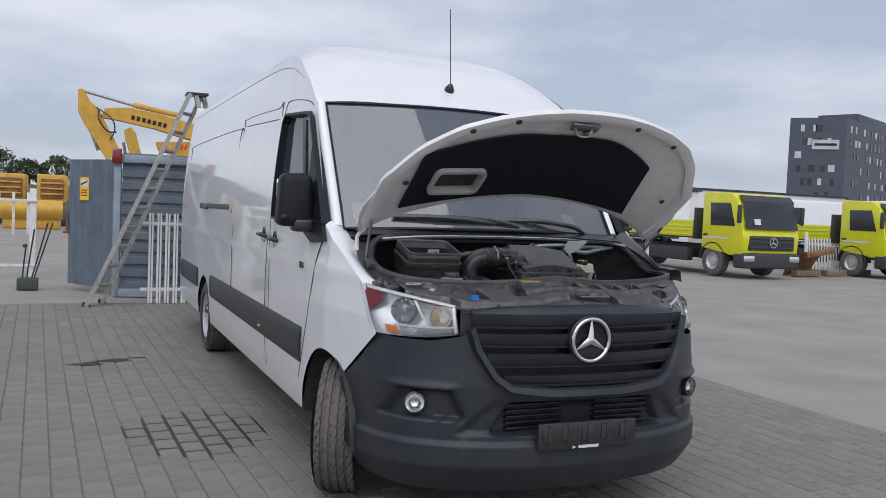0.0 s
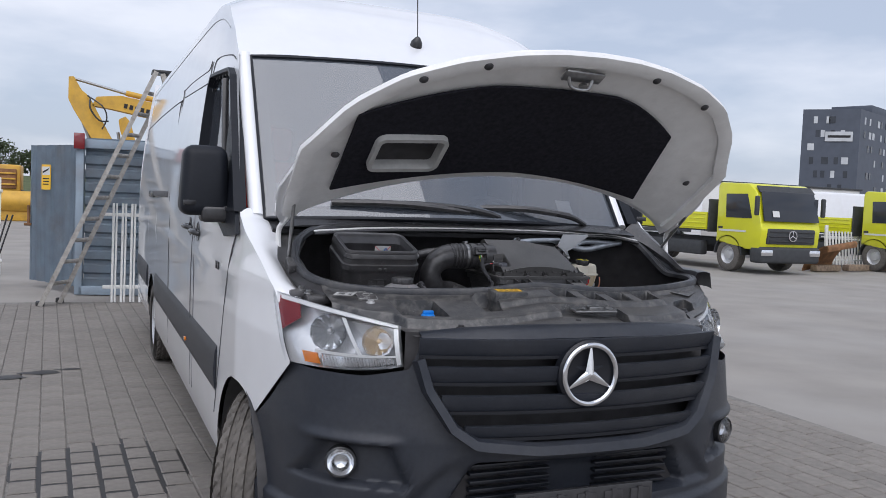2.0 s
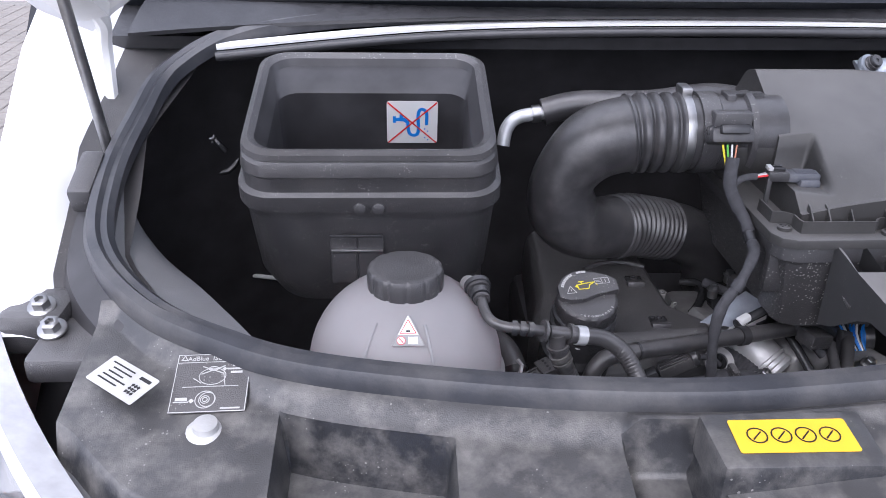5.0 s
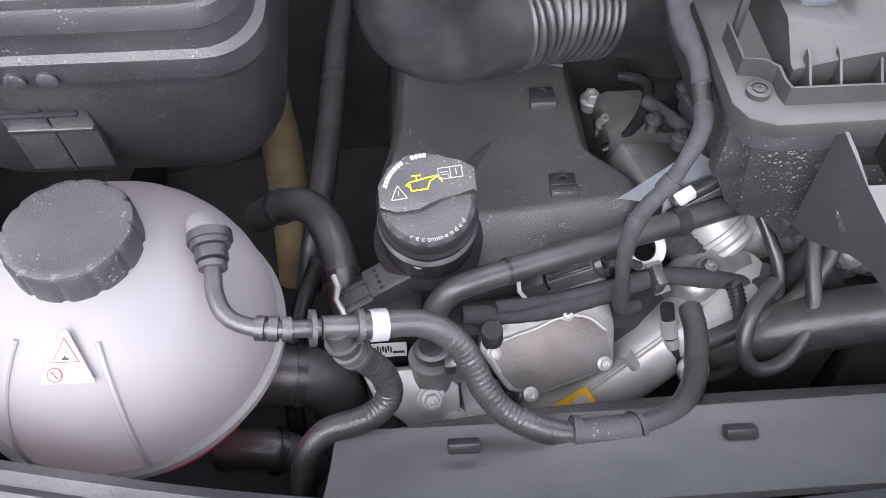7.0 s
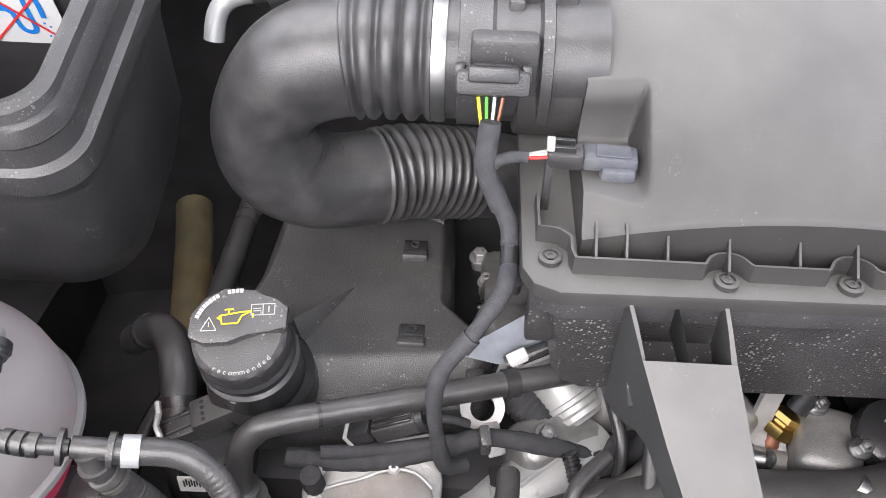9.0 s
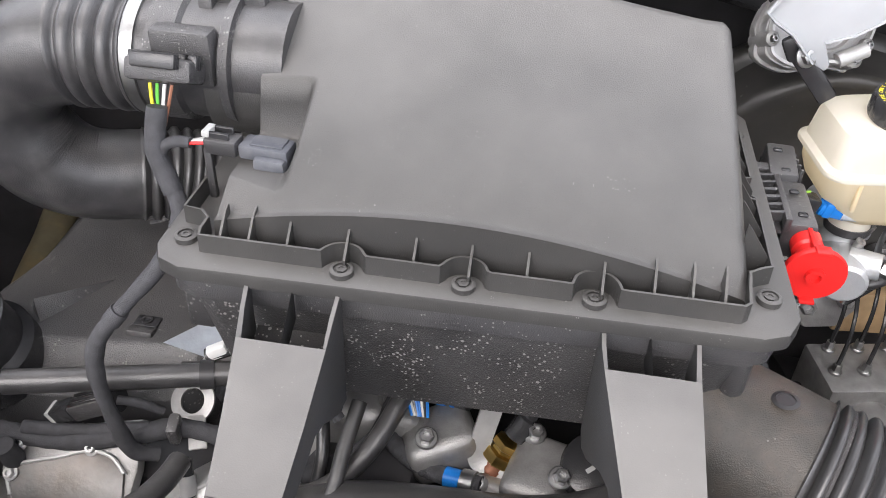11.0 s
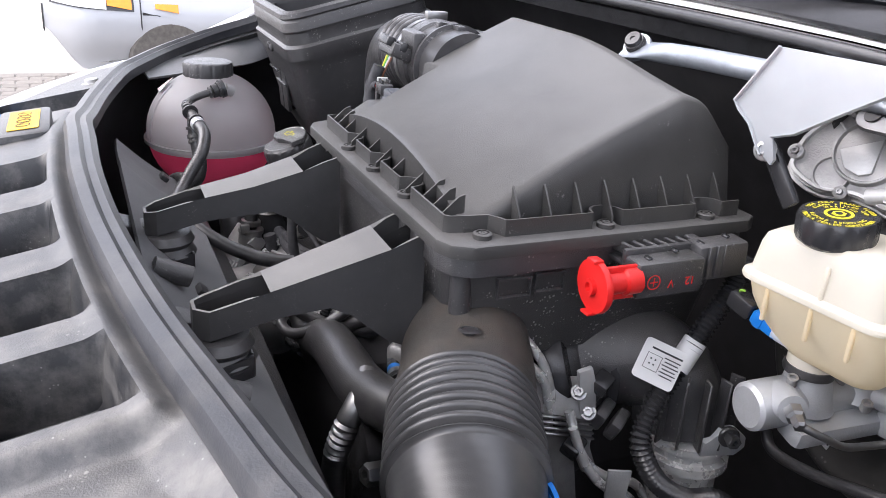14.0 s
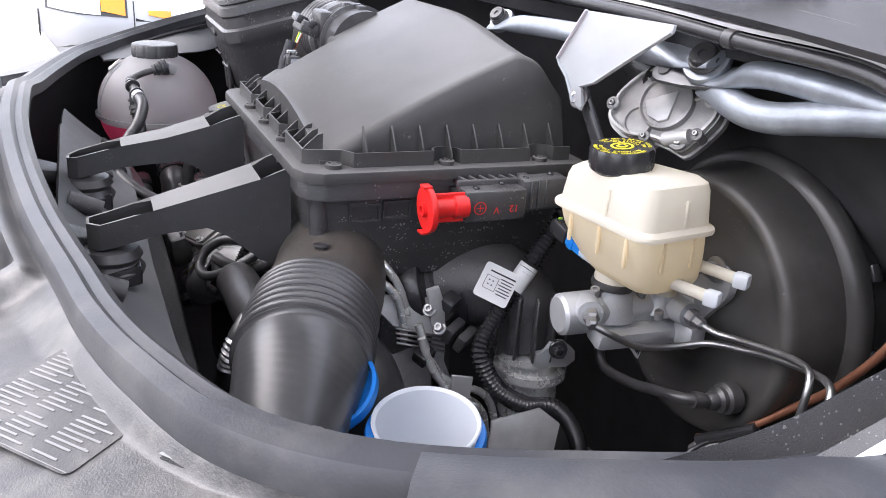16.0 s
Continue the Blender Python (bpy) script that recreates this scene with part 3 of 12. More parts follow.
def door_window(sgn):
    def at(y, z, off):
        return Vector((sgn * (half_width(y, z) + off), y, z))

    bm = B()
    line = []
    for a, b in zip(WINDOW, WINDOW[1:] + WINDOW[:1]):
        for k in range(6):
            y, z = a[0] + (b[0] - a[0]) * k / 6, a[1] + (b[1] - a[1]) * k / 6
            line.append(at(y, z, 0.002))
    sweep(bm, line, lambda i, s: [(-0.004, -0.026), (0.012, -0.026), (0.012, 0.026), (-0.004, 0.026)], closed=True, up=Vector((sgn, 0, 0)))
    fr = part("window_frame", bm, M_CASE, van, "black rubber window surround", xf=VAN)
    bm = B()
    bm.faces.new([bm.verts.new(at(y, z, -0.012)) for y, z in WINDOW])
    pane = part("window_pane", bm, M_GLASS, van, xf=VAN)
    pane.visible_shadow = False
    bm = B()
    rbox(bm, (sgn * (half_width(1.66, 1.75) + 0.002), 1.62, 1.72), (0.03, 0.035, 0.62), rot=(-8, 0, 0), bev=0.008)
    part("quarter_post", bm, M_TRIM, van, xf=VAN)
    tri = [(1.06, 1.33), (1.50, 1.86), (1.46, 1.36), (1.30, 1.31)]
    bm = B()
    prism(bm, tri, lambda a, b, h: at(a, b, 0.006 + h), 0.016)
    part("mirror_base", bm, M_CASE, van, xf=VAN)
    # mirror: housing, arm and glass
    bm = B()
    r = bmesh.ops.create_cube(bm, size=1.0)
    for v in r["verts"]:
        v.co.x *= 0.21 * (0.86 if v.co.z > 0 else 1.0)
        v.co.y *= 0.17 if v.co.z < 0 else 0.13
        v.co.z *= 0.30
    bmesh.ops.bevel(bm, geom=bm.edges[:], offset=0.045, segments=5, profile=0.5, affect="EDGES")
    bm.transform(pose(sgn * 1.085, 1.38, 1.545))
    ms = part("mirror", bm, M_CASE, van, "large black plastic door mirror", xf=VAN)
    bm = B()
    rbox(bm, (sgn * 1.005, 1.35, 1.405), (0.2, 0.11, 0.075), bev=0.02, seg=3)
    part("arm", bm, M_TRIM, ms, xf=VAN)
    bm = B()
    rbox(bm, (sgn * 1.085, 1.4665, 1.55), (0.17, 0.004, 0.22), bev=0.001)
    part("mirror_glass", bm, M_MIRROR, ms, xf=VAN)
    bm = B()
    rbox(bm, (sgn * 1.15, 1.298, 1.45), (0.06, 0.012, 0.022), rot=(0, 0, sgn * -16), bev=0.004)
    part("indicator", bm, M_TRIM, ms, xf=VAN)


door_window(-1)
door_window(1)


# windscreen
def ws(u, v, off=0.0):
    """A place on the windscreen: u across, v up."""
    x = (2 * u - 1)
    hw = 0.875 - 0.015 * v
    y = 1.08 + 0.50 * v + 0.10 * x * x - 0.07
    z = 1.415 + 0.735 * v - 0.02 * x * x
    return Vector((x * hw, y - 0.85 * off, z + 0.55 * off))


bm = B()
patch(bm, lambda u, v: ws(u, v), 30, 16)
pane = part("windscreen", bm, M_SCREEN, van, "grey tinted windscreen reflecting the sky", xf=VAN)
pane.visible_shadow = False
bm = B()
edge = [ws(k / 24, 0) for k in range(25)] + [ws(1, k / 12) for k in range(1, 13)] + [ws(1 - k / 24, 1) for k in range(1, 25)] + [ws(0, 1 - k / 12) for k in range(1, 12)]
sweep(bm, edge, lambda i, s: [(-0.006, -0.012), (0.006, -0.012), (0.006, 0.012), (-0.006, 0.012)], closed=True, up=Vector((0, -0.85, 0.52)))
part("windscreen_border", bm, M_CASE, van, "thin black windscreen rubber", xf=VAN)
bm = B()
for fa in (lambda u, v: ws(0.035 * v, u, -0.004), lambda u, v: ws(1 - 0.035 * v, u, -0.004), lambda u, v: ws(0.035 + 0.93 * u, 0.06 * v, -0.004), lambda u, v: ws(0.035 + 0.93 * u, 1 - 0.05 * v, -0.004)):
    patch(bm, fa, 20, 2)
part("screen_print", bm, mat("screen_print_grey", (0.05, 0.053, 0.060), 0.5, var=0.1), van, "dark printed edge of the windscreen", xf=VAN)
bm = B()
patch(bm, lambda u, v: ws(0.28 + 0.44 * u, 0.80 + 0.19 * v + 0.05 * (1 - v) * abs(2 * u - 1) ** 2, -0.006), 14, 3, thick=0.004)
part("sensor_band", bm, M_TRIM, van, xf=VAN)
for u0, v0, w_, h_ in ((0.03, 0.08, 0.14, 0.13), (0.80, 0.09, 0.05, 0.08)):
    bm = B()
    patch(bm, lambda u, v: ws(u0 + w_ * u, v0 + h_ * v, -0.012), 3, 2, thick=0.001)
    part("paper", bm, M_WHITE, van, "white paper behind the windscreen", xf=VAN)
for sgn in (-1, 1):
    bm = B()
    tube(bm, [ws(0.5 + sgn * 0.515, v, 0.01) + Vector((0, 0.03, 0)) for v in (0, 0.25, 0.5, 0.75, 1.0)], 0.035, seg=12, step=0.04)
    part("a_pillar", bm, M_PAINT, van, xf=VAN)
# dashboard, wheel, seats
bm = B()
patch(bm, lambda u, v: ((2 * u - 1) * 0.86, 1.02 + 0.55 * v, 1.36 + 0.06 * math.sin(math.pi * v) - 0.35 * max(0, v - 0.8)), 12, 10, thick=0.02)
part("dashboard", bm, M_TRIM, van, xf=VAN)
bm = B()
line = [Vector((0.42 + 0.20 * math.cos(a), 1.62 + 0.07 * math.sin(a), 1.36 + 0.17 * math.sin(a))) for a in [2 * math.pi * k / 28 for k in range(28)]]
sweep(bm, line, lambda i, s: [(0.015 * math.cos(2 * math.pi * k / 8), 0.015 * math.sin(2 * math.pi * k / 8)) for k in range(8)], closed=True, up=Vector((0, 0.9, 0.4)))
part("steering_wheel", bm, M_TRIM, van, xf=VAN)
for sx, m_ in ((-0.62, M_SEATRED), (-0.18, M_SEATCLOTH), (0.48, M_SEATCLOTH)):
    bm = B()
    rbox(bm, (sx, 2.28, 1.32), (0.42, 0.13, 0.72), rot=(8, 0, 0), bev=0.05, seg=4)
    rbox(bm, (sx, 2.32, 1.78), (0.26, 0.09, 0.18), rot=(6, 0, 0), bev=0.035, seg=3)
    rbox(bm, (sx, 2.02, 0.93), (0.44, 0.46, 0.16), bev=0.05, seg=3)
    part("seat", bm, m_, van, xf=VAN)

# roof aerial
bm = B()
lathe(bm, [(0.034, 0), (0.030, 0.03), (0.014, 0.055), (0.006, 0.06)], (0.0, 1.81, 2.302), (0, -0.55, 0.83), 20)
aer = part("aerial_base", bm, M_TRIM, van, "black roof aerial with a thin mast")
bm = B()
tube(bm, [(0, 1.785, 2.345), (0, 1.80, 2.5), (0, 1.84, 2.85)], 0.0032, seg=8, step=0.05)
part("mast", bm, M_BLACK, aer)


# wheels
def wheel(x, y, sgn, steer=0):
    mtx = VAN @ pose(x, y, WHEEL_R, 0, 0, steer)
    w = 0.118
    bm = B()
    prof = [(0.215, -w * 0.86), (0.25, -w), (0.30, -w * 1.02), (0.338, -w * 0.9), (0.350, -w * 0.78), (0.352, 0), (0.350, w * 0.78), (0.338, w * 0.9),
            (0.30, w * 1.02), (0.25, w), (0.215, w * 0.86)]
    fine = []
    for a, b in zip(prof, prof[1:]):
        for k in range(4):
            fine.append((a[0] + (b[0] - a[0]) * k / 4, a[1] + (b[1] - a[1]) * k / 4))
    fine.append(prof[-1])
    groove = (-0.062, -0.022, 0.022, 0.062)

    def tread(k, r, h):
        if r > 0.341:
            if min(abs(h - g) for g in groove) < 0.006:
                return r - 0.011
            shift = int((h + 0.2) * 260)
            if abs(h) > 0.066 and (k + shift) % 9 < 2:
                return r - 0.009
            if abs(h) <= 0.066 and (k + shift) % 7 < 2:
                return r - 0.0055
        return r

    rows = sorted(set([round(h, 4) for _, h in fine] + [g + d for g in groove for d in (-0.0075, -0.0045, 0.0045, 0.0075)] + [0.067, -0.067] + [round(-0.095 + 0.0095 * k, 4) for k in range(21)]))
    tbl = sorted((h, r) for r, h in fine)
    prof2 = [(lerp_table(tbl, h), h) for h in rows]
    lathe(bm, prof2, (0, 0, 0), (1, 0, 0), 288, tread, caps=False)
    wh = part("wheel", bm, M_TYRE, van, "black tyre with dusty tread on a steel rim", xf=mtx)
    bm = B()
    s = sgn
    prof = [(0.213, -w * 0.8 * s), (0.20, -w * 0.5 * s), (0.20, w * 0.6 * s), (0.222, w * 0.85 * s), (0.214, w * 0.9 * s), (0.185, w * 0.55 * s), (0.13, w * 0.35 * s), (0.10, w * 0.62 * s), (0.075, w * 0.7 * s),
            (0.03, w * 0.72 * s), (0.0001, w * 0.72 * s)]
    lathe(bm, prof, (0, 0, 0), (1, 0, 0), 48)
    part("rim", bm, M_ALUW, wh, xf=mtx)
    for k in range(6):
        bm = B()
        a = 2 * math.pi * k / 6
        bolt(bm, (w * 0.66 * s, 0.088 * math.cos(a), 0.088 * math.sin(a)), (s, 0, 0), 0.010, 0.018)
        part("wheel_nut", bm, M_STEEL, wh, xf=mtx)


wheel(-0.875, AXLE_F, -1, -26)
wheel(0.865, AXLE_F, 1, -26)
wheel(-0.865, AXLE_R, -1)
wheel(0.865, AXLE_R, 1)
for sgn in (-1, 1):
    for yc in (AXLE_F, AXLE_R):
        bm = B()
        patch(bm, lambda u, v: (sgn * (0.62 + 0.36 * v), yc + 0.44 * math.cos(math.pi * u), 0.33 + 0.44 * math.sin(math.pi * u)), 20, 3, thick=0.004)
        part("arch_liner", bm, M_BLACK, van, xf=VAN)
        bm = B()
        patch(bm, lambda u, v: (sgn * 0.62, yc + 0.44 * math.cos(math.pi * u) * v, 0.33 + 0.44 * math.sin(math.pi * u) * v), 20, 3)
        part("arch_wall", bm, M_BLACK, van, xf=VAN)

# ---- front end ----
FRONT = [Vector((x, y, 0)) for x, y in ((-1.0, 0.80), (-0.965, 0.52), (-0.90, 0.33), (-0.80, 0.20), (-0.66, 0.105), (-0.48, 0.035), (-0.25, -0.01), (0, -0.025),
                                        (0.25, -0.01), (0.48, 0.035), (0.66, 0.105), (0.80, 0.20), (0.90, 0.33), (0.965, 0.52), (1.0, 0.80))]
FRONT_LINE = resample(spline(FRONT, 16), 0.02)
front_tbl = [(p.x, p.y) for p in FRONT_LINE]


def front_y(x):
    return lerp_table(front_tbl, max(-0.998, min(0.998, x)))


BUMPER_TOP = [(0, 1.085), (0.40, 1.07), (0.52, 1.05), (0.585, 1.025), (0.61, 0.955), (0.75, 0.925), (0.90, 0.925), (0.945, 0.93), (0.97, 0.80), (1.0, 0.635)]
GRILLE_OUT = [(-0.585, 1.04), (-0.50, 1.065), (-0.30, 1.085), (0.0, 1.095), (0.30, 1.085), (0.50, 1.065), (0.585, 1.04), (0.545, 0.90), (0.47, 0.78), (0.40, 0.735), (0.2, 0.715), (-0.2, 0.715), (-0.40, 0.735), (-0.47, 0.78), (-0.545, 0.90)]


def bump_in(x, z):
    """How far the bumper's skin lies behind its plan line."""
    d = 0.10 * max(0.0, z - 0.72) + 0.45 * max(0.0, 0.36 - z) ** 1.2 * 2.0
    ax = abs(x)
    d += 0.018 * smooth_step(0.455, 0.475, z) - 0.0
    # lower intake
    m = smooth_step(0.50, 0.525, z) * (1 - smooth_step(0.635, 0.66, z)) * (1 - smooth_step(0.36 + (0.66 - z) * 0.6, 0.40 + (0.66 - z) * 0.6, ax))
    d += 0.085 * m
    # slanted wing beside it
    d += 0.02 * smooth_step(0.50, 0.52, z) * (1 - smooth_step(0.60, 0.69, z)) * (1 - smooth_step(0.60, 0.66, ax + (z - 0.5) * 1.0))
    # fog lamp pocket
    fx, fz = (ax - 0.76) / 0.145, (z - 0.635) / 0.075
    q = max(abs(fx) + 0.25 * fz, abs(fz))
    d += 0.04 * (1 - smooth_step(0.75, 1.0, q))
    d -= 0.012 * math.exp(-((z - 0.715) / 0.018) ** 2) * smooth_step(0.6, 0.68, ax) * (1 - smooth_step(0.86, 0.92, ax))
    return d


def bumper_fn(u, v):
    i = u * (len(FRONT_LINE) - 1)
    k = min(int(i), len(FRONT_LINE) - 2)
    p = FRONT_LINE[k].lerp(FRONT_LINE[k + 1], i - k)
    q = (FRONT_LINE[k + 1] - FRONT_LINE[k]).normalized()
    inward = Vector((-q.y, q.x, 0))
    zt = lerp_table(BUMPER_TOP, abs(p.x))
    z = 0.23 + (zt - 0.23) * v
    r = p + inward * bump_in(p.x, z)
    return (r.x, r.y, z)


bm = B()
patch(bm, bumper_fn, 190, 96, skip=lambda p: inside(GRILLE_OUT, p.x, p.z))
part("bumper", bm, M_BUMPER, van, "dark grey unpainted plastic front bumper", smooth=50)
# intake slats
for k in range(5):
    for sx in (-0.24, 0.24):
        bm = B()
        rbox(bm, (sx, front_y(sx) + 0.095, 0.525 + 0.027 * k), (0.30, 0.03, 0.012), bev=0.003)
        part("intake_slat", bm, M_GRILLE, van)
bm = B()
rbox(bm, (0, 0.12, 0.58), (0.95, 0.03, 0.2), bev=0.004)
part("intake_back", bm, M_BLACK, van)

# grille: surround, slats, badge
bm = B()
out = [Vector((x, front_y(x) + 0.10 * max(0, z - 0.72) - 0.006, z)) for x, z in GRILLE_OUT]
line = []
out = out[6:] + out[:1]
for a, b in zip(out, out[1:]):
    n_ = max(2, int((b - a).length / 0.04))
    for k in range(n_):
        p = a.lerp(b, k / n_)
        p.y = front_y(p.x) + 0.10 * max(0, p.z - 0.72) - 0.008
        line.append(p)
sweep(bm, line, lambda i, s: [(-0.022, -0.03), (0.010, -0.03), (0.014, 0.0), (0.006, 0.022), (-0.022, 0.03)], up=Vector((0, -1, 0)))
part("grille_surround", bm, M_BUMPER, van, "dark grey grille surround")
bm = B()
patch(bm, lambda u, v: ((2 * u - 1) * 0.60, front_y((2 * u - 1) * 0.60) + 0.085, 0.70 + 0.37 * v), 20, 4)
part("grille_back", bm, M_BLACK, van)
gw = sorted([(z, x) for x, z in GRILLE_OUT if x > 0])
for zc, hh in ((0.765, 0.027), (0.855, 0.034), (0.945, 0.034), (1.032, 0.036)):
    wz = lerp_table(gw, zc) - 0.012
    bm = B()
    line = [Vector((wz * (2 * k / 40 - 1), front_y(wz * (2 * k / 40 - 1)) + 0.10 * (zc - 0.72) + 0.012, zc)) for k in range(41)]
    sweep(bm, line, lambda i, s: [(0.012, -hh * 0.95), (0.0, -hh), (-0.012, -hh * 0.75), (-0.02, hh * 0.05), (0.02, hh * 0.85), (0.035, hh * 0.8), (0.03, -hh * 0.2)], up=Vector((0, 0, 1)))
    part("grille_slat", bm, M_BUMPER, van, "broad black grille bar")
    bm = B()
    sweep(bm, [p + Vector((0, -0.012, -hh * 0.86)) for p in line], lambda i, s: [(-0.006, -0.005), (0.012, -0.005), (0.012, 0.006), (-0.008, 0.006)], up=Vector((0, 0, 1)))
    part("slat_edge", bm, M_GRILLE, van)
# upper panel of the grille with a notch over the badge
bm = B()
patch(bm, lambda u, v: ((2 * u - 1) * 0.56, front_y((2 * u - 1) * 0.56) + 0.035 + 0.05 * v, 1.062 - 0.03 * abs(2 * u - 1) ** 3 + 0.040 * v + 0.010 * math.sin(math.pi * v)), 30, 5, thick=0.006)
part("grille_top", bm, M_BUMPER, van)
# round badge: ring, dish, three rays
by = -0.038
bx_ = -0.020
bm = B()
line = [Vector((bx_ + 0.098 * math.cos(a), by - 0.004, 0.948 + 0.098 * math.sin(a))) for a in [2 * math.pi * k / 56 for k in range(56)]]
sweep(bm, line, lambda i, s: [(0.009 * math.cos(2 * math.pi * k / 10), 0.007 * math.sin(2 * math.pi * k / 10)) for k in range(10)], closed=True, up=Vector((0, -1, 0)))
badge = part("badge", bm, M_CHROME, van, "round chrome badge with three rays on black")
for k in range(3):
    bm = B()
    a = math.pi / 2 + k * 2 * math.pi / 3
    d = Vector((math.cos(a), 0, math.sin(a)))
    s_ = Vector((-math.sin(a), 0, math.cos(a)))
    c = Vector((bx_, by, 0.948))
    tip, b1, b2, mid = c + d * 0.094, c + s_ * 0.017 + d * 0.010, c - s_ * 0.017 + d * 0.010, c + Vector((0, -0.014, 0))
    t2 = tip + Vector((0, -0.002, 0))
    v = [bm.verts.new(q) for q in (tip + s_ * 0.002, tip - s_ * 0.002, b2, b1, mid, c + Vector((0, 0.002, 0)))]
    bm.faces.new((v[0], v[1], v[4]))
    bm.faces.new((v[1], v[2], v[4]))
    bm.faces.new((v[3], v[0], v[4]))
    bm.faces.new((v[2], v[3], v[4]))
    part("ray", bm, M_CHROME, badge)
bm = B()
lathe(bm, [(0.112, -0.03), (0.112, 0.0), (0.104, 0.006), (0.09, 0.0), (0.0001, -0.004)], (bx_, by + 0.012, 0.948), (0, -1, 0), 48)
part("badge_dish", bm, M_GRILLE, badge)

# number plate holder, empty
bm = B()
rbox(bm, (-0.01, -0.032, 0.505), (0.53, 0.018, 0.125), bev=0.004)
ph = part("plate_holder", bm, M_TRIM, van, "empty black number plate holder")
bm = B()
for k in range(5):
    rbox(bm, (-0.22 + 0.105 * k, -0.043, 0.515), (0.075, 0.006, 0.07), bev=0.002)
    rbox(bm, (-0.22 + 0.105 * k, -0.047, 0.515), (0.02, 0.006, 0.085), bev=0.002)
part("plate_ribs", bm, M_BLACK, ph)
bm = B()
prism(bm, [(-0.012, -0.008), (0.008, 0.0), (-0.012, 0.008)], on((-0.085, -0.0455, 0.452), (1, 0, 0), (0, 0, 1)), 0.001)
prism(bm, [(-0.055, -0.007), (0.055, -0.007), (0.055, 0.007), (-0.055, 0.007)], on((-0.01, -0.0455, 0.452), (1, 0, 0), (0, 0, 1)), 0.001)
part("dealer_mark", bm, M_WHITE, ph)

# fog lamps
for sgn in (-1, 1):
    c = Vector((sgn * 0.785, front_y(0.785) + 0.035, 0.637))
    ax = Vector((sgn * 0.35, -1, 0)).normalized()
    bm = B()
    lathe(bm, [(0.052, -0.03), (0.052, 0.006), (0.047, 0.010), (0.044, 0.006)], c, ax, 32, caps=False)
    fl = part("fog_lamp", bm, M_TRIM, van, "round clear fog lamp")
    bm = B()
    lathe(bm, [(0.044, 0.004), (0.035, -0.012), (0.018, -0.024), (0.0001, -0.026)], c, ax, 32, caps=False)
    part("fog_reflector", bm, M_REFLECT, fl)
    bm = B()
    lathe(bm, [(0.044, 0.006), (0.03, 0.013), (0.0001, 0.016)], c, ax, 32, caps=False)
    part("fog_lens", bm, M_CLEAR, fl).visible_shadow = False


# headlamps
def lamp_at(sgn, u, v, off=0.0):
    """u from the inner end to the outer, v from the lower edge to the upper."""
    lo = [Vector(p) for p in ((0.605, 0.165, 0.955), (0.70, 0.20, 0.93), (0.82, 0.30, 0.922), (0.93, 0.44, 0.935))]
    hi = [Vector(p) for p in ((0.61, 0.20, 1.085), (0.70, 0.255, 1.105), (0.84, 0.40, 1.13), (0.945, 0.61, 1.157))]

    def bez(P, t):
        s = 1 - t
        return P[0] * s ** 3 + P[1] * 3 * s * s * t * 1.0 + P[2] * 3 * s * t * t + P[3] * t ** 3

    p = bez(lo, u).lerp(bez(hi, u), v)
    n = Vector((0.55 + 0.3 * u, -0.8, 0.25)).normalized()
    p = p + n * (0.022 * math.sin(math.pi * v) ** 0.7 * (0.6 + 0.4 * math.sin(math.pi * u)) + off)
    return Vector((sgn * p.x, p.y, p.z))


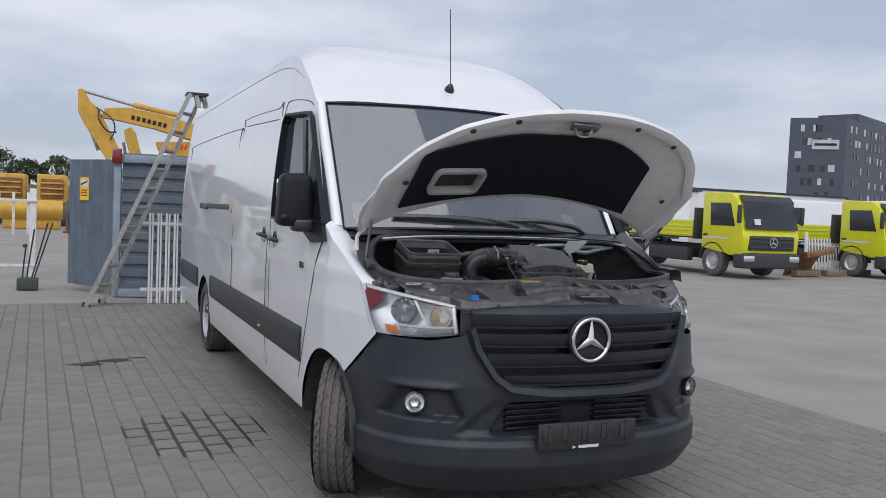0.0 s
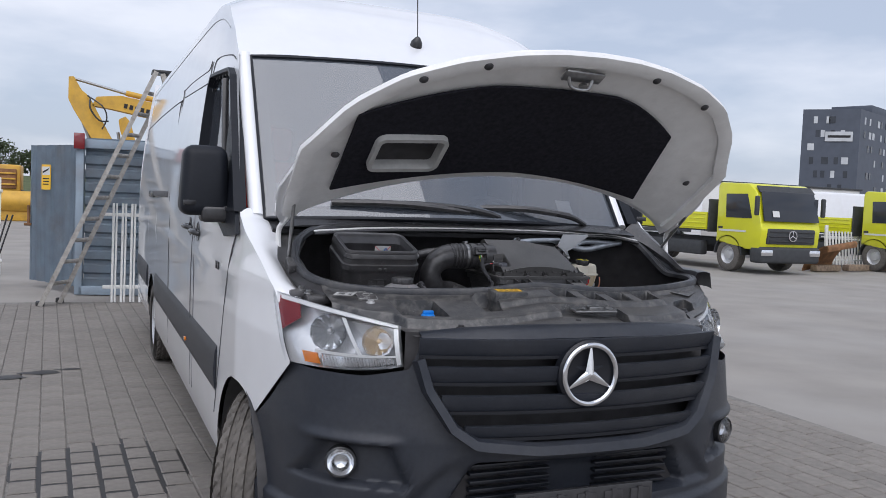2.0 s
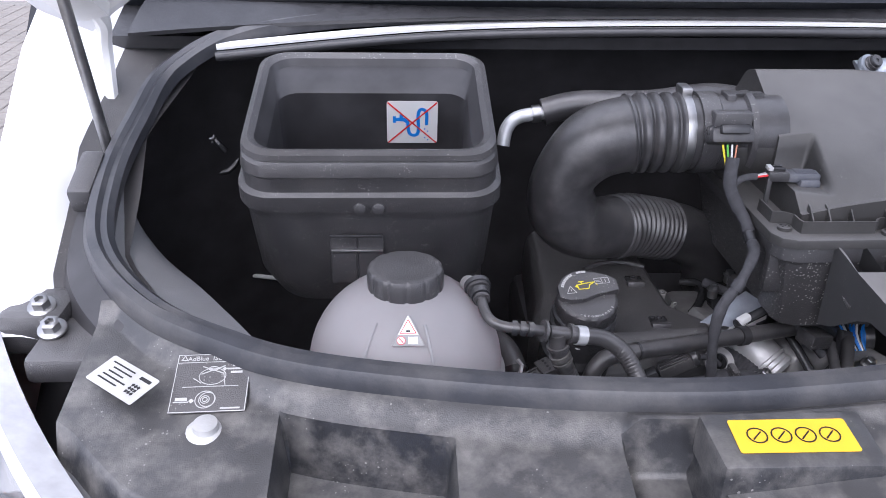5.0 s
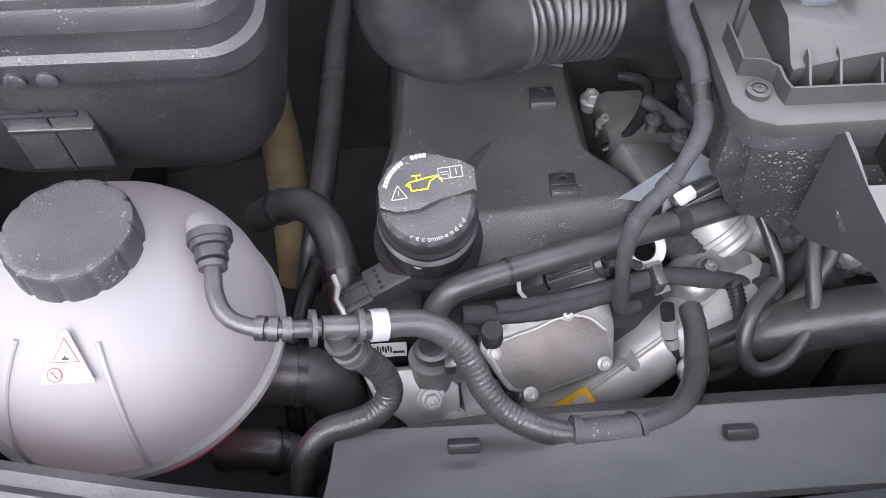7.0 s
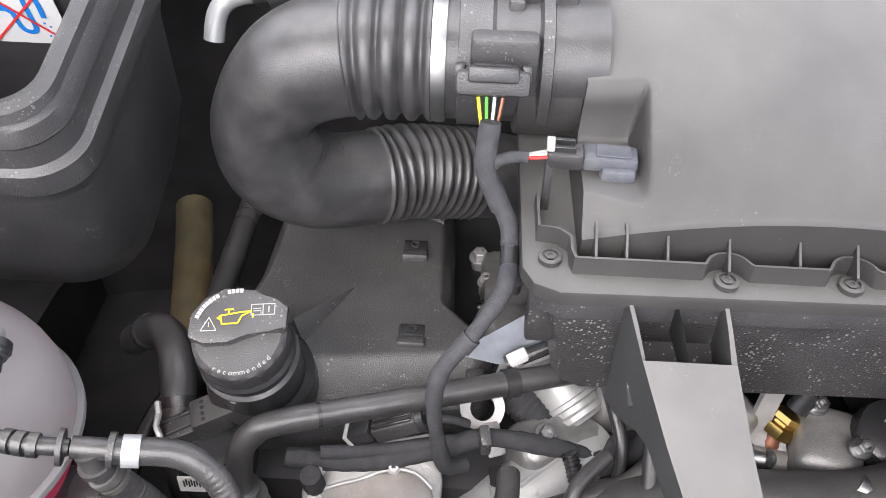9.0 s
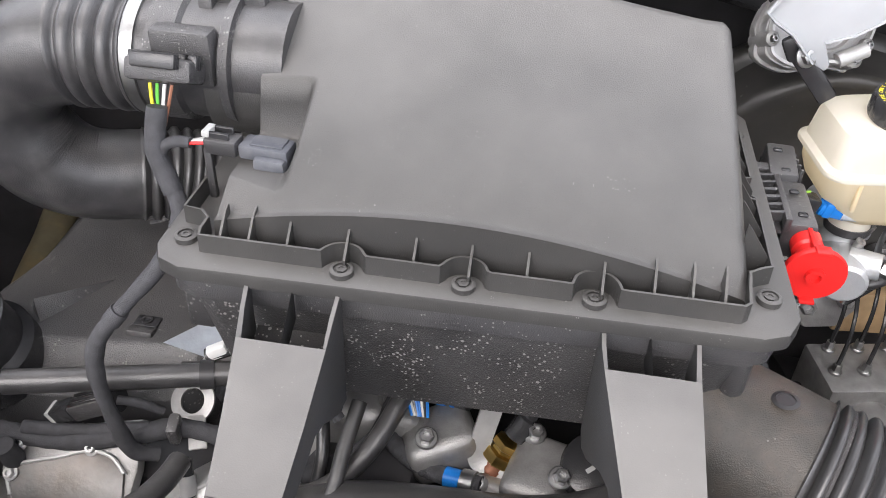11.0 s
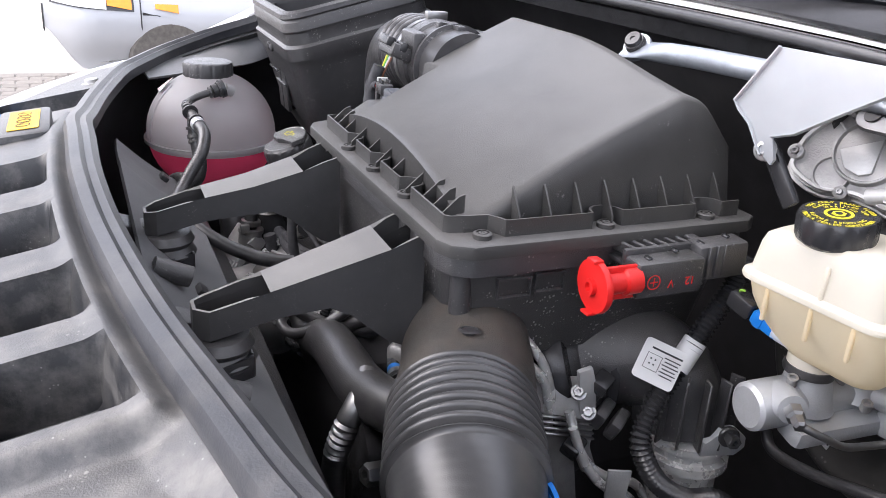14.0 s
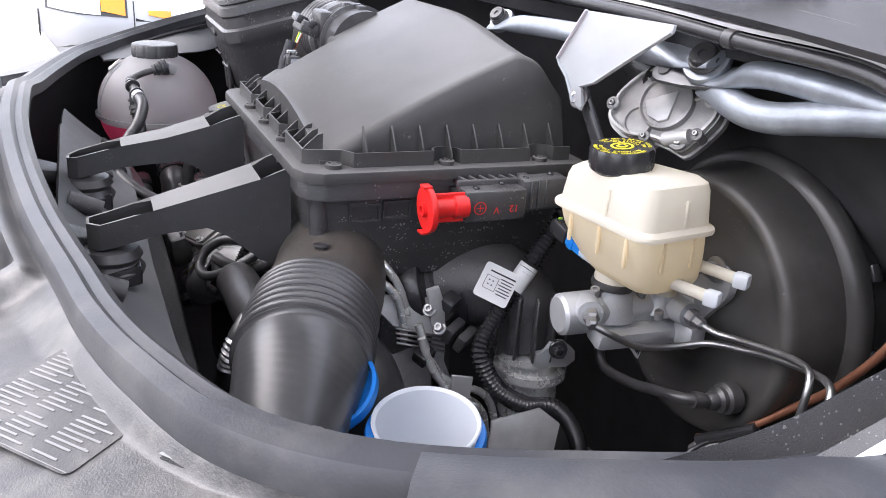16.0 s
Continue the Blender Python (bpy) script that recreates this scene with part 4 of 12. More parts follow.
for sgn in (-1, 1):
    bm = B()
    patch(bm, lambda u, v: lamp_at(sgn, u, v), 24, 10)
    hl = part("headlamp", bm, M_CLEAR, van, "clear halogen headlamp with chrome reflectors")
    hl.visible_shadow = False
    bm = B()
    patch(bm, lambda u, v: lamp_at(sgn, u, v, -0.03 - 0.05 * math.sin(math.pi * v) * math.sin(math.pi * min(1, u * 1.05))), 20, 10)
    patch(bm, lambda u, v: lamp_at(sgn, u, 1.0, -0.03 * (1 - v)), 20, 1)
    patch(bm, lambda u, v: lamp_at(sgn, u, 0.0, -0.03 * (1 - v)), 20, 1)
    patch(bm, lambda u, v: lamp_at(sgn, 0.0, u, -0.03 * (1 - v)), 8, 1)
    part("lamp_housing", bm, M_LAMPGREY, hl)
    bm = B()
    def edge_strip(u, v):
        q = lamp_at(sgn, 1.0, u, -0.004)
        y_, z_ = q.y + 0.035, q.z + 0.006
        e = VAN @ Vector((sgn * (half_width(y_, z_) + 0.001) + (0.05 if sgn > 0 else 0.0), y_, z_))
        return q.lerp(e, v)
    patch(bm, edge_strip, 12, 3)
    part("wing_edge", bm, M_PAINT, van)
    # pale trim along the upper edge, the inner end and between the bowls
    for fn, nu, nv in ((lambda u, v: lamp_at(sgn, 0.01 + 0.93 * u, 0.915 + 0.075 * v, -0.006), 24, 2),
                       (lambda u, v: lamp_at(sgn, 0.01 + 0.045 * u, 0.05 + 0.84 * v, -0.006), 3, 10),
                       (lambda u, v: lamp_at(sgn, 0.03 + 0.70 * u, 0.22 + 0.045 * v, -0.010), 20, 2),
                       (lambda u, v: lamp_at(sgn, 0.36 + 0.03 * u + 0.10 * v, 0.26 + 0.62 * v, -0.012), 2, 8)):
        bm = B()
        patch(bm, fn, nu, nv, thick=0.003)
        part("pale_trim", bm, M_LAMPTRIM, hl)
    for u0, v0, r0 in ((0.21, 0.55, 0.052), (0.60, 0.58, 0.062)):
        c = lamp_at(sgn, u0, v0, -0.012)
        ax = Vector((sgn * 0.45, -1, 0.12)).normalized()
        bm = B()
        lathe(bm, [(r0, 0.0), (r0 * 0.95, -0.012), (r0 * 0.80, -0.032), (r0 * 0.5, -0.050), (r0 * 0.2, -0.056)], c, ax, 36, ripple=lambda k, r, h: r * (1 - 0.03 * (k % 3 == 0)), caps=False)
        bowl = part("reflector", bm, M_REFLECT, hl)
        bm = B()
        lathe(bm, [(r0 * 0.16, -0.055), (r0 * 0.16, -0.022), (r0 * 0.12, -0.016), (0.0001, -0.014)], c, ax, 16)
        part("bulb", bm, M_AMBERGLASS if u0 < 0.4 else M_STEEL, bowl)
    bm = B()
    patch(bm, lambda u, v: lamp_at(sgn, 0.08 + 0.62 * u, 0.03 + 0.18 * v, -0.014 - 0.002 * math.sin(u * 160)), 130, 4, thick=0.004)
    part("turn_reflector", bm, M_REFLECT, hl)
    bm = B()
    patch(bm, lambda u, v: lamp_at(sgn, 0.72 + 0.12 * u, 0.05 + 0.16 * v, -0.010), 6, 4, thick=0.004)
    part("turn_lamp", bm, M_AMBER, hl, "amber turn lamp")
    bm = B()
    patch(bm, lambda u, v: lamp_at(sgn, 0.80 + 0.17 * u, 0.70 + 0.26 * v - 0.25 * (1 - v) * u, -0.008), 6, 4, thick=0.004)
    part("side_reflector", bm, M_REDLENS, hl, "dark red side reflector")

# ---- bonnet, open ----
HC = Vector((0.045, 0.93, 1.385))
HV, HW = Vector((0, -0.817, 0.577)), Vector((0, 0.577, 0.817))
HALF = [(0.0, 0.90), (0.10, 0.95), (0.28, 0.965), (0.54, 0.90), (0.78, 0.78), (0.93, 0.64), (1.02, 0.48), (1.08, 0.30), (1.115, 0.0)]
FRONT_V = [(0.0, 1.115), (0.15, 1.108), (0.30, 1.08), (0.48, 1.02), (0.64, 0.93), (0.78, 0.78), (0.90, 0.54), (0.965, 0.28), (1.0, 0.1)]


def hood(a, v, off=0.0):
    """A place on the bonnet: a across in metres, v metres up from the hinge."""
    w = 0.065 * (1 - (a / 0.97) ** 2)
    w -= 0.035 * max(0.0, (v - 0.72) / 0.40) ** 2
    w -= 0.012 * smooth_step(0.80, 0.97, abs(a))
    return HC + Vector((a * (0.985 if a > 0 else 1.0), 0, 0)) + HV * (0.95 * v) + HW * (w + off)


def hood_uv(u, v):
    a = (2 * u - 1) * 0.962
    v1 = lerp_table(FRONT_V, abs(a))
    v0 = 0.02 + 0.31 * (1 - (abs(a) / 0.962) ** 2.2)
    q = v0 + (v1 - v0) * v
    return a * lerp_table([(0.0, 0.94), (0.10, 0.985), (0.22, 1.0), (2.0, 1.0)], q), q


bm = B()
patch(bm, lambda u, v: hood(*hood_uv(u, v)), 60, 36, thick=0.012)
bonnet = part("bonnet", bm, M_PAINT, van, "white bonnet propped open", smooth=60)
# pressed inner frame: a raised rim and a ridge round the pad
bm = B()
rim = [hood(*hood_uv(0.03, k / 12), -0.022) for k in range(1, 13)] + [hood(*hood_uv(0.03 + 0.94 * k / 50, 0.965), -0.022) for k in range(1, 50)] + [hood(*hood_uv(0.97, 1 - k / 12), -0.022) for k in range(0, 12)]
sweep(bm, rim, lambda i, s: [(-0.028, -0.008), (0.0, -0.014), (0.028, -0.008), (0.028, 0.012), (-0.028, 0.012)], up=HW)
part("inner_frame", bm, M_PAINT_IN, bonnet)


def pad_uv(u, v):
    a = -0.77 + (1.30 + 0.075 * (1 - v)) * u
    top = 0.918 - (0.42 if a < -0.06 else 0.72) * max(0.0, abs(a + 0.06) - 0.22) ** 1.5 - 0.09 * (a + 0.06) ** 2
    low = 0.40 - 0.22 * abs(a + 0.06) ** 1.6
    return a, low + (top - low) * v


PADHOLE = (-0.665, -0.40, 0.43, 0.615)
bm = B()
patch(bm, lambda u, v: hood(*hood_uv(0.04 + 0.92 * u, 0.03 + 0.93 * v), -0.016), 50, 30, thick=0.004)
part("inner_panel", bm, M_PAINT_IN, bonnet, "grey-white pressed inner panel")


def pad_skip(p):
    a, v = p.x - HC.x, (p - HC).dot(HV) / 0.95
    return PADHOLE[0] < a < PADHOLE[1] and PADHOLE[2] < v < PADHOLE[3]


bm = B()
patch(bm, lambda u, v: hood(*pad_uv(u, v), -0.030), 58, 34, thick=0.010, skip=pad_skip)
part("insulation_pad", bm, M_PAD, bonnet, "black felt insulation pad")
bm = B()
c0, c1 = (PADHOLE[0] + PADHOLE[1]) / 2, (PADHOLE[2] + PADHOLE[3]) / 2
line = [hood(c0 + a, c1 + b, -0.042) for a, b in round_rect(PADHOLE[1] - PADHOLE[0], PADHOLE[3] - PADHOLE[2], 0.03)]
sweep(bm, line, lambda i, s: [(-0.008, -0.022), (0.010, -0.022), (0.012, 0.022), (-0.008, 0.022)], closed=True, up=HW)
part("duct_frame", bm, M_GREYINK, bonnet, "pale grey frame of the air duct opening")
# flat black sheet stands in for the duct's shaded interior
bm = B()
patch(bm, lambda u, v: hood(PADHOLE[0] + (PADHOLE[1] - PADHOLE[0]) * u, PADHOLE[2] + (PADHOLE[3] - PADHOLE[2]) * v, -0.021), 4, 4)
part("duct_shade_sheet", bm, M_BLACK, bonnet)
for a, v in ((-0.60, 0.93), (-0.40, 1.02), (0.26, 1.04), (0.55, 0.93), (-0.80, 0.50), (0.78, 0.45)):
    bm = B()
    lathe(bm, [(0.016, 0), (0.014, 0.004), (0.006, 0.010), (0.0001, 0.010)], hood(a, v, -0.036), -HW, 16)
    part("rubber_stop", bm, M_BLACK, bonnet)
bm = B()
rbox(bm, tuple(hood(-0.04, 1.02, -0.045)), (0.16, 0.05, 0.012), rot=(-32, 0, 4), bev=0.004)
tube(bm, [hood(-0.10, 1.02, -0.05), hood(-0.08, 0.99, -0.075), hood(-0.02, 0.99, -0.08), hood(0.0, 1.01, -0.05)], 0.006, seg=8)
lathe(bm, [(0.016, 0), (0.016, 0.012), (0.006, 0.014)], hood(-0.01, 0.965, -0.04), -HW, 16)
part("striker", bm, M_STEEL, bonnet, "bonnet striker and safety catch")
# hinges and props
for sgn, x in ((-1, -0.845), (1, 0.985)):
    bm = B()
    rod(bm, (x, 0.84 if sgn < 0 else 0.97, 1.24 if sgn < 0 else 1.30), hood(x - HC.x, 0.20, -0.02), 0.007, 0.007)
    part("gas_strut", bm, M_STEEL, van, "thin bonnet gas strut")
    bm = B()
    tube(bm, [(x + sgn * 0.02, 0.93, 1.27), (x + sgn * 0.02, 0.94, 1.36), hood(x - HC.x, 0.05, -0.01), hood(x - HC.x, 0.14, -0.02)], 0.011, seg=8)
    part("hinge", bm, M_PAINT_IN, van)
    # wing gutter: pale metal from the wing's edge, dark plastic to the seal
    def wing(u, v, a, b):
        y = 0.575 + 0.56 * u
        zo = lerp_table(TOP, y) + 0.001
        xo = half_width(y, zo) + 0.001 + (0.05 if sgn > 0 else 0.0)
        xi = abs(lerp_table([(0.55, 0.70 if sgn < 0 else 0.885), (0.65, 0.775 if sgn < 0 else 0.94), (0.86, 0.80 if sgn < 0 else 0.952), (0.95, 0.75 if sgn < 0 else 0.90), (1.15, 0.70 if sgn < 0 else 0.80)], y))
        zi = lerp_table([(0.55, 1.195), (0.65, 1.214), (0.76, 1.230), (0.86, 1.272), (0.95, 1.330), (1.05, 1.375), (1.15, 1.39)], y) if sgn > 0 else lerp_table([(0.55, 1.165), (0.65, 1.185), (0.76, 1.215), (0.86, 1.262), (0.95, 1.325), (1.05, 1.375), (1.15, 1.39)], y)
        t = a + (b - a) * v
        q = VAN @ Vector((sgn * xo, y, zo))
        return (q.x + (sgn * xi - q.x) * t, q.y + (y - q.y) * t, zo + (zi - zo) * t - 0.030 * math.sin(math.pi * max(0.0, (t - 0.35) / 0.65)) + 0.010 * math.sin(math.pi * min(1.0, t / 0.35)))
    bm = B()
    wb_ = 0.5 if sgn < 0 else 0.06
    patch(bm, lambda u, v: wing(u, v, 0.0, wb_), 20, 8)
    part("wing_gutter", bm, M_PAINT, van, "pale painted wing gutter")
    bm = B()
    patch(bm, lambda u, v: wing(u, v, wb_, 1.0), 20, 5)
    part("gutter_trim", bm, M_PLASTIC, van)

# ---- engine bay: tub, front panel, seal, cowl ----
SEAL = [(-.815, .86, 1.275), (-.825, .76, 1.232), (-.80, .64, 1.200), (-.725, .545, 1.180), (-.63, .486, 1.172), (-.555, .453, 1.170), (-.45, .428, 1.170), (-.33, .406, 1.172), (-.2, .390, 1.178), (-.1, .382, 1.190),
        (0, .384, 1.196), (.12, .387, 1.19), (.25, .40, 1.178), (.42, .425, 1.174), (.58, .455, 1.178), (.66, .470, 1.182), (.74, .492, 1.188), (.83, .528, 1.196), (.89, .585, 1.202), (.930, .67, 1.206), (.952, .77, 1.204), (.948, .86, 1.216),
        (.905, .955, 1.30), (.85, .99, 1.345), (.77, 1.010, 1.375), (.5, 1.035, 1.39), (0, 1.05, 1.395), (-.4, 1.04, 1.39), (-.66, 1.0, 1.375), (-.775, .94, 1.333)]
seal_line = resample(spline(SEAL, 10, closed=True), 0.015)
bm = B()
sweep(bm, seal_line, lambda i, s: [(0.014, -0.012), (0.016, 0.002), (0.012, 0.010), (0.002, 0.013), (-0.003, 0.008), (-0.010, 0.010), (-0.017, 0.004), (-0.016, -0.012)], closed=True, up=Vector((0, 0, 1)))
part("bay_seal", bm, M_SEAL, van, "black rubber seal round the engine bay")
# added strip outboard of the seal, shaped to hide the wing from the camera
bm = B()
run_ = [i for i, p in enumerate(seal_line) if p.x > 0.90 and p.y < 0.93]
rows_ = []
for i in run_:
    p = seal_line[i]
    t = (seal_line[i + 1] - seal_line[i - 1]).normalized()
    o = t.cross(Vector((0, 0, 1))).normalized()
    rows_.append([bm.verts.new(p + o * d + Vector((0, 0, -k))) for d, k in ((0.012, 0.006), (0.016, -0.014), (0.022, -0.028), (0.050, -0.034), (0.075, -0.028), (0.085, 0.04))])
for a, b in zip(rows_, rows_[1:]):
    for k in range(5):
        bm.faces.new((a[k], b[k], b[k + 1], a[k + 1]))
part("seal_cover_strip", bm, M_SEAL, van, "dark strip beside the seal, shaped to hide the wing from the camera")
# added black sheet across the open bottom, standing in for its darkness
bm = B()
ring_ = [bm.verts.new((p.x * 1.08, p.y - 0.07 if p.y < 0.7 else p.y + 0.18, 0.64)) for p in seal_line]
mid_ = bm.verts.new((0.05, 0.75, 0.64))
for i in range(len(ring_)):
    bm.faces.new((mid_, ring_[i], ring_[(i + 1) % len(ring_)]))
part("bay_blackout", bm, M_BLACK, van)
# inner wall hanging from the seal down into the dark
bm = B()
n_ = len(seal_line)
rings = []
for d, k in ((0.0, -0.006), (0.02, -0.03), (0.06, -0.25), (0.06, -0.5), (0.06, -0.9)):
    row = []
    for i, p in enumerate(seal_line):
        t = (seal_line[(i + 1) % n_] - seal_line[i - 1]).normalized()
        o = t.cross(Vector((0, 0, 1))).normalized()
        back = smooth_step(0.9, 1.02, p.y)
        q = p + o * d * (1.9 if p.x < 0 and p.y > 0.55 else 1.0) * (1 - back) + Vector((0, 0.16 * back * min(1, -k * 8), k))
        q.z = max(q.z, 0.632)
        row.append(bm.verts.new(q))
    rings.append(row)
for a, b in zip(rings, rings[1:]):
    for i in range(n_):
        bm.faces.new((a[i], a[(i + 1) % n_], b[(i + 1) % n_], b[i]))
part("bay_wall", bm, M_BLACK, van, "dark engine bay walls")


# front carrier panel: from the seal forward and down to the grille
SEAL_FRONT = sorted((p for p in seal_line if p.y < 0.76), key=lambda p: p.x)


def seal_y(x):
    """The seal's point over x, along its front run."""
    for a, b in zip(SEAL_FRONT, SEAL_FRONT[1:]):
        if a.x <= x <= b.x:
            return a.lerp(b, (x - a.x) / max(1e-6, b.x - a.x))
    return SEAL_FRONT[0] if x < 0 else SEAL_FRONT[-1]


def carrier(u, v):
    x = -0.78 + 1.70 * u
    s = seal_y(max(-0.76, min(0.93, x)))
    y0, z0 = s.y - 0.012, s.z - 0.010
    y1 = max(front_y(max(-0.9, min(0.9, x))) + 0.075, 0.08)
    if abs(x) > 0.57:
        y1 = max(y1, lerp_table([(0.57, 0.13), (0.60, 0.215), (0.70, 0.275), (0.84, 0.42), (0.945, 0.63)], abs(x)))
    if y1 > y0 - 0.03:
        y1 = y0 - 0.03
    y = y0 + (y1 - y0) * v
    z = z0 - 0.20 * (y0 - y) - 0.012 * smooth_step(0.0, 0.12, v)
    # pockets and ribs
    d = 0.0
    for cx, cw, a, b, dep in ((-0.50, 0.075, 0.10, 0.62, 0.06), (0.065, 0.040, 0.08, 0.36, 0.055), (0.20, 0.040, 0.08, 0.36, 0.055), (0.335, 0.042, 0.07, 0.34, 0.055), (0.47, 0.044, 0.07, 0.34, 0.055), (0.12, 0.14, 0.48, 0.80, 0.03), (-0.245, 0.030, 0.07, 0.50, 0.05), (0.62, 0.05, 0.45, 0.8, 0.04)):
        m = smooth_step(cx - cw - 0.003, cx - cw + 0.003, x) * (1 - smooth_step(cx + cw - 0.003, cx + cw + 0.003, x)) * smooth_step(a, a + 0.022, v) * (1 - smooth_step(b - 0.022, b, v))
        d += dep * m
    d += 0.03 * smooth_step(0.70, 0.78, v) * (1 - smooth_step(-0.25, -0.2, x) * 0.4)
    d -= 0.018 * smooth_step(0.0, 0.07, v) * (1 - smooth_step(0.36, 0.44, v)) * (smooth_step(-0.28, -0.26, x) - smooth_step(0.53, 0.55, x))
    return (x, y, z - d)


bm = B()
patch(bm, carrier, 440, 90)
part("front_carrier", bm, M_DUSTY, van, "dusty dark plastic front carrier panel", smooth=32)


def carrier_near(x, y):
    s = seal_y(x)
    return s.z - 0.010 - 0.20 * (s.y - 0.012 - y) - 0.010


def sticker(name, c, w, h, ax, ay, base, border=None, parent=None, label=""):
    bm = B()
    prism(bm, round_rect(w, h, min(w, h) * 0.06, 3), on(c, ax, ay), 0.0006)
    return part(name, bm, base, parent or van, label)


def strip(bm, c, ax, ay, a, b, w, h, z=0.0008, rot=0.0):
    """A thin printed bar on a sticker's plane."""
    ca, sa = math.cos(radians(rot)), math.sin(radians(rot))
    poly = [(a + x * ca - y * sa, b + x * sa + y * ca) for x, y in ((-w / 2, -h / 2), (w / 2, -h / 2), (w / 2, h / 2), (-w / 2, h / 2))]
    place = on(c, ax, ay)
    prism(bm, poly, lambda p, q, t: place(p, q, z + t), 0.0003)


# fluid label on the carrier: black with pale print
AX, AY = Vector((1, 0.0, 0.03)), Vector((0.0, 0.92, 0.39))
c = Vector((-0.646, 0.452, 1.153))
lab = sticker("fluid_label", c, 0.071, 0.064, AX, AY, M_PLASTIC, label="black fluid label with pale print")
letters("label_text", "AdBlue  ISO 22241", 0.0068, c + AY * 0.0265 + AX * 0.001 + AX.cross(AY) * 0.001, AX, AY, M_GREYINK, lab)
bm = B()
for a, b, w, h in ((0, 0.0312, 0.069, 0.0006), (0, 0.0225, 0.069, 0.0006), (0, -0.0312, 0.069, 0.0008), (-0.0345, 0, 0.0007, 0.063), (0.0345, 0, 0.0007, 0.063), (-0.025, -0.0175, 0.011, 0.0034), (-0.025, -0.0205, 0.014, 0.0010), (0.0245, 0.0185, 0.013, 0.0028), (0.020, 0.0145, 0.018, 0.0014), (0.0225, 0.0105, 0.011, 0.0022), (0.021, -0.0282, 0.018, 0.0016), (0.000, -0.0045, 0.052, 0.0007)):
    strip(bm, c, AX, AY, a, b, w, h)
for a, b, w, h, r_ in ((-0.0285, 0.0255, 0.0060, 0.0008, 0), (-0.0300, 0.0276, 0.0056, 0.0008, 62), (-0.0270, 0.0276, 0.0056, 0.0008, -62), (0.0285, 0.0268, 0.0040, 0.0044, 0), (0.0330, 0.0268, 0.0022, 0.0044, 0), (-0.0155, -0.0195, 0.0036, 0.0036, 45), (0.011, 0.0145, 0.0030, 0.0030, 45), (0.0005, 0.0135, 0.023, 0.0010, 22), (0.0005, 0.0135, 0.023, 0.0010, -22), (-0.013, 0.002, 0.010, 0.0008, -35), (0.012, 0.003, 0.013, 0.0008, -78)):
    strip(bm, c, AX, AY, a, b, w, h, rot=r_)
pl = on(c, AX, AY)
for cx, cy, r, sq in ((0.0005, 0.0065, 0.0125, 0.72), (0.0005, 0.0150, 0.0045, 0.5), (-0.003, -0.0185, 0.0090, 1.0), (-0.001, -0.0185, 0.0075, 1.0), (-0.003, -0.0185, 0.0040, 1.0), (-0.003, -0.0185, 0.0022, 1.0)):
    line = [pl(cx + r * math.cos(2 * math.pi * k / 24), cy + r * sq * math.sin(2 * math.pi * k / 24), 0.0009) for k in range(24)]
    sweep(bm, line, lambda i, s: [(-0.0004, 0), (0.0004, 0), (0.0004, 0.0003), (-0.0004, 0.0003)], closed=True, up=AX.cross(AY))
part("label_print", bm, M_GREYINK, lab)
# pale code sticker on the lamp bracket
c = Vector((-0.726, 0.449, 1.160))
lab = sticker("code_sticker", c, 0.075, 0.034, (0.74, -0.66, 0.05), (0.62, 0.72, 0.22), M_GREYINK, label="greyed white code sticker")
bm = B()
for k in range(5):
    strip(bm, c, (0.74, -0.66, 0.05), (0.62, 0.72, 0.22), -0.012 + 0.004 * (k % 2), 0.011 - 0.0050 * k, 0.036 - 0.006 * (k % 3), 0.0016)
for k in range(9):
    strip(bm, c, (0.74, -0.66, 0.05), (0.62, 0.72, 0.22), 0.018 + 0.0042 * (k % 3), -0.008 + 0.0042 * (k // 3), 0.0030, 0.0030, rot=20 * k)
strip(bm, c, (0.74, -0.66, 0.05), (0.62, 0.72, 0.22), 0.024, 0.010, 0.016, 0.0035)
part("sticker_print", bm, M_INK, lab)
# yellow warning label
AXy, AYy = Vector((1, 0, 0)), Vector((0, 0.95, 0.3))
bm = B()
prism(bm, [(-0.222, 0.350), (-0.218, 0.288), (-0.085, 0.288), (-0.083, 0.352)], lambda a, b, h: Vector((a, b, 1.1495 + 0.12 * (b - 0.321) + h)), 0.036, bev=0.006)
part("label_block", bm, M_DUSTY, van)
c = Vector((-0.152, 0.320, 1.1862))
AYy = Vector((0, 0.993, 0.119))
lab = sticker("warning_label", c, 0.098, 0.036, AXy, AYy, M_YELLOW, label="yellow warning label with pictograms")
bm = B()
for k in range(4):
    line = [on(c, AXy, AYy)(-0.030 + 0.02 * k + 0.008 * math.cos(2 * math.pi * j / 16), 0.008 * math.sin(2 * math.pi * j / 16), 0.001) for j in range(16)]
    sweep(bm, line, lambda i, s: [(-0.0006, 0), (0.0006, 0), (0.0006, 0.0003), (-0.0006, 0.0003)], closed=True, up=AXy.cross(AYy))
    strip(bm, c, AXy, AYy, -0.030 + 0.02 * k, 0, 0.012, 0.0012, rot=45)
part("label_print", bm, M_INK, lab)
# blue washer cap in its pocket
cp = Vector((-0.485, 0.262, 1.085))
bm = B()
lathe(bm, [(0.034, -0.06), (0.034, 0.0), (0.024, 0.004), (0.024, 0.022), (0.020, 0.028), (0.0001, 0.030)], cp, (0, -0.15, 1), 32, ripple=lambda k, r, h: r + (0.0012 if k % 4 < 2 and h > 0.003 else 0))
wc = part("washer_cap", bm, M_BLUE, van, "blue washer fluid cap")
bm = B()
rbox(bm, tuple(cp + Vector((0, -0.004, 0.034))), (0.040, 0.010, 0.012), bev=0.003)
part("cap_grip", bm, M_BLUE, wc)
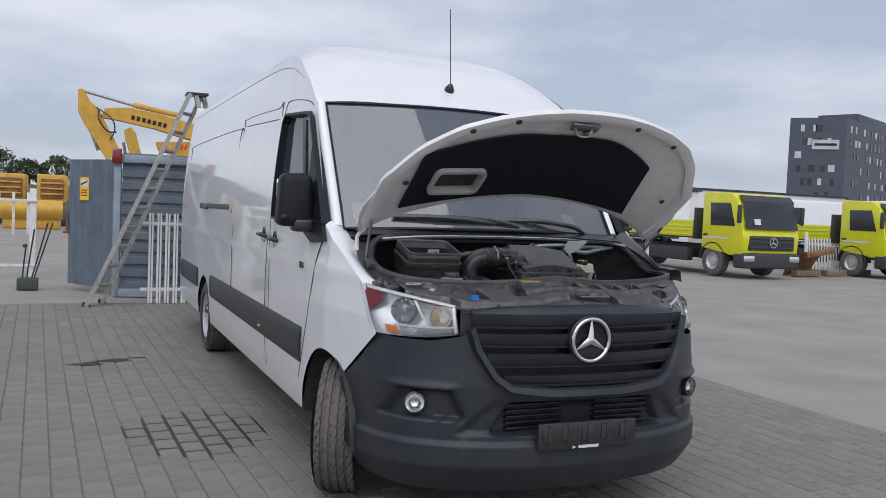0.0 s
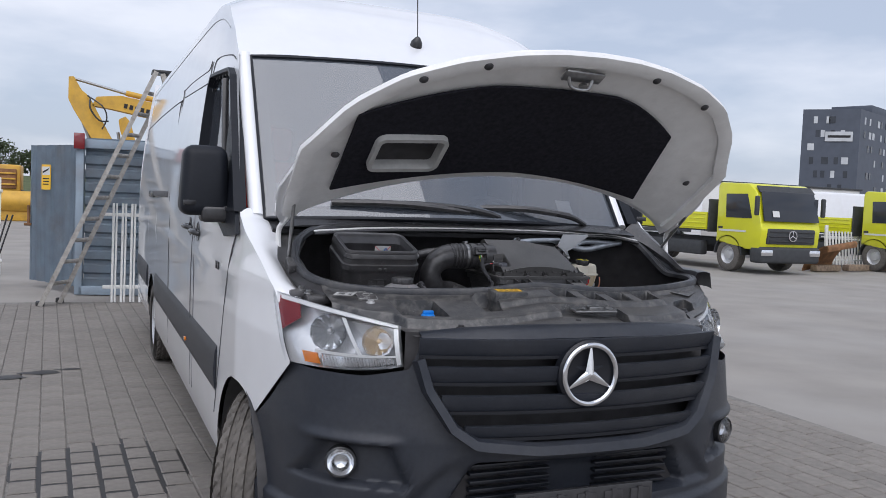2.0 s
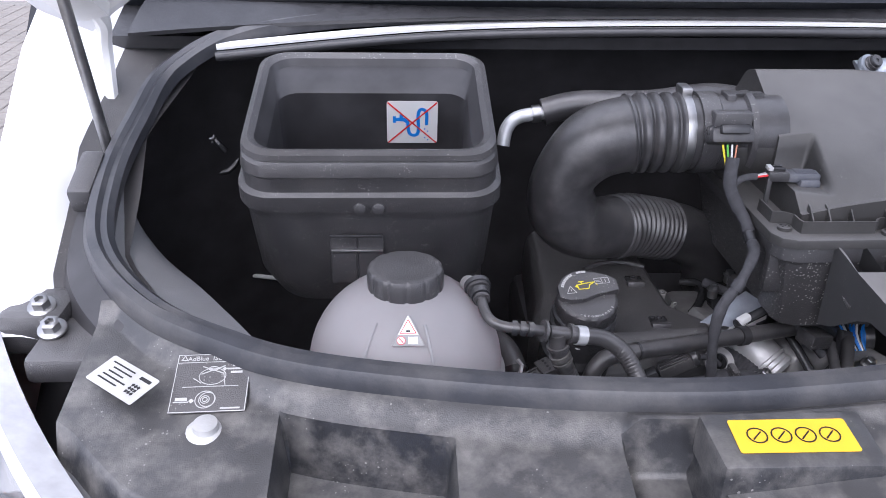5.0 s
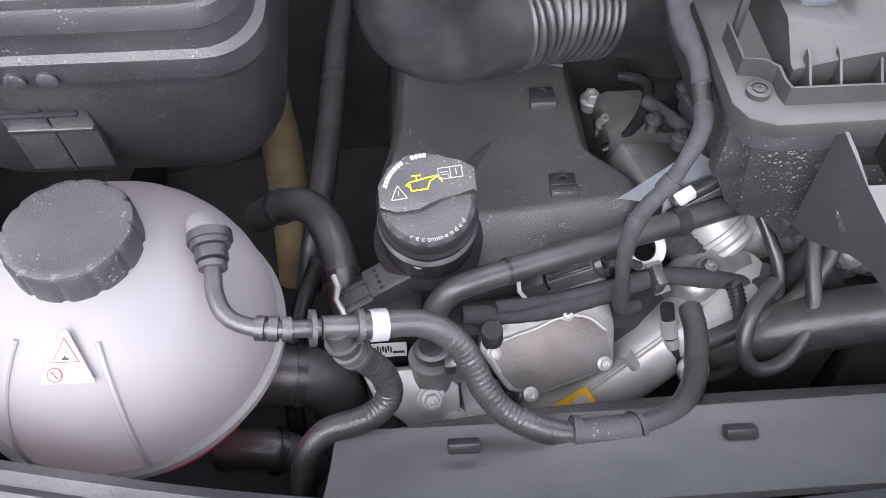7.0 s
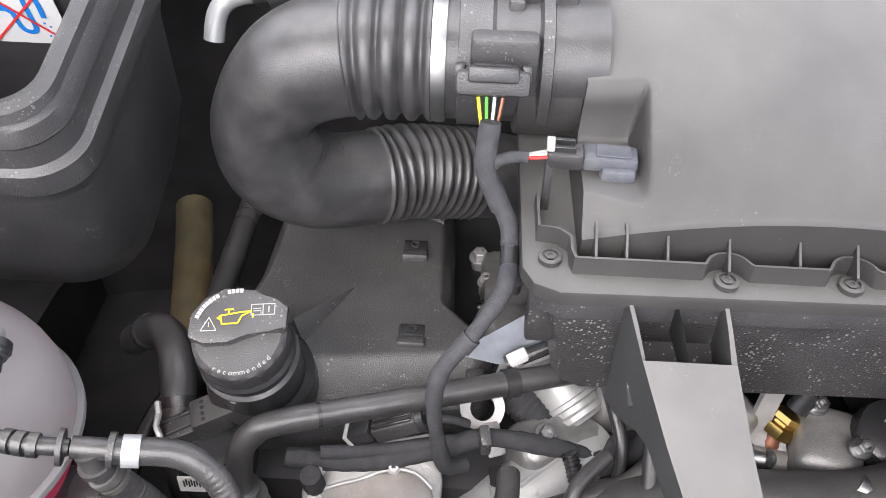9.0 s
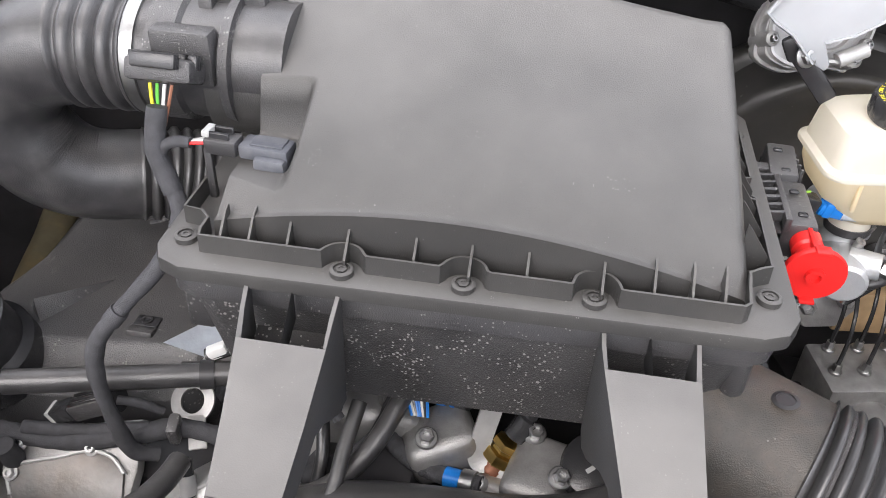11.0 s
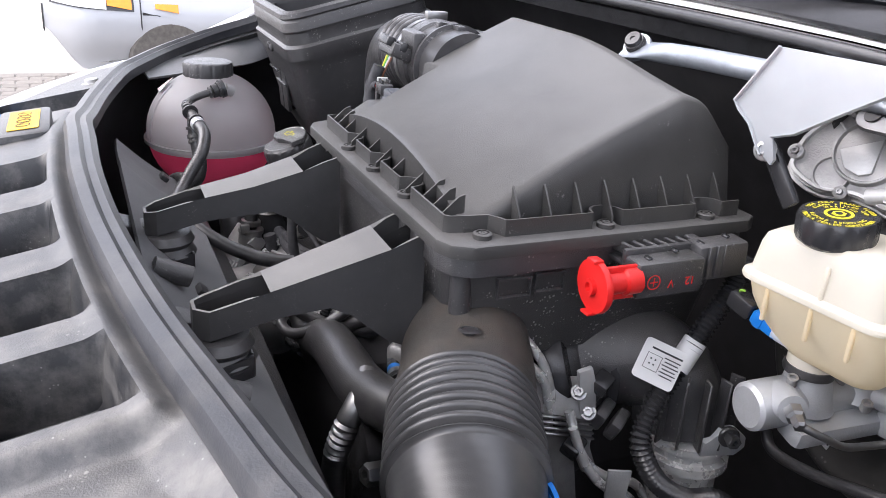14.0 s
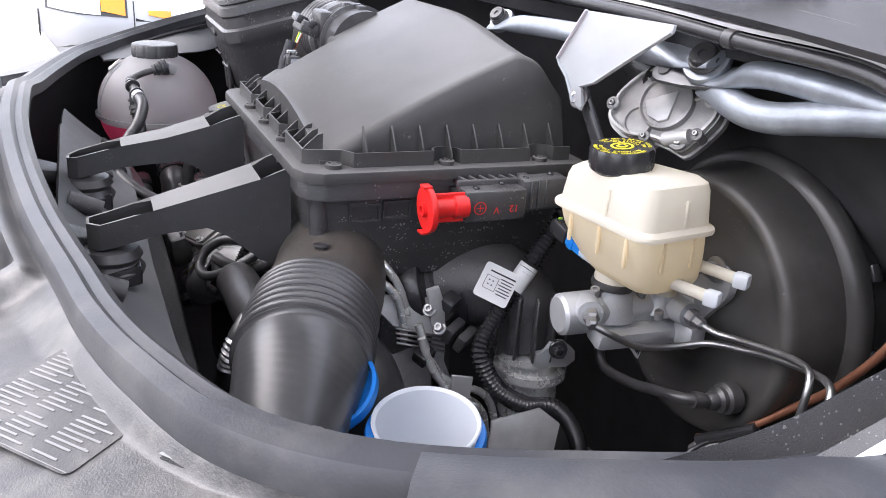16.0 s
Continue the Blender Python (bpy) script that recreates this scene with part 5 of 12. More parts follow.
# latch plate and screws on the carrier
bm = B()
c = Vector((0.13, 0.19, 1.128))
rbox(bm, tuple(c), (0.17, 0.05, 0.010), rot=(10, 0, -3), bev=0.004)
rbox(bm, tuple(c + Vector((0.0, 0.0, 0.010))), (0.05, 0.03, 0.012), rot=(10, 0, -3), bev=0.004)
lt = part("bonnet_latch", bm, M_STEEL, van, "steel bonnet latch plate")
for k in (-1, 1):
    bm = B()
    bolt(bm, c + Vector((0.055 * k, 0, 0.008)), (0, -0.15, 1), 0.008, 0.008)
    part("latch_bolt", bm, M_STEEL, lt)
for x, y in ((-0.40, 0.17), (0.02, 0.115), (0.42, 0.20), (0.62, 0.30), (-0.33, 0.33), (0.70, 0.38)):
    bm = B()
    lathe(bm, [(0.018, 0), (0.018, 0.004), (0.010, 0.006), (0.009, 0.012), (0.0001, 0.013)], (x, y, carrier_near(x, y) - 0.028), (0, -0.1, 1), 20)
    part("clip", bm, M_BLACK, van)
bm = B()
rbox(bm, (-0.640, 0.398, 1.118), (0.058, 0.060, 0.026), rot=(8, 0, -6), bev=0.004)
lamp_fix = part("lamp_fixing", bm, M_TRIM, van)
bm = B()
lathe(bm, [(0.019, 0.0), (0.018, 0.004), (0.012, 0.006), (0.011, 0.012), (0.0001, 0.013)], (-0.643, 0.406, 1.131), (0.0, -0.15, 1), 24)
part("fixing_bolt", bm, M_CASTW, lamp_fix)
# long information label: rows of worn print at the right end of the carrier
AXe, AYe = Vector((0.80, 0.60, 0.085)).normalized(), Vector((-0.86, 0.40, 0.085))
AYe = (AYe - AXe * AYe.dot(AXe)).normalized()
c = Vector((0.725, 0.450, carrier_near(0.725, 0.450) + 0.0010))
lab = sticker("info_label", c, 0.112, 0.088, AXe, AYe, M_DUSTY, label="worn grey information label with rows of print")
bm = B()
for k in range(19):
    for col in range(3):
        w_ = 0.031 - 0.005 * ((k * 2 + col) % 4)
        if (k + 3 * col) % 8 != 7:
            strip(bm, c, AXe, AYe, -0.0515 + 0.0355 * col + w_ / 2, 0.034 - 0.0040 * k, w_, 0.0014)
strip(bm, c, AXe, AYe, 0.024, 0.039, 0.022, 0.004)
strip(bm, c, AXe, AYe, 0.0, 0.0425, 0.108, 0.0005)
strip(bm, c, AXe, AYe, 0.0, -0.0425, 0.108, 0.0005)
part("label_print", bm, M_PALEINK, lab)
c2 = Vector((0.818, 0.508, carrier_near(0.818, 0.508) + 0.0005))
lab = sticker("hazard_label", c2, 0.030, 0.014, AXe, AYe, M_TRIM, label="black hazard label with a pale triangle")
bm = B()
prism(bm, [(-0.006, -0.005), (0.006, -0.005), (0, 0.006)], lambda a, b, h: on(c2, AXe, AYe)(a - 0.012, b, 0.0008 + h), 0.0003)
strip(bm, c2, AXe, AYe, 0.008, 0.003, 0.016, 0.0012)
strip(bm, c2, AXe, AYe, 0.008, -0.003, 0.014, 0.0012)
part("label_print", bm, M_PALEINK, lab)

# lamp brackets and wing edges at the sides
for sgn in (-1, 1):
    bm = B()
    rbox(bm, (sgn * 0.86, 0.60, 1.135), (0.07, 0.07, 0.05), bev=0.01)
    rbox(bm, (sgn * 0.80, 0.55, 1.13), (0.09, 0.09, 0.03), bev=0.008)
    lb = part("lamp_bracket", bm, M_PLASTIC, van)
    for k in range(2):
        bm = B()
        bolt(bm, (sgn * (0.85 - 0.02 * k), 0.585 - 0.03 * k, 1.160 - 0.01 * k), (0, -0.3, 1), 0.010, 0.010)
        part("bracket_bolt", bm, M_STEEL, lb)
    if sgn > 0:
        continue
    bm = B()
    rbox(bm, (-0.85, 0.77, 1.232), (0.030, 0.08, 0.035), rot=(20, 0, 0), bev=0.006)
    part("hinge_bracket", bm, M_PLASTIC, van)
# cowl panel and wipers
bm = B()
patch(bm, lambda u, v: (-0.84 + 1.68 * u, 1.055 + 0.09 * v - 0.05 * abs(2 * u - 1) ** 2 * (1 - v) + 0.06 * abs(2 * u - 1) ** 2 * v - 0.04, 1.392 + 0.035 * v + 0.010 * math.sin(math.pi * v) - 0.02 * abs(2 * u - 1) ** 3), 40, 6, thick=0.006)
part("cowl", bm, M_TRIM, van, "black plastic cowl below the windscreen")
bm = B()
CR = spline([Vector(p) for p in ((-.72, .945, 1.345), (-.4, .998, 1.364), (0, 1.010, 1.371), (.42, 1.002, 1.370), (.60, 1.0, 1.363), (.75, .992, 1.359), (.86, .955, 1.338))], 8)
sweep(bm, [p + Vector((0, 0.012, 0.015)) for p in CR], lambda i, s: [(-0.008, -0.006), (0.010, -0.004), (0.010, 0.0), (-0.008, -0.002)], up=Vector((0, -0.3, 1)))
part("cowl_edge", bm, M_PAINT_IN, van, "pale metal cowl edge")
bm = B()
tube(bm, CR, 0.0072, seg=12)
part("cowl_rail", bm, M_TRIM, van, "thin black rubber edge below the cowl")
bm = B()
rod(bm, (.588, 1.0, 1.3635), (.600, 1.0, 1.363), 0.0088)
part("rail_clip", bm, M_RUBBER, van)
for px, x0, x1 in ((0.20, -0.62, 0.0), (0.62, 0.05, 0.52)):
    bm = B()
    tube(bm, [(px, 1.06, 1.415), (px - 0.10, 1.03, 1.45), (px - 0.28, 1.035, 1.475), ((x0 + x1) / 2, 1.045, 1.482)], 0.013, seg=8)
    wp = part("wiper", bm, M_TRIM, van, "black wiper resting on the windscreen")
    bm = B()
    tube(bm, [(x0, 1.075, 1.475), ((x0 + x1) / 2, 1.030, 1.478), (x1, 1.035, 1.455)], 0.015, seg=8)
    part("blade", bm, M_RUBBER, wp)

# ---- coolant tank ----
TC, TR = Vector((-0.463, 0.590, 1.086)), 0.108
tank = thing("coolant_tank", TC - Vector((0, 0, TR)), "milky round coolant tank half full of pink coolant", "coolant tank")
prof = []
for k in range(25):
    a = -math.pi / 2 + math.pi * k / 24
    prof.append((max(0.0001, TR * math.cos(a)), TR * math.sin(a) * (0.96 if a > 0 else 1.0)))
LEVEL = -0.022
bm = B()
lathe(bm, [(math.sqrt(max(1e-8, TR * TR - LEVEL * LEVEL)), LEVEL)] + [q for q in prof if q[1] > LEVEL + 0.002], TC, (0, 0, 1), 56, caps=False)
shell = part("tank_shell", bm, M_TANK, tank)
bm = B()
lathe(bm, [q for q in prof if q[1] < LEVEL - 0.002] + [(math.sqrt(TR * TR - LEVEL * LEVEL), LEVEL)], TC, (0, 0, 1), 56, caps=False)
part("filled_shell", bm, M_TANKLOW, tank, "lower shell tinted by pink coolant")
bm = B()
line = [TC + Vector(((TR + 0.001) * math.cos(2 * math.pi * k / 64), (TR + 0.001) * math.sin(2 * math.pi * k / 64), -0.012)) for k in range(64)]
sweep(bm, line, lambda i, s: [(-0.002, -0.003), (0.004, -0.003), (0.004, 0.003), (-0.002, 0.003)], closed=True, up=Vector((0, 0, 1)))
part("weld_seam", bm, M_TANK, tank)
capc = TC + Vector((0, -0.002, 0.093))
bm = B()
lathe(bm, [(0.032, -0.02), (0.036, 0.0), (0.0405, 0.0012), (0.0412, 0.004), (0.0412, 0.021), (0.0395, 0.0248), (0.036, 0.0262), (0.033, 0.0258), (0.015, 0.0270), (0.0001, 0.0275)], capc, (0, 0, 1), 120,
      ripple=lambda k, r, h: r - (0.0013 if k % 10 < 2 and r > 0.039 else 0.0))
part("tank_cap", bm, M_PLASTIC, tank, "ribbed black screw cap")
bm = B()
rod(bm, (-.393, .614, 1.168), (-.387, .601, 1.174), 0.0105, 0.0100)
part("spout", bm, M_TANK, tank)
bm = B()
lathe(bm, [(0.020, -0.006), (0.0235, 0.0), (0.022, 0.005), (0.016, 0.008)], TC + Vector((-0.052, -0.052, -0.040)), (-0.6, -0.6, -0.2), 24)
part("side_nub", bm, M_TANKLOW, tank)
# warning triangle sticker
n = Vector((0.02, -0.66, 0.75)).normalized()
c = TC + n * (TR + 0.0006)
ax = Vector((1, 0, 0))
ay = n.cross(ax)
bm = B()
prism(bm, [(-0.0165, -0.0165), (0.0165, -0.0165), (0.002, 0.0155), (-0.002, 0.0155)], on(c, ax, ay), 0.0006)
tri = part("warning_triangle", bm, M_PALEINK, tank, "grey warning triangle with a red and white sign")
tri_at = on(c, ax, ay)


def tri_field(name, poly, h0, m_):
    bm = B()
    prism(bm, poly, lambda a, b, h: tri_at(a, b, h0 + h), 0.0002)
    part(name, bm, m_, tri)


M_FADED = mat("faded_red_print", (0.50, 0.06, 0.07), 0.6, var=0.12)
tri_field("triangle_field", [(-0.0105, -0.0050), (0.0105, -0.0050), (0.0006, 0.0146), (-0.0006, 0.0146)], 0.0007, M_WHITE)
tri_field("triangle_border", [(-0.0086, -0.0038), (0.0086, -0.0038), (0.0, 0.0118)], 0.0010, M_FADED)
tri_field("triangle_centre", [(-0.0072, -0.0030), (0.0072, -0.0030), (0.0, 0.0100)], 0.0013, M_WHITE)
tri_field("triangle_icon", [(-0.0020, -0.0022), (0.0020, -0.0022), (0.0022, -0.0004), (0.0006, -0.0008), (0.0, 0.0016), (-0.0008, -0.0008), (-0.0022, -0.0002)], 0.0016, M_INK)
tri_field("round_sign", [(0.0046 * math.cos(2 * math.pi * k / 20) - 0.0072, 0.0046 * math.sin(2 * math.pi * k / 20) - 0.0110) for k in range(20)], 0.0007, M_FADED)
tri_field("round_sign_field", [(0.0038 * math.cos(2 * math.pi * k / 20) - 0.0072, 0.0038 * math.sin(2 * math.pi * k / 20) - 0.0110) for k in range(20)], 0.0010, M_WHITE)
tri_field("round_sign_bar", [(-0.0096, -0.0090), (-0.0088, -0.0084), (-0.0048, -0.0130), (-0.0056, -0.0136)], 0.0013, M_FADED)
tri_field("book_sign", [(0.0000, -0.0145), (0.0098, -0.0145), (0.0098, -0.0070), (0.0055, -0.0074), (0.0049, -0.0078), (0.0043, -0.0074), (0.0000, -0.0070)], 0.0007, M_WHITE)
# moulded ridges on the shell
for dx in (-0.045, 0.028):
    bm = B()
    pts = []
    for k in range(8):
        el = radians(52 - 9 * k)
        az = radians(-90 + dx * 600)
        pts.append(TC + Vector((math.cos(el) * math.cos(az), math.cos(el) * math.sin(az), math.sin(el) * 0.97)) * (TR + 0.0005))
    tube(bm, pts, 0.0018, seg=6)
    part("ridge", bm, M_TANK, tank)

# ---- hoses round the tank ----
def hose(name, pts, r, label, material=None, wave=None, seg=14, category="hose", clamps=()):
    lo = min(pts, key=lambda p: p[2])
    th = thing(name, lo, label, category)
    bm = B()
    tube(bm, pts, r, seg=seg, step=0.006 if wave is None else 0.0015, wave=wave)
    part("hose_body", bm, material or M_RUBBER, th)
    line = resample(spline(pts, 8), 0.004)
    for fr_, w_, m_, extra in clamps:
        i = int(fr_ * (len(line) - 2))
        a, b = line[i], line[i + 1]
        d = (b - a).normalized()
        bm = B()
        q = r + extra
        lathe(bm, [(r * 0.9, -w_ / 2), (q, -w_ / 2), (q, w_ / 2), (r * 0.9, w_ / 2)], a, d, 24)
        part("clamp", bm, m_, th)
    return th


hose("overflow_hose", [(-.384, .598, 1.174), (-.381, .580, 1.169), (-.379, .562, 1.164), (-.372, .548, 1.159), (-.358, .540, 1.157), (-.336, .537, 1.156), (-.313, .540, 1.151)], 0.0058, "thin black overflow hose on the tank spout",
     clamps=((0.01, 0.006, M_DUSTY, 0.0090), (0.06, 0.006, M_PLASTIC, 0.0070), (0.12, 0.008, M_DUSTY, 0.0048), (0.18, 0.004, M_PLASTIC, 0.0035), (0.72, 0.006, M_DUSTY, 0.0022), (0.79, 0.006, M_DUSTY, 0.0022), (0.86, 0.006, M_DUSTY, 0.0022), (0.97, 0.0032, M_PLASTIC, 0.0062)))
hose("coolant_hose", [(-.312, .541, 1.150), (-.281, .545, 1.143), (-.250, .550, 1.135), (-.230, .546, 1.122), (-.218, .537, 1.106), (-.208, .523, 1.088), (-.190, .510, 1.073), (-.155, .498, 1.067), (-.108, .501, 1.062), (-.073, .516, 1.052), (-.048, .546, 1.036), (-.034, .580, 1.022), (-.027, .606, 1.016), (-.025, .630, 1.012)],
     0.0093, "curved black coolant hose with a silver clamp", wave=lambda s: (0.80 if s < 0.024 else 1.0) + (0.034 * math.sin(s * 1500) if 0.085 < s < 0.20 else 0.0) + (0.05 if s > 0.36 else 0.0),
     clamps=((0.062, 0.004, M_PLASTIC, 0.0022), (0.088, 0.011, M_ALUW, 0.0014), (0.545, 0.046, M_PLASTIC, 0.0026), (0.50, 0.006, M_PLASTIC, 0.0040), (0.60, 0.004, M_PLASTIC, 0.0040)))
hose("lower_hose", [(-.303, .542, 1.147), (-.299, .542, 1.123), (-.288, .545, 1.098), (-.278, .546, 1.076), (-.275, .540, 1.058), (-.284, .531, 1.050), (-.300, .524, 1.049), (-.322, .518, 1.046), (-.336, .505, 1.034), (-.341, .486, 1.000), (-.342, .47, .93)], 0.0098,
     "ribbed black hose turning down below the tank", wave=lambda s: 1.0 + (0.034 * math.sin(s * 1500) if 0.045 < s < 0.14 else 0.0), clamps=((0.06, 0.004, M_PLASTIC, 0.0025), (0.10, 0.006, M_DUSTY, 0.0020), (0.14, 0.004, M_DUSTY, 0.0020)))
hose("breather_hose", [(-.415, .822, .93), (-.380, .800, .972), (-.356, .778, .995), (-.338, .752, 1.004), (-.325, .720, 1.002), (-.318, .69, .985), (-.315, .665, .95), (-.315, .655, .88)], 0.0165, "thick black rubber breather hose", clamps=((0.16, 0.008, M_TRIM, 0.002), (0.62, 0.010, M_TRIM, 0.002)))
hose("side_hose", [(-.345, .742, .955), (-.358, .715, .945), (-.368, .68, .93), (-.372, .63, .91), (-.372, .60, .86)], 0.009, "dark brown rubber hose beside the breather", M_TRIM, clamps=((0.04, 0.006, M_TAPE, 0.002),))
hose("vertical_hose", [(-.335, 1.16, .945), (-.342, 1.10, .931), (-.348, 1.0, .916), (-.355, .90, .900), (-.364, .83, .88), (-.375, .79, .84)], 0.0150, "black printed hose beside the engine cover", clamps=((0.30, 0.004, M_TAPE, 0.0006), (0.335, 0.002, M_TAPE, 0.0006)))
hose("front_pipe", [(-.243, .606, .92), (-.243, .613, .985), (-.241, .620, 1.030), (-.230, .627, 1.051), (-.208, .635, 1.058), (-.12, .666, 1.051), (-.04, .694, 1.044), (.044, .724, 1.037), (.10, .745, 1.030), (.14, .77, 1.0)], 0.0106, "long black coolant pipe across the engine",
     clamps=((0.66, 0.012, M_BLACK, 0.0022), (0.36, 0.003, M_TRIM, 0.0008)))
hose("stub_hose", [(-.415, .602, .985), (-.385, .602, .985), (-.36, .602, .982), (-.340, .603, .972), (-.328, .604, .945), (-.326, .606, .90)], 0.0255, "short black stub hose under the tank", clamps=((0.25, 0.004, M_TAPE, 0.0015), (0.42, 0.008, M_TRIM, 0.003)))
hose("lower_elbow", [(-.42, .55, .955), (-.385, .548, .958), (-.362, .548, .945), (-.352, .55, .91)], 0.017, "dark rubber elbow under the tank", clamps=((0.5, 0.006, M_TRIM, 0.003),))

# ---- engine cover and oil filler ----
cover = thing("engine_cover", (-0.15, 0.8, 0.85), "black plastic engine cover with clip holes", "engine cover")
XL = [(.66, -.262), (.72, -.283), (.785, -.286), (.84, -.272), (.98, -.262), (1.06, -.258)]
XR = [(.66, -.080), (.70, -.058), (.745, -.041), (.766, -.040), (.808, -.080), (.93, -.083), (1.06, -.090)]


def cover_top(u, v):
    """The moulded top: a level field, a nose sloping to the front, rolled flanks."""
    x_ = -.262 + .21 * u
    y0 = .682 + .17 * (x_ + .219)
    y = y0 + (1.045 - y0) * v ** 1.4
    a, b = lerp_table(XL, y), lerp_table(XR, y)
    w = b - a
    t = (u - 0.08) / 0.84
    x = a + w * min(1.0, max(0.0, t))
    z = 1.027 - 0.95 * max(0.0, y0 + .040 - y) + 0.010 * smooth_step(.80, .98, y) * smooth_step(-.20, -.27, x)
    e = min(x - a, b - x)
    z -= 0.012 * (1 - smooth_step(0.0, 0.012, e))
    out = max(0.0, -t, t - 1.0) / 0.095
    return (x + math.copysign(0.004, t - 0.5) * min(1, out * 3), y, z - 0.10 * out - (0.06 if v <= 0.0 else 0.0))


bm = B()
patch(bm, cover_top, 70, 60)
part("cover_body", bm, M_PLASTIC, cover, smooth=50)
for x, y, z in ((-.115, .757, 1.026), (-.120, .873, 1.028)):
    bm = B()
    rbox(bm, (x, y - 0.004, z), (0.026, 0.013, 0.010), rot=(-14, 0, 0), bev=0.002)
    part("clip_tab", bm, M_PLASTIC, cover)
    bm = B()
    rbox(bm, (x, y + 0.010, z + 0.0014), (0.024, 0.015, 0.004), bev=0.0015)
    part("clip_field", bm, M_TRIM, cover)
    bm = B()
    lathe(bm, [(0.0052, 0), (0.0052, 0.0042), (0.0035, 0.0042), (0.0030, 0.001)], (x, y + 0.010, z + 0.001), (0, 0, 1), 14)
    part("clip_hole", bm, M_BLACK, cover)
bm = B()
v_ = [bm.verts.new(q) for q in ((-.236, .766, 1.020), (-.210, .742, 1.020), (-.222, .757, 1.047), (-.166, .834, 1.024))]
for q in ((0, 1, 2), (1, 3, 2), (3, 0, 2), (0, 3, 1)):
    bm.faces.new([v_[k] for k in q])
bmesh.ops.bevel(bm, geom=bm.edges[:], offset=0.002, segments=2, profile=0.5, affect="EDGES", clamp_overlap=True)
part("cover_fin", bm, M_PLASTIC, cover)
bm = B()
tube(bm, [(-.186, .922, 1.026), (-.160, .934, 1.030), (-.125, .936, 1.031), (-.092, .926, 1.028)], 0.0045, seg=8, step=0.006)
part("cover_rib", bm, M_PLASTIC, cover)
bm = B()
rbox(bm, (-.134, .945, 1.034), (0.026, 0.006, 0.007), rot=(0, 0, -18), bev=0.001)
part("clip_slot", bm, M_BLACK, cover)
bm = B()
rbox(bm, (-.055, .722, 1.022), (0.016, 0.010, 0.010), rot=(0, 0, 6), bev=0.002)
part("clip_tab", bm, M_DUSTY, cover)
OC = Vector((-0.241, 0.675, 1.106))
oax = Vector((0.0, -0.34, 0.94)).normalized()
oil = thing("oil_filler", OC + Vector((0, 0, -0.09)), "black oil filler neck with a printed screw cap", "oil filler")
bm = B()
lathe(bm, [(0.047, -0.115), (0.047, -0.075), (0.040, -0.068), (0.038, -0.034), (0.041, -0.031), (0.041, -0.027), (0.0375, -0.025), (0.0375, -0.020), (0.0395, -0.018), (0.0395, -0.012), (0.034, -0.006)], OC, oax, 48)
part("filler_neck", bm, M_TRIM, oil)
for q_ in ((-.226, .668, 1.050), (-.250, .662, 1.048)):
    bm = B()
    rbox(bm, q_, (0.010, 0.008, 0.016), rot=(20, 0, 12), bev=0.0015)
    bolt(bm, Vector(q_) + Vector((0, -0.003, 0.008)), (0.1, -0.4, 0.9), 0.0040, 0.005)
    part("neck_bolt", bm, M_CASTW, oil)
bm = B()
lathe(bm, [(0.0355, -0.012), (0.0375, -0.008), (0.0380, 0.006), (0.0368, 0.012), (0.033, 0.0155), (0.0001, 0.016)], OC, oax, 64, ripple=lambda k, r, h: r - (0.0007 if k % 4 < 2 and r > 0.0374 else 0.0))
ocap = part("oil_cap", bm, M_PLASTIC, oil, "black oil cap with printed symbols")
R3 = frame_of(oax)
ox = Vector((1, 0.12, 0)).normalized()
ox = (ox - oax * ox.dot(oax)).normalized()
oy = oax.cross(ox)
top = OC + oax * 0.0162
bm = B()
grip = [(-0.037, -0.004), (-0.025, -0.010), (-0.006, -0.010), (0.010, -0.004), (0.022, -0.001), (0.038, -0.002), (0.0395, 0.018), (0.030, 0.024), (0.014, 0.033), (-0.010, 0.036), (-0.026, 0.028), (-0.036, 0.014)]
prism(bm, grip, on(top, ox, oy), 0.007, bev=0.002)
part("cap_grip", bm, M_PLASTIC, ocap)
t2 = top + oax * 0.0074
bm = B()
for p, q in (((-.010, .006), (-.009, -.001)), ((-.009, -.001), (.003, -.001)), ((.003, -.001), (.006, .005)), ((.006, .005), (.013, .0085)), ((.013, .0085), (.006, .0082)), ((.006, .0082), (-.010, .006)), ((-.010, .006), (-.0125, .004)), ((-.0125, .004), (-.0095, .002)), ((-.004, .0075), (-.004, .0105)), ((-.007, .0108), (-.001, .0108)), ((.0145, .006), (.0145, .0035))):
    L = math.hypot(q[0] - p[0], q[1] - p[1])
    strip(bm, t2, ox, oy, (p[0] + q[0]) / 2 - 0.002, (p[1] + q[1]) / 2 + 0.006, L + 0.001, 0.0012, z=0.0, rot=math.degrees(math.atan2(q[1] - p[1], q[0] - p[0])))
part("can_symbol", bm, M_YINK, ocap)
bm = B()
for a, b, w, h in ((0.020, 0.0155, 0.0007, 0.009), (0.0155, 0.020, 0.009, 0.0007), (0.0245, 0.020, 0.009, 0.0007), (0.0155, 0.011, 0.009, 0.0007), (0.0245, 0.011, 0.009, 0.0007), (0.011, 0.0155, 0.0007, 0.009), (0.029, 0.0155, 0.0007, 0.009),
                   (0.0155, 0.0165, 0.006, 0.0006), (0.0155, 0.0145, 0.006, 0.0006), (0.0245, 0.0155, 0.0008, 0.005)):
    strip(bm, t2, ox, oy, a, b, w, h, z=0.0)
part("book_symbol", bm, M_GREYINK, ocap)
bm = B()
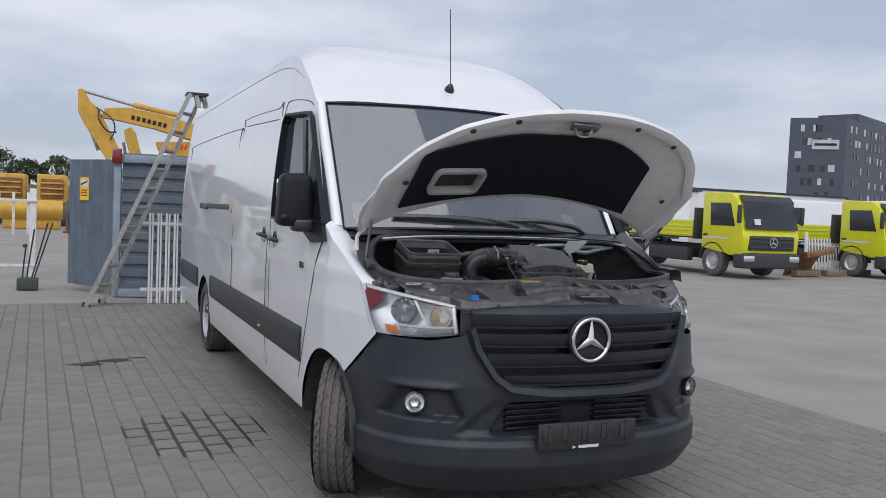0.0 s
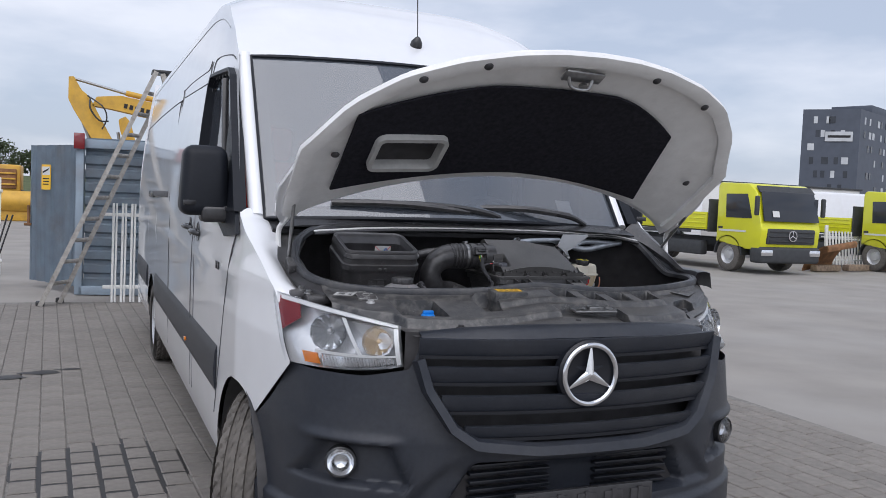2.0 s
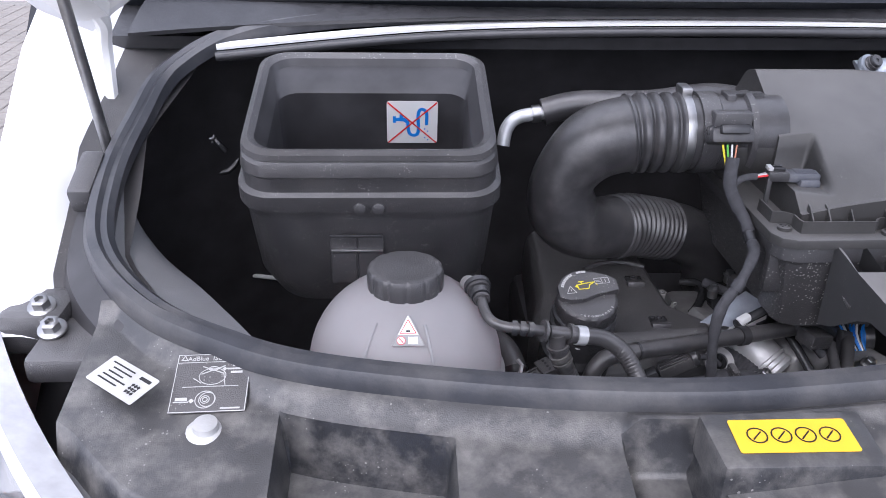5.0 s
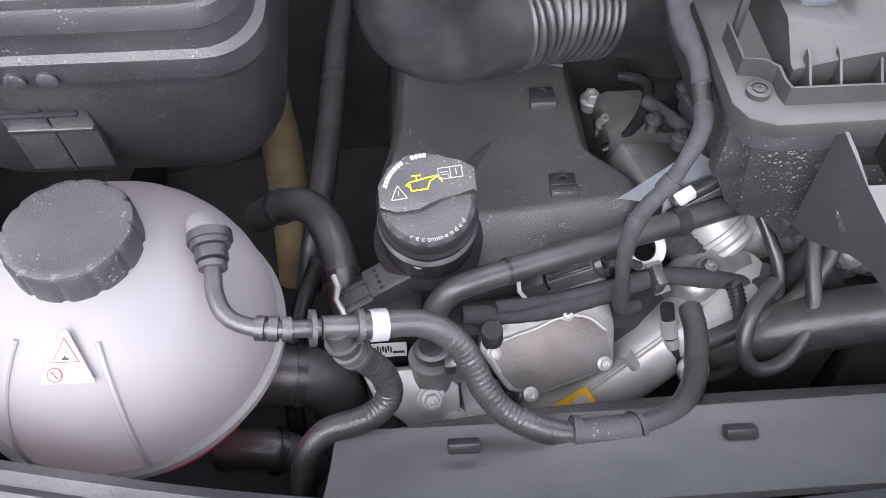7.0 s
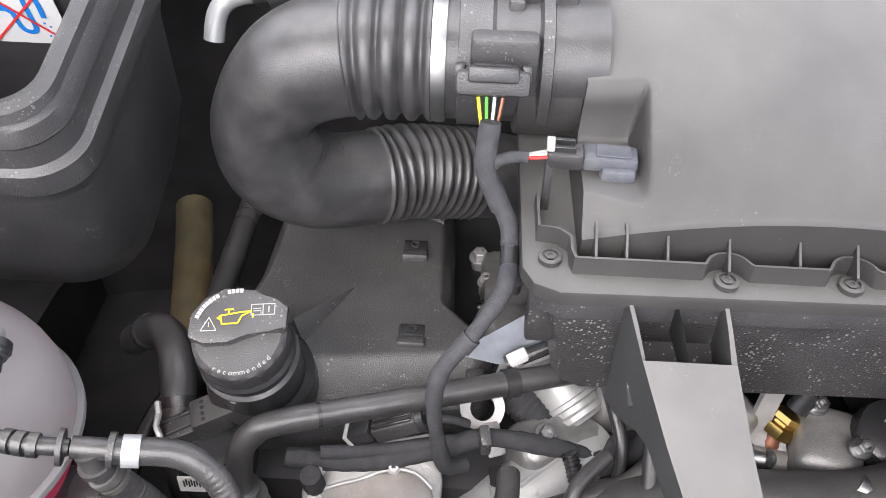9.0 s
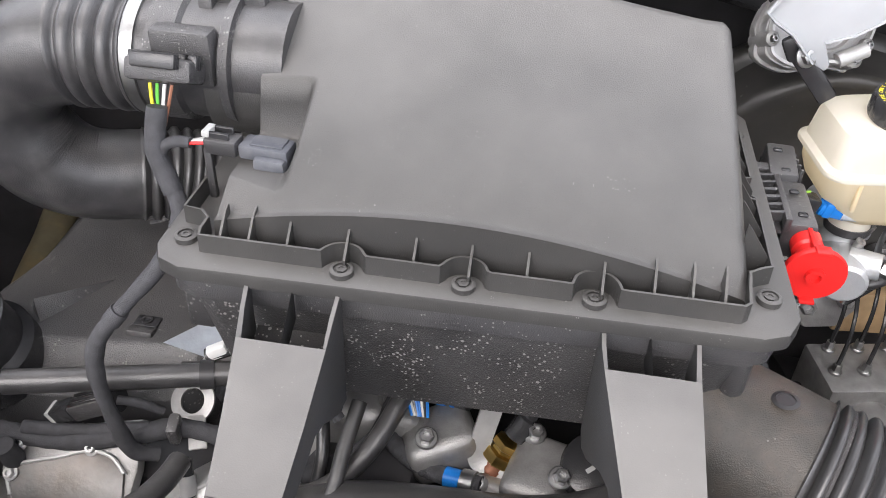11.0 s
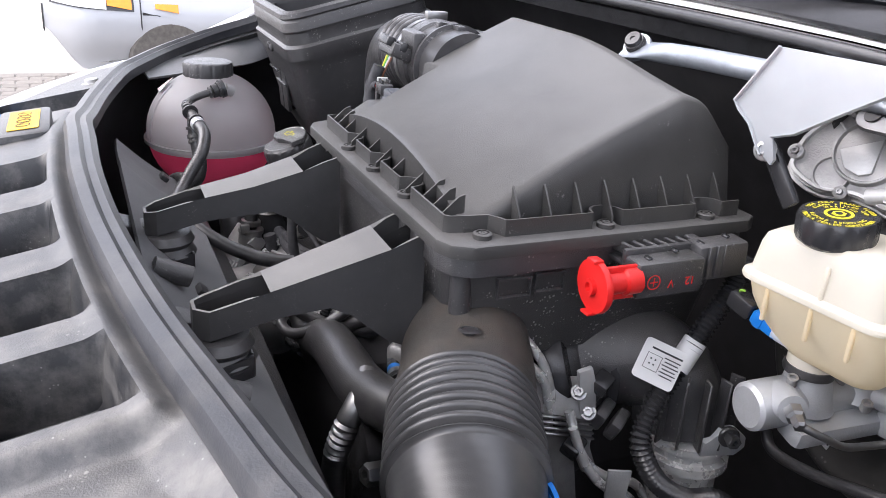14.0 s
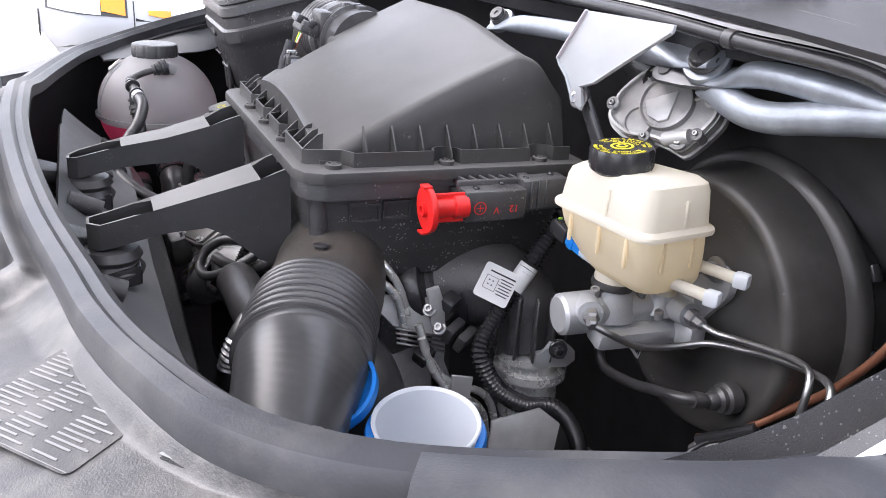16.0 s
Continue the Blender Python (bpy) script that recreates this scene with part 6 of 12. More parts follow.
for (p, q) in (((-0.027, 0.000), (-0.015, 0.000)), ((-0.027, 0.000), (-0.021, 0.011)), ((-0.015, 0.000), (-0.021, 0.011)), ((-0.021, 0.003), (-0.021, 0.007))):
    L = math.hypot(q[0] - p[0], q[1] - p[1])
    strip(bm, t2, ox, oy, (p[0] + q[0]) / 2, (p[1] + q[1]) / 2, L, 0.0007, z=0.0, rot=math.degrees(math.atan2(q[1] - p[1], q[0] - p[0])))
part("triangle_symbol", bm, M_GREYINK, ocap)


def arc_text(word, r, a0, a1, size, flip=False):
    for k, ch in enumerate(word):
        if ch == " ":
            continue
        a = radians(a0 + (a1 - a0) * k / max(1, len(word) - 1))
        d = ox * math.cos(a) + oy * math.sin(a)
        tang = (ox * -math.sin(a) + oy * math.cos(a)) * (-1 if not flip else 1)
        base = top + oax * (0.0075 if not flip else 0.0003)
        letters("cap_letter", ch, size, base + d * r, tang, d if not flip else -d, M_GREYINK, ocap, depth=0.0001)


arc_text("recommended", 0.0325, 240, 318, 0.0058, flip=True)
for k in range(14):
    if k in (8, 9):
        continue
    a = radians(158 - 5.6 * k)
    d = ox * math.cos(a) + oy * math.sin(a)
    tg = ox * math.sin(a) - oy * math.cos(a)
    bm = B()
    strip(bm, t2 + d * 0.0325, tg, d, 0, 0, 0.0026, 0.0034, z=0.0)
    part("maker_bar", bm, M_GREYINK, ocap)

# ---- air filter box ----
FZ = 1.208
box = thing("air_filter_box", (0.19, 0.82, 0.98), "dusty black air filter box with a domed lid", "air filter box")
FL = [(-0.030, 0.672), (-0.022, 0.656), (-0.004, 0.648), (0.395, 0.655), (0.412, 0.662), (0.422, 0.680), (0.420, 0.97), (0.41, 0.985), (-0.02, 0.99), (-0.03, 0.98)]
bm = B()
prism(bm, FL, lambda a, b, h: Vector((a, b, FZ - 0.016 + h)), 0.012, bev=0.003)
part("flange", bm, M_LID, box)
bm = B()
prism(bm, [(0.19 + (a - 0.19) * 0.965, 0.82 + (b - 0.82) * 0.965) for a, b in FL], lambda a, b, h: Vector((a, b, FZ - 0.036 + h)), 0.020, bev=0.003)
part("lower_flange", bm, M_PLASTIC, box)
for cx_, cy_ in ((0.392, 0.683), (0.008, 0.683)):
    bm = B()
    rod(bm, (cx_, cy_, FZ - 0.030), (cx_, cy_, FZ - 0.078), 0.010)
    rbox(bm, (cx_ - 0.018, cy_ + 0.004, FZ - 0.062), (0.022, 0.016, 0.055), bev=0.003)
    part("lug", bm, M_PLASTIC, box)
bm = B()
lowp = [(0.19 + (a - 0.19) * 0.93, 0.82 + (b - 0.82) * 0.93) for a, b in FL]
k_ = len(lowp)
hi = [bm.verts.new((a, b, FZ - 0.030)) for a, b in lowp]
lo = [bm.verts.new((0.19 + (a - 0.19) * 0.90, 0.82 + (b - 0.82) * 0.90, 1.072)) for a, b in lowp]
bm.faces.new(lo)
bm.faces.new(list(reversed(hi)))
for i in range(k_):
    bm.faces.new((hi[i], hi[(i + 1) % k_], lo[(i + 1) % k_], lo[i]))
part("lower_box", bm, M_BOXWALL, box)

for y0, y1, z0, z1 in ((0.712, 0.744, 1.146, 1.164), (0.749, 0.778, 1.148, 1.166)):
    bm = B()
    line = [Vector((0.4045, a, b)) for a, b in ((y0, z0), (y1, z0), (y1, z1), (y0, z1))]
    sweep(bm, line, lambda i, s: [(-0.001, -0.001), (0.001, -0.001), (0.001, 0.004), (-0.001, 0.004)], closed=True, up=Vector((1, 0, 0)))
    part("wall_frame", bm, M_PLASTIC, box)


def lid_h(x, y):
    t = (y - 0.690) / 0.215
    t = min(1.0, max(0.0, t))
    front = 0.005 + 0.034 * math.sin(math.pi * min(1, max(0, (x + 0.03) / 0.418))) ** 0.9
    back = 0.137 - 0.026 * smooth_step(0.15, 0.39, x)
    h = front + (back - front) * (t + 0.05 * math.sin(math.pi * t))
    if y > 0.905:
        h -= 0.045 * ((y - 0.905) / 0.065) ** 2
    d = max(0.0, 0.388 - x)
    if d < 0.007:
        h -= 0.005 * (1 - d / 0.007) ** 2
    # step on the outlet side where the sensor sits
    st = (1 - smooth_step(0.050, 0.060, x)) * (1 - smooth_step(0.783, 0.790, y))
    h = h * (1 - st) + st * min(h, 0.034)
    return max(h, 0.004)


def lid_fn(u, v):
    x, y = 0.010 + 0.378 * u, 0.684 + 0.286 * v
    h = lid_h(x, y)
    return (x - 0.13 * h * smooth_step(0.82, 1.0, u) + 0.06 * h * (1 - smooth_step(0.0, 0.12, u)), y - 0.10 * h * smooth_step(0.85, 1.0, v), FZ - 0.004 + h)


def lid_wall(u, v, k):
    """From the flange up to the edge of the dome."""
    top = Vector(lid_fn(u, v))
    foot = Vector((0.010 + 0.378 * u, 0.684 + 0.286 * v, FZ - 0.006))
    return foot.lerp(top, k)


bm = B()
patch(bm, lid_fn, 140, 100)
patch(bm, lambda u, k: lid_wall(u, 0.0, k), 140, 3)
patch(bm, lambda u, k: lid_wall(u, 1.0, k), 140, 3)
patch(bm, lambda v, k: lid_wall(0.0, v, k), 100, 3)
patch(bm, lambda v, k: lid_wall(1.0, v, k), 100, 3)
bmesh.ops.remove_doubles(bm, verts=bm.verts[:], dist=0.0004)
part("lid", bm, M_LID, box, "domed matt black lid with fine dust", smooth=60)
# raised lip with scallops round the screws
SCREWS = [(-0.010, 0.680), (0.110, 0.664), (0.195, 0.666), (0.284, 0.669), (0.402, 0.695), (0.403, 0.818), (0.404, 0.93)]
lip = []
for x in [0.006 + 0.0022 * k for k in range(171)]:
    y = 0.668
    for sx, sy in SCREWS[1:4]:
        if abs(x - sx) < 0.016:
            y = max(y, sy + math.sqrt(0.016 ** 2 - (x - sx) ** 2))
    lip.append((x, y))
lip += [(0.384, 0.672), (0.386, 0.69), (0.388, 0.706), (0.396, 0.712)]
for y in [0.716 + 0.0022 * k for k in range(115)]:
    x = 0.404
    for sx, sy in SCREWS[5:]:
        if abs(y - sy) < 0.016:
            x = min(x, sx - math.sqrt(0.016 ** 2 - (y - sy) ** 2))
    lip.append((x, y))
lip_line = [Vector((x, y, FZ + 0.002)) for x, y in [(-0.018, 0.74), (-0.018, 0.70), (-0.004, 0.698), (0.004, 0.690), (0.004, 0.676)] + lip]
bm = B()
sweep(bm, lip_line, lambda i, s: [(-0.0013, -0.006), (0.0013, -0.006), (0.0010, 0.009), (-0.0010, 0.009)], up=Vector((0, 0, 1)))
part("lid_lip", bm, M_LID, box)
for x in (0.020, 0.041, 0.069, 0.111, 0.159, 0.198, 0.237, 0.288, 0.322, 0.347, 0.368):
    bm = B()
    prism(bm, [(0.667, -0.004), (0.692, -0.004), (0.692, 0.024), (0.686, 0.022), (0.667, 0.005)], lambda a, b, h: Vector((x - 0.0009 + h, a, FZ + b)), 0.0018)
    part("lid_rib", bm, M_LID, box)
for k in range(8):
    y = 0.73 + 0.031 * k
    bm = B()
    prism(bm, [(0.405, -0.004), (0.384, -0.004), (0.384, 0.034), (0.389, 0.028), (0.405, 0.006)], lambda a, b, h: Vector((a, y - 0.0009 + h, FZ + b)), 0.0018)
    part("lid_rib", bm, M_LID, box)
for x, y in SCREWS:
    bm = B()
    lathe(bm, [(0.0085, -0.006), (0.0085, 0.002), (0.007, 0.003), (0.0058, 0.003), (0.0058, 0.001)], (x, y, FZ - 0.002), (0, 0, 1), 20)
    bolt(bm, (x, y, FZ - 0.001), (0, 0, 1), 0.0042, 0.0015)
    part("screw", bm, M_LID, box)
# brackets to the front
def bracket_leg(top, tip, win, tip_y, y_top, dy):
    """top and tip: the two edges across, win: where the plate ends and the window begins."""
    def sec(y):
        return lerp_table([(tip_y - 0.02, 1.142), (tip_y + 0.045, 1.158), (0.555, 1.167), (0.61, 1.181), (0.648, 1.195), (0.68, 1.200)], y - dy)

    def sides(y):
        t = min(1.0, max(0.0, (0.652 - y) / (0.652 - tip_y)))
        return top[0] + (tip[0] - top[0]) * t, top[1] + (tip[1] - top[1]) * t

    def depth(y):
        return 0.027 + 0.006 * smooth_step(tip_y + 0.05, 0.57, y) + 0.075 * smooth_step(0.565, 0.66, y)

    y_end, chan = tip_y - 0.015, tip_y + 0.048
    ys = [y_end, y_end + 0.012, tip_y + 0.01, tip_y + 0.03, chan, 0.537, 0.555, 0.575, 0.595, win, (win + y_top) / 2, y_top]
    bm = B()
    rows = []
    for y in ys:
        a, b = sides(y)
        if y == y_end:
            a, b = a + 0.010, b - 0.010
        z, d = sec(y), depth(y)
        rows.append([bm.verts.new((a, y, z - d)), bm.verts.new((a, y, z)), bm.verts.new((b, y, z)), bm.verts.new((b, y, z - d))])
    for i, (p, q) in enumerate(zip(rows, rows[1:])):
        for j in range(4):
            if j == 1 and (ys[i] < chan - 0.001 or ys[i] > win - 0.001):
                continue
            if j == 3 and ys[i] > chan:
                continue
            bm.faces.new((p[j], p[(j + 1) % 4], q[(j + 1) % 4], q[j]))
    bm.faces.new(rows[0])
    fs = bm.faces[:]
    bmesh.ops.recalc_face_normals(bm, faces=fs)
    bmesh.ops.solidify(bm, geom=fs, thickness=0.003)
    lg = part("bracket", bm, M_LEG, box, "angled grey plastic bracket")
    for y0, y1 in ((y_end + 0.004, chan + 0.002), (win - 0.002, y_top)):
        a0, b0 = sides(y0)
        a1, b1 = sides(y1)
        bm = B()
        v = [bm.verts.new(q) for q in (((a0 + b0) / 2, y0, sec(y0) - 0.022), ((a0 + b0) / 2, y0, sec(y0) - 0.0005), ((a1 + b1) / 2, y1, sec(y1) - 0.0005), ((a1 + b1) / 2, y1, sec(y1) - 0.030))]
        bm.faces.new(v)
        bmesh.ops.solidify(bm, geom=bm.faces[:], thickness=0.003)
        part("rib", bm, M_LEG, lg)
    a, b = sides(0.635)
    bm = B()
    prism(bm, [(a + 0.002, win - 0.004), (b - 0.002, win - 0.004), (b - 0.002, y_top), (a + 0.002, y_top)], lambda x, y, h: Vector((x, y, sec(y) - 0.045 + h)), 0.003)
    part("window_floor", bm, M_BOXWALL, lg)
    a, b = sides(tip_y)
    bm = B()
    lathe(bm, [(0.030, -0.030), (0.033, -0.022), (0.027, -0.014), (0.031, -0.008), (0.026, 0.0), (0.012, 0.002), (0.0001, 0.002)], ((a + b) / 2, tip_y + 0.006, sec(tip_y) - 0.030), (0, 0, 1), 28)
    part("rubber_mount", bm, M_RUBBER, lg, "round rubber mount")


bracket_leg((0.043, 0.112), (0.079, 0.116), 0.611, 0.455, 0.654, 0.0)
bracket_leg((0.291, 0.357), (0.322, 0.360), 0.630, 0.475, 0.662, 0.018)
# sensor, plugs and cables on the outlet side
sens = thing("pressure_sensor", (0.02, 0.735, 1.215), "grey pressure sensor with a black plug on the air filter box", "sensor")
M_SENSOR = mat("sensor_grey_plastic", (0.085, 0.09, 0.105), 0.42, var=0.12, scale=60, bump=0.15, dirt=DUST, dirt_amt=0.2, dirt_scale=30)
bm = B()
rbox(bm, (0.032, 0.746, 1.2465), (0.040, 0.021, 0.012), rot=(0, 0, -4), bev=0.003)
rbox(bm, (0.038, 0.741, 1.2395), (0.026, 0.024, 0.014), rot=(0, 0, -4), bev=0.004)
part("sensor_body", bm, M_SENSOR, sens)
bm = B()
rbox(bm, (0.034, 0.746, 1.2530), (0.026, 0.015, 0.0016), rot=(0, 0, -4), bev=0.0006, seg=1)
part("sensor_rim", bm, M_SENSOR, sens)
bm = B()
rbox(bm, (-0.001, 0.743, 1.249), (0.026, 0.017, 0.013), rot=(0, 0, -4), bev=0.002)
rbox(bm, (-0.012, 0.738, 1.222), (0.006, 0.005, 0.05), bev=0.001)
part("plug", bm, M_PLASTIC, sens)
for dy_ in (-0.005, 0.005):
    bm = B()
    rbox(bm, (-0.004, 0.744 + dy_, 1.2575), (0.020, 0.0028, 0.006), rot=(0, 0, -4), bev=0.0008, seg=1)
    part("plug_latch", bm, M_TRIM, sens)
bm = B()
rbox(bm, (-0.012, 0.744, 1.2585), (0.006, 0.014, 0.005), rot=(0, 0, -4), bev=0.001)
part("plug_lock", bm, M_GREYINK, sens)
for k, m_ in enumerate((M_REDINK, M_WHITE, M_GREYINK)):
    bm = B()
    tube(bm, [(-0.014, 0.739 + 0.004 * k, 1.250), (-0.022, 0.740 + 0.003 * k, 1.249), (-0.030, 0.741 + 0.002 * k, 1.246)], 0.0013, seg=6)
    part("wire", bm, m_, sens)

# ---- intake hose with mass flow sensor ----
intake = thing("intake_hose", (-0.2, 0.86, 1.05), "black ribbed intake hose curving back on itself", "intake hose")
UP = [(0.03, .842, 1.272), (-.03, .842, 1.272), (-.095, .842, 1.272), (-.165, .842, 1.270), (-.210, .84, 1.257), (-.240, .84, 1.225), (-.250, .843, 1.190), (-.238, .85, 1.150), (-.205, .862, 1.125), (-.16, .885, 1.115), (-.131, .902, 1.110), (-.08, .928, 1.092), (-.033, .950, 1.073), (.01, .968, 1.045), (.035, .985, 1.0), (.05, 1.0, .94)]
bm = B()
tube(bm, UP, 0.050, seg=36, step=0.0016, wave=lambda s: 1.0 - 0.14 * math.exp(-((s - 0.30) / 0.045) ** 2) + (0.07 - 0.13 * math.exp(-((((s - 0.132) / 0.0165) % 1.0 - 0.5) / 0.20) ** 2) if 0.132 < s < 0.198 else (0.05 - 0.11 * math.exp(-((((s - 0.462) / 0.0098) % 1.0 - 0.5) / 0.22) ** 2) if 0.462 < s < 0.570 else 0.0) - 0.10 * smooth_step(0.34, 0.42, s)))
part("hose_body", bm, M_RUBBER, intake, smooth=70)
bm = B()
lathe(bm, [(0.050, -0.030), (0.0530, -0.028), (0.0530, 0.020), (0.048, 0.024)], (-.007, .845, 1.262), (1, 0, 0), 40)
part("outlet_neck", bm, M_LID, box)
bm = B()
lathe(bm, [(0.046, -0.0055), (0.0525, -0.0055), (0.0535, 0), (0.0525, 0.0055), (0.046, 0.0055)], (-.097, .842, 1.272), (1, 0, 0), 48)
rbox(bm, (-.097, .848, 1.328), (0.014, 0.030, 0.012), bev=0.002)
part("clamp", bm, M_STEEL, intake, "silver hose clamp")
bm = B()
lathe(bm, [(0.045, -0.005), (0.054, -0.004), (0.054, 0.02), (0.049, 0.024), (0.049, 0.055), (0.055, 0.058), (0.056, 0.066), (0.047, 0.068)], (-.078, .842, 1.272), (1, 0, 0), 48)
fs_ = part("flow_sensor", bm, M_PLASTIC, intake, "black mass flow sensor body")
bm = B()
rbox(bm, (-.048, .798, 1.292), (0.050, 0.020, 0.045), bev=0.004)
part("sensor_block", bm, M_PLASTIC, fs_)
bm = B()
prism(bm, [(-0.046, -0.016), (-0.034, -0.016), (-0.034, -0.006), (0.006, -0.006), (0.006, 0.006), (-0.034, 0.006), (-0.034, 0.012), (-0.046, 0.012)], lambda a, b, h: Vector((a, 0.842 + b, 1.316 + h)), 0.011, bev=0.002)
part("sensor_tab", bm, M_PLASTIC, fs_)
bm = B()
rbox(bm, (-.056, .776, 1.288), (0.054, 0.030, 0.018), rot=(-24, 0, 0), bev=0.004)
plug = part("sensor_plug", bm, M_PLASTIC, intake)
for dx_, dy_, w_ in ((-0.024, 0.002, 0.008), (0.024, 0.002, 0.008), (0.0, 0.010, 0.030), (0.0, -0.015, 0.036)):
    bm = B()
    rbox(bm, (-.056 + dx_, .776 + dy_ * 0.9, 1.296 + dy_ * -0.4), (w_, 0.010, 0.012), rot=(-24, 0, 0), bev=0.002)
    part("plug_latch", bm, M_TRIM, plug)
for k, m_ in enumerate((M_YINK, mat("green_wire", (0.10, 0.45, 0.05), 0.5), M_WHITE, M_COPPER)):
    bm = B()
    tube(bm, [(-.066 + .006 * k, .768, 1.280), (-.063 + .004 * k, .760, 1.262), (-.060 + .002 * k, .757, 1.250)], 0.0014, seg=6)
    part("wire", bm, m_, plug)
hose("wiring_sleeve", [(-.056, .754, 1.268), (-.058, .744, 1.236), (-.048, .737, 1.212), (-.038, .728, 1.195), (-.036, .708, 1.180), (-.040, .682, 1.170), (-.062, .656, 1.146), (-.083, .647, 1.116), (-.088, .643, 1.078), (-.082, .643, 1.02), (-.076, .647, .992), (-.06, .655, .982)], 0.0066, "grey taped wiring sleeve", M_TAPE, category="cable",
     clamps=((0.17, 0.018, M_TAPE, 0.0016), (0.30, 0.016, M_TRIM, 0.0008), (0.52, 0.012, M_TAPE, 0.0010)), wave=lambda s: (1.18 if s < 0.10 else 1.0) + 0.10 * math.sin(s * 62) + 0.04 * math.sin(s * 260))
hose("sensor_cable", [(-.027, .742, 1.247), (-.040, .743, 1.246), (-.052, .744, 1.238), (-.056, .742, 1.220)], 0.0045, "thin taped sensor cable", M_TAPE, category="cable")
# ---- rain box ----
tub = thing("rain_box", (-0.45, 0.77, 0.95), "open black plastic rain box with a double rim", "plastic box")


def rr_ring(w, h, r, cx, cy, z):
    return [Vector((cx + a, cy + b, z)) for a, b in round_rect(w, h, r, 6)]


def loft(bm, rings, close=False):
    rows = [[bm.verts.new(p) for p in ring] for ring in rings]
    m = len(rows[0])
    for a, b in zip(rows, rows[1:]):
        for j in range(m):
            bm.faces.new((a[j], a[(j + 1) % m], b[(j + 1) % m], b[j]))
    if close:
        bm.faces.new(rows[-1])
    return bm


TX, TY = -0.504, 0.822
TILT = Matrix.Translation((0, 0.675, 1.27)) @ Matrix.Rotation(radians(15), 4, "X") @ Matrix.Translation((0, -0.675, -1.27))
bm = B()
loft(bm, [rr_ring(0.270, 0.215, 0.03, TX, TY, 1.285), rr_ring(0.284, 0.232, 0.035, TX, TY, 1.2895), rr_ring(0.298, 0.246, 0.038, TX, TY, 1.286), rr_ring(0.301, 0.249, 0.038, TX, TY, 1.279), rr_ring(0.296, 0.244, 0.038, TX, TY, 1.276), rr_ring(0.302, 0.250, 0.038, TX, TY, 1.272),
          rr_ring(0.306, 0.254, 0.038, TX, TY, 1.258), rr_ring(0.302, 0.250, 0.038, TX, TY, 1.254), rr_ring(0.304, 0.252, 0.038, TX, TY, 1.236), rr_ring(0.316, 0.262, 0.040, TX, TY, 1.232), rr_ring(0.317, 0.263, 0.040, TX, TY, 1.212), rr_ring(0.312, 0.258, 0.040, TX, TY, 1.207), rr_ring(0.306, 0.250, 0.045, TX, TY, 1.190),
          rr_ring(0.296, 0.240, 0.05, TX, TY, 1.09), rr_ring(0.274, 0.215, 0.06, TX, TY, 1.045), rr_ring(0.184, 0.13, 0.05, TX, TY, 1.020)], True)
part("tub_outside", bm, M_PLASTIC, tub, smooth=32, xf=TILT)
bm = B()
loft(bm, [rr_ring(0.270, 0.215, 0.03, TX, TY, 1.285), rr_ring(0.262, 0.205, 0.028, TX, TY, 1.276), rr_ring(0.248, 0.165, 0.026, TX, TY - 0.012, 1.268), rr_ring(0.244, 0.160, 0.026, TX, TY - 0.024, 1.262), rr_ring(0.240, 0.150, 0.028, TX, TY - 0.022, 1.15), rr_ring(0.214, 0.12, 0.03, TX, TY - 0.02, 1.06)], True)
part("tub_inside", bm, M_BLACK, tub, xf=TILT)
bm = B()
rbox(bm, (TX - 0.085, TY - 0.095, 1.235), (0.012, 0.018, 0.06), bev=0.003)
part("inner_rib", bm, M_BLACK, tub, xf=TILT)
ax, ay = Vector((1, -0.06, 0)), Vector((0.03, 0.05, 1))
c = TILT @ Vector((-0.452, TY + 0.0490, 1.222))
stk = sticker("no_water_sticker", c, 0.068, 0.066, (1, 0, 0), (0, -0.268, 0.963), M_WHITE, parent=tub, label="white sticker with a crossed-out blue tap")
sa, sb = Vector((1, 0, 0)), Vector((0, -0.268, 0.963))
bm = B()
strip(bm, c, sa, sb, 0, 0, 0.091, 0.0020, rot=44, z=0.0016)
strip(bm, c, sa, sb, 0, 0, 0.091, 0.0020, rot=-44, z=0.0016)
part("red_cross", bm, M_REDINK, stk)
bm = B()
pl = on(c, sa, sb)
for pts in ([(-0.006, 0.0), (-0.004, -0.016), (0.003, -0.020), (0.008, -0.014), (0.008, 0.014), (0.013, 0.021), (0.019, 0.015), (0.019, -0.004)],):
    line = spline([pl(a, b, 0.0009) for a, b in pts], 6)
    sweep(bm, line, lambda i, s: [(-0.0022, 0), (0.0022, 0), (0.0022, 0.0004), (-0.0022, 0.0004)], up=sa.cross(sb))
prism(bm, [(-0.026, 0.000), (-0.026, 0.010), (-0.022, 0.010), (-0.022, 0.007), (-0.017, 0.008), (-0.017, 0.013), (-0.012, 0.013), (-0.012, 0.008), (-0.005, 0.006), (-0.004, 0.0), (-0.009, 0.0), (-0.011, 0.002), (-0.022, 0.003), (-0.022, 0.0)],
      lambda a, b, h: pl(a, b, 0.0009 + h), 0.0004)
for k in range(6):
    strip(bm, c, sa, sb, 0.017 + 0.004 * (k % 2), -0.010 - 0.0035 * k, 0.0018, 0.0018)
part("blue_tap", bm, M_BLUE, stk)
for dx_, w_ in ((-0.035, 0.032), (-0.001, 0.032)):
    bm = B()
    rbox(bm, (TX + dx_, TY - 0.1235, 1.150), (w_, 0.007, 0.105), rot=(-9, 0, 0), bev=0.002)
    part("front_clip", bm, M_PLASTIC, tub, xf=TILT)
bm = B()
rbox(bm, (TX - 0.018, TY - 0.1255, 1.150), (0.0022, 0.004, 0.11), rot=(-9, 0, 0), bev=0.0006)
